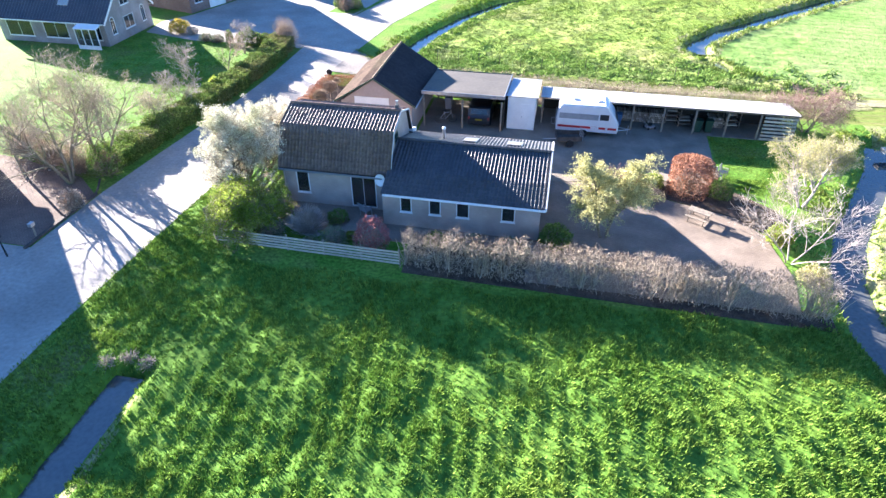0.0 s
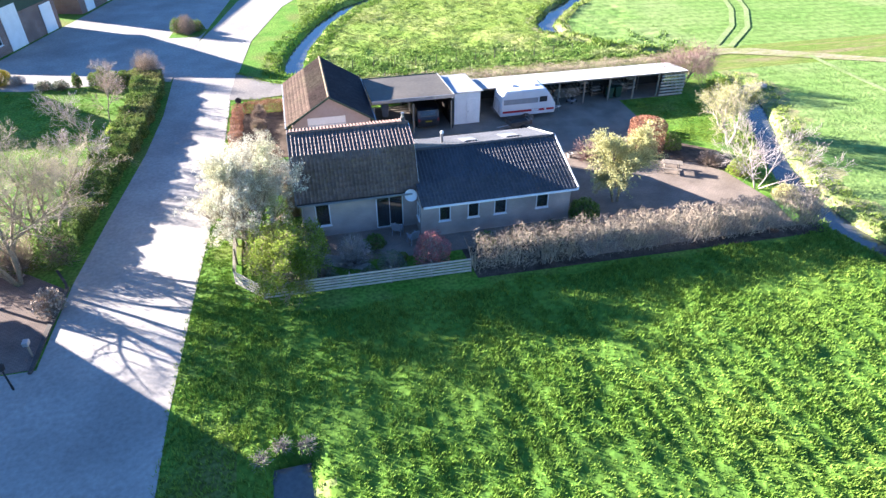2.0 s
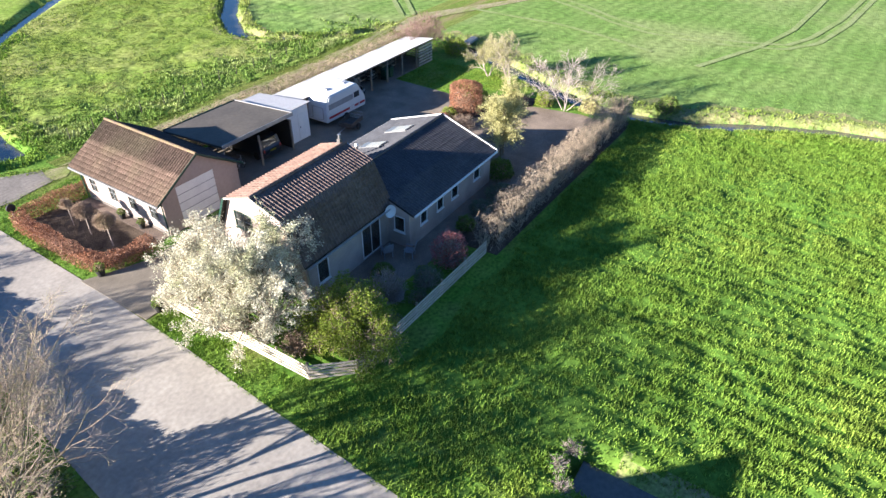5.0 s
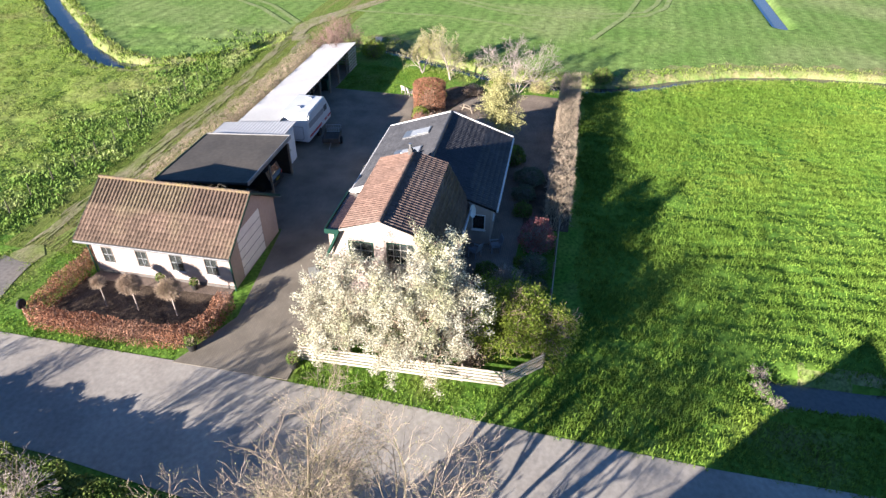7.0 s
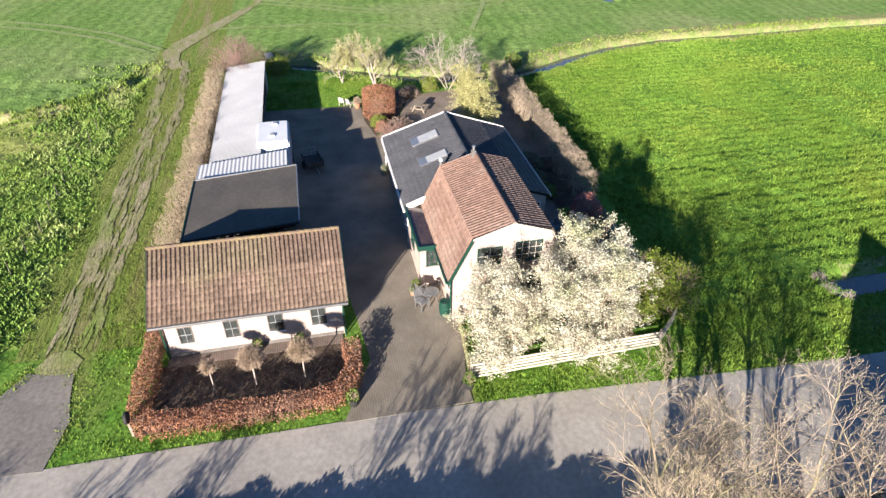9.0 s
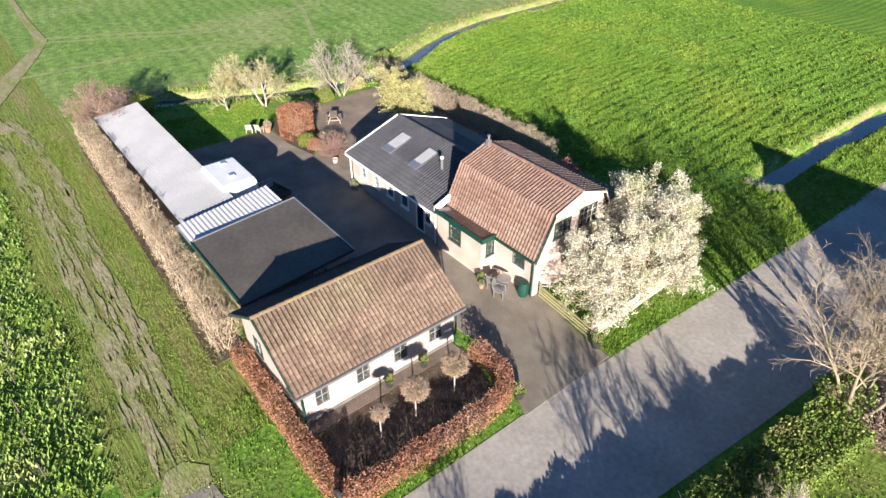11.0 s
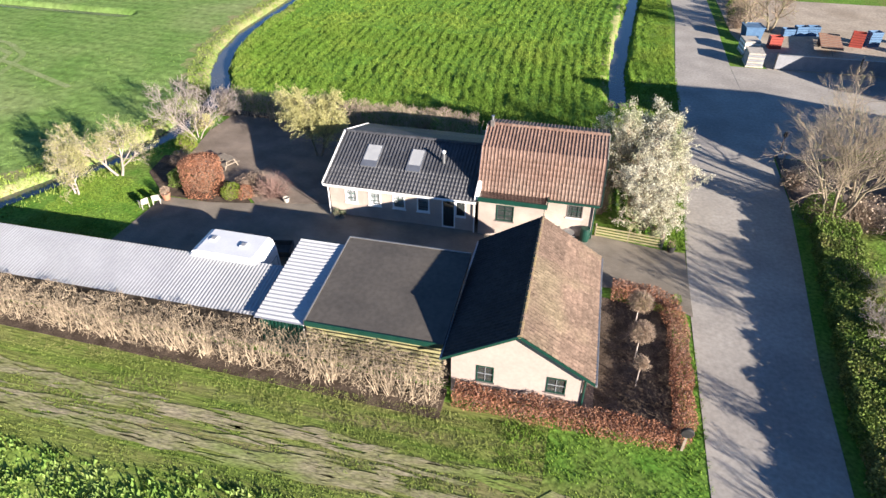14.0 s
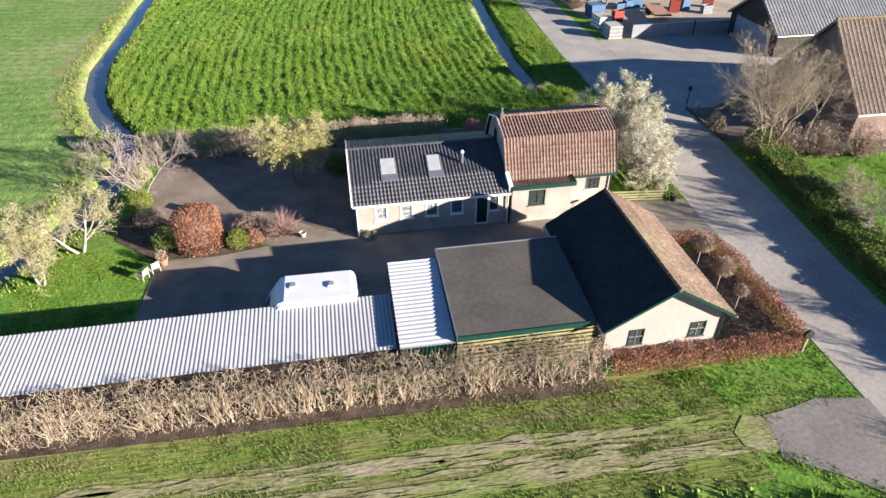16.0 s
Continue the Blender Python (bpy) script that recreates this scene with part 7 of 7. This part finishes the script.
for y in (1.2, 6.0, 10.5):
    part("door", Geo().box(0.0, 0.06, y, y + 1.8, 0.02, 2.3, 0.01), M_WHITE, wing, "white stable door")

# work yard to the south
black = gable_house("black_barn", (-43.5, 4.4, 0), 0, 8.6, 13, 2.4, 5.4, M_DKWOOD, M_BARNROOF, "black timber barn with grey metal roof", 0.3, [], [], M_GREYPANEL, "barn")
for y in (1.2, 4.32):
    part("barn_door", Geo().box(0.0, 0.06, y, y + 3.08, 0.05, 2.3, 0.01), M_GREYPANEL, black, "wide pale grey door")
yf = thing("yard_fence", (-31.9, 4.55, 0), "grey panel fence round the work yard", "fence")
for i in range(2):
    x = -7.3 * i
    part("panel", Geo().box(x - 7.24, x - 0.1, -0.03, 0.03, 0.08, 1.4, 0.01), M_GREYPANEL, yf)
    part("post", Geo().box(x - 0.1, x, -0.06, 0.06, 0, 1.6), M_BLACK, yf)
    part("rail", Geo().box(x - 7.24, x - 0.1, -0.07, 0.05, 1.4, 1.47), M_STEEL, yf)
for i, (x, y, m, nm) in enumerate(((-30.2, 3.4, M_GREYPANEL, "grey"), (-30.3, -0.2, M_WHITE, "white"))):
    st = thing("pallet_stack", (x, y, 0), "stack of " + nm + " packs on pallets at the yard entrance", "pallet stack", 6 * i, "pallet stacks")
    for k in range(6):
        part("pack", Geo().box(-0.75, 0.75, -1.0 + 0.03 * (k % 2), 1.0, 0.16 + 0.2 * k, 0.34 + 0.2 * k, 0.02), m if k % 2 == 0 else M_STONE, st)
    part("pallet", Geo().box(-0.8, 0.8, -1.05, 1.05, 0.0, 0.14), M_SLAT, st)
crt = random.Random(5)
for i, (x, y, m, nm) in enumerate(((-33.1, -2.1, M_REDP, "red"), (-35.4, -7.0, M_BLUE, "blue"), (-36.7, -7.3, M_BLUE, "blue"), (-38.0, -7.6, M_BLUE, "blue"), (-41.5, -4.5, M_REDP, "red"), (-43.2, -5.2, M_BLUE, "blue"), (-45.2, -3.4, M_GREYPANEL, "grey"), (-46.8, -6.0, M_REDP, "red"))):
    c = thing("crate_stack", (x, y, 0.012), "stack of " + nm + " crates in the work yard", "crates", crt.uniform(-20, 20), "crate stacks")
    for k in range(crt.randint(3, 6)):
        g = Geo().box(-0.6, 0.6, -0.42, 0.42, 0.25 * k, 0.25 * k + 0.03)
        g.box(-0.6, -0.57, -0.42, 0.42, 0.25 * k + 0.03, 0.25 * k + 0.22).box(0.57, 0.6, -0.42, 0.42, 0.25 * k + 0.03, 0.25 * k + 0.22)
        g.box(-0.57, 0.57, -0.42, -0.39, 0.25 * k + 0.03, 0.25 * k + 0.22).box(-0.57, 0.57, 0.39, 0.42, 0.25 * k + 0.03, 0.25 * k + 0.22)
        part("crate", g, m, c)
trl = thing("flat_trailer", (-38.6, -3.2, 0), "rusty brown flatbed trailer in the work yard", "trailer", 80)
part("deck", Geo().box(-2.6, 2.6, -1.0, 1.0, 0.7, 0.82), M_TERRA, trl)
for i in range(9):
    part("deck_rib", Geo().box(-2.5 + 0.6 * i, -2.42 + 0.6 * i, -1.0, 1.0, 0.82, 0.86), M_POST, trl)
for x in (-1.2, -0.3):
    for y in (-0.85, 0.85):
        wheel(trl, x, y, 0.36, 0.36, 0.24, "y")
part("drawbar", Geo().tube((2.6, 0, 0.6), (4.0, 0, 0.5), 0.05), M_POST, trl)
tree("bare_tree", (-30.9, -5.4, 0), 5.4, "bare roadside tree with yellowish twigs at the yard", M_BARK, M_TWIG, 141, 2, BARE, M_BUDS, 1500, 0.035, 0.1)
tree("bare_tree", (-33.6, -7.6, 0), 5.0, "bare roadside tree with yellowish twigs at the yard", M_BARK, M_TWIG, 142, 2, BARE, M_BUDS, 1500, 0.035, 0.1)
for i in range(5):
    shrub("yard_bush", (-30.4 - 0.3 * i, -8.5 - 2.6 * i, 0), 2.4, 1.7, M_IVY if i % 2 else M_TWIG, "scrubby roadside bush at the yard edge", 150 + i, 1500, 0.06, M_TWIG, 200)
bin_ = thing("blue_container", (-31.2, -4.6, 0), "dark blue open-topped container at the yard entrance", "container", 8)
part("body", Geo().prism([(-0.75, 0), (0.75, 0), (0.95, 1.45), (-0.95, 1.45)], "y", -0.9, 0.9), M_BLUE, bin_)
part("rim", Geo().box(-1.0, 1.0, -0.95, -0.88, 1.4, 1.5).box(-1.0, 1.0, 0.88, 0.95, 1.4, 1.5).box(-1.0, -0.93, -0.88, 0.88, 1.4, 1.5).box(0.93, 1.0, -0.88, 0.88, 1.4, 1.5), M_BLUE, bin_)
for y in (-0.5, 0.0, 0.5):
    part("side_rib", Geo().prism([(0.76, 0.05), (0.83, 0.05), (1.0, 1.38), (0.94, 1.38)], "y", y - 0.04, y + 0.04), M_BLUE, bin_)

# ---- single roof tiles ----
for slope, (one, f1), material, places in LATER:
    tile = big_mesh("roof_tile", one, f1)
    tile.materials.append(material)
    for m in places:
        ob = new("roof_tile", tile)
        ob.parent = slope
        ob.matrix_local = Matrix([[float(q) for q in r] for r in m] + [[0, 0, 0, 1]])
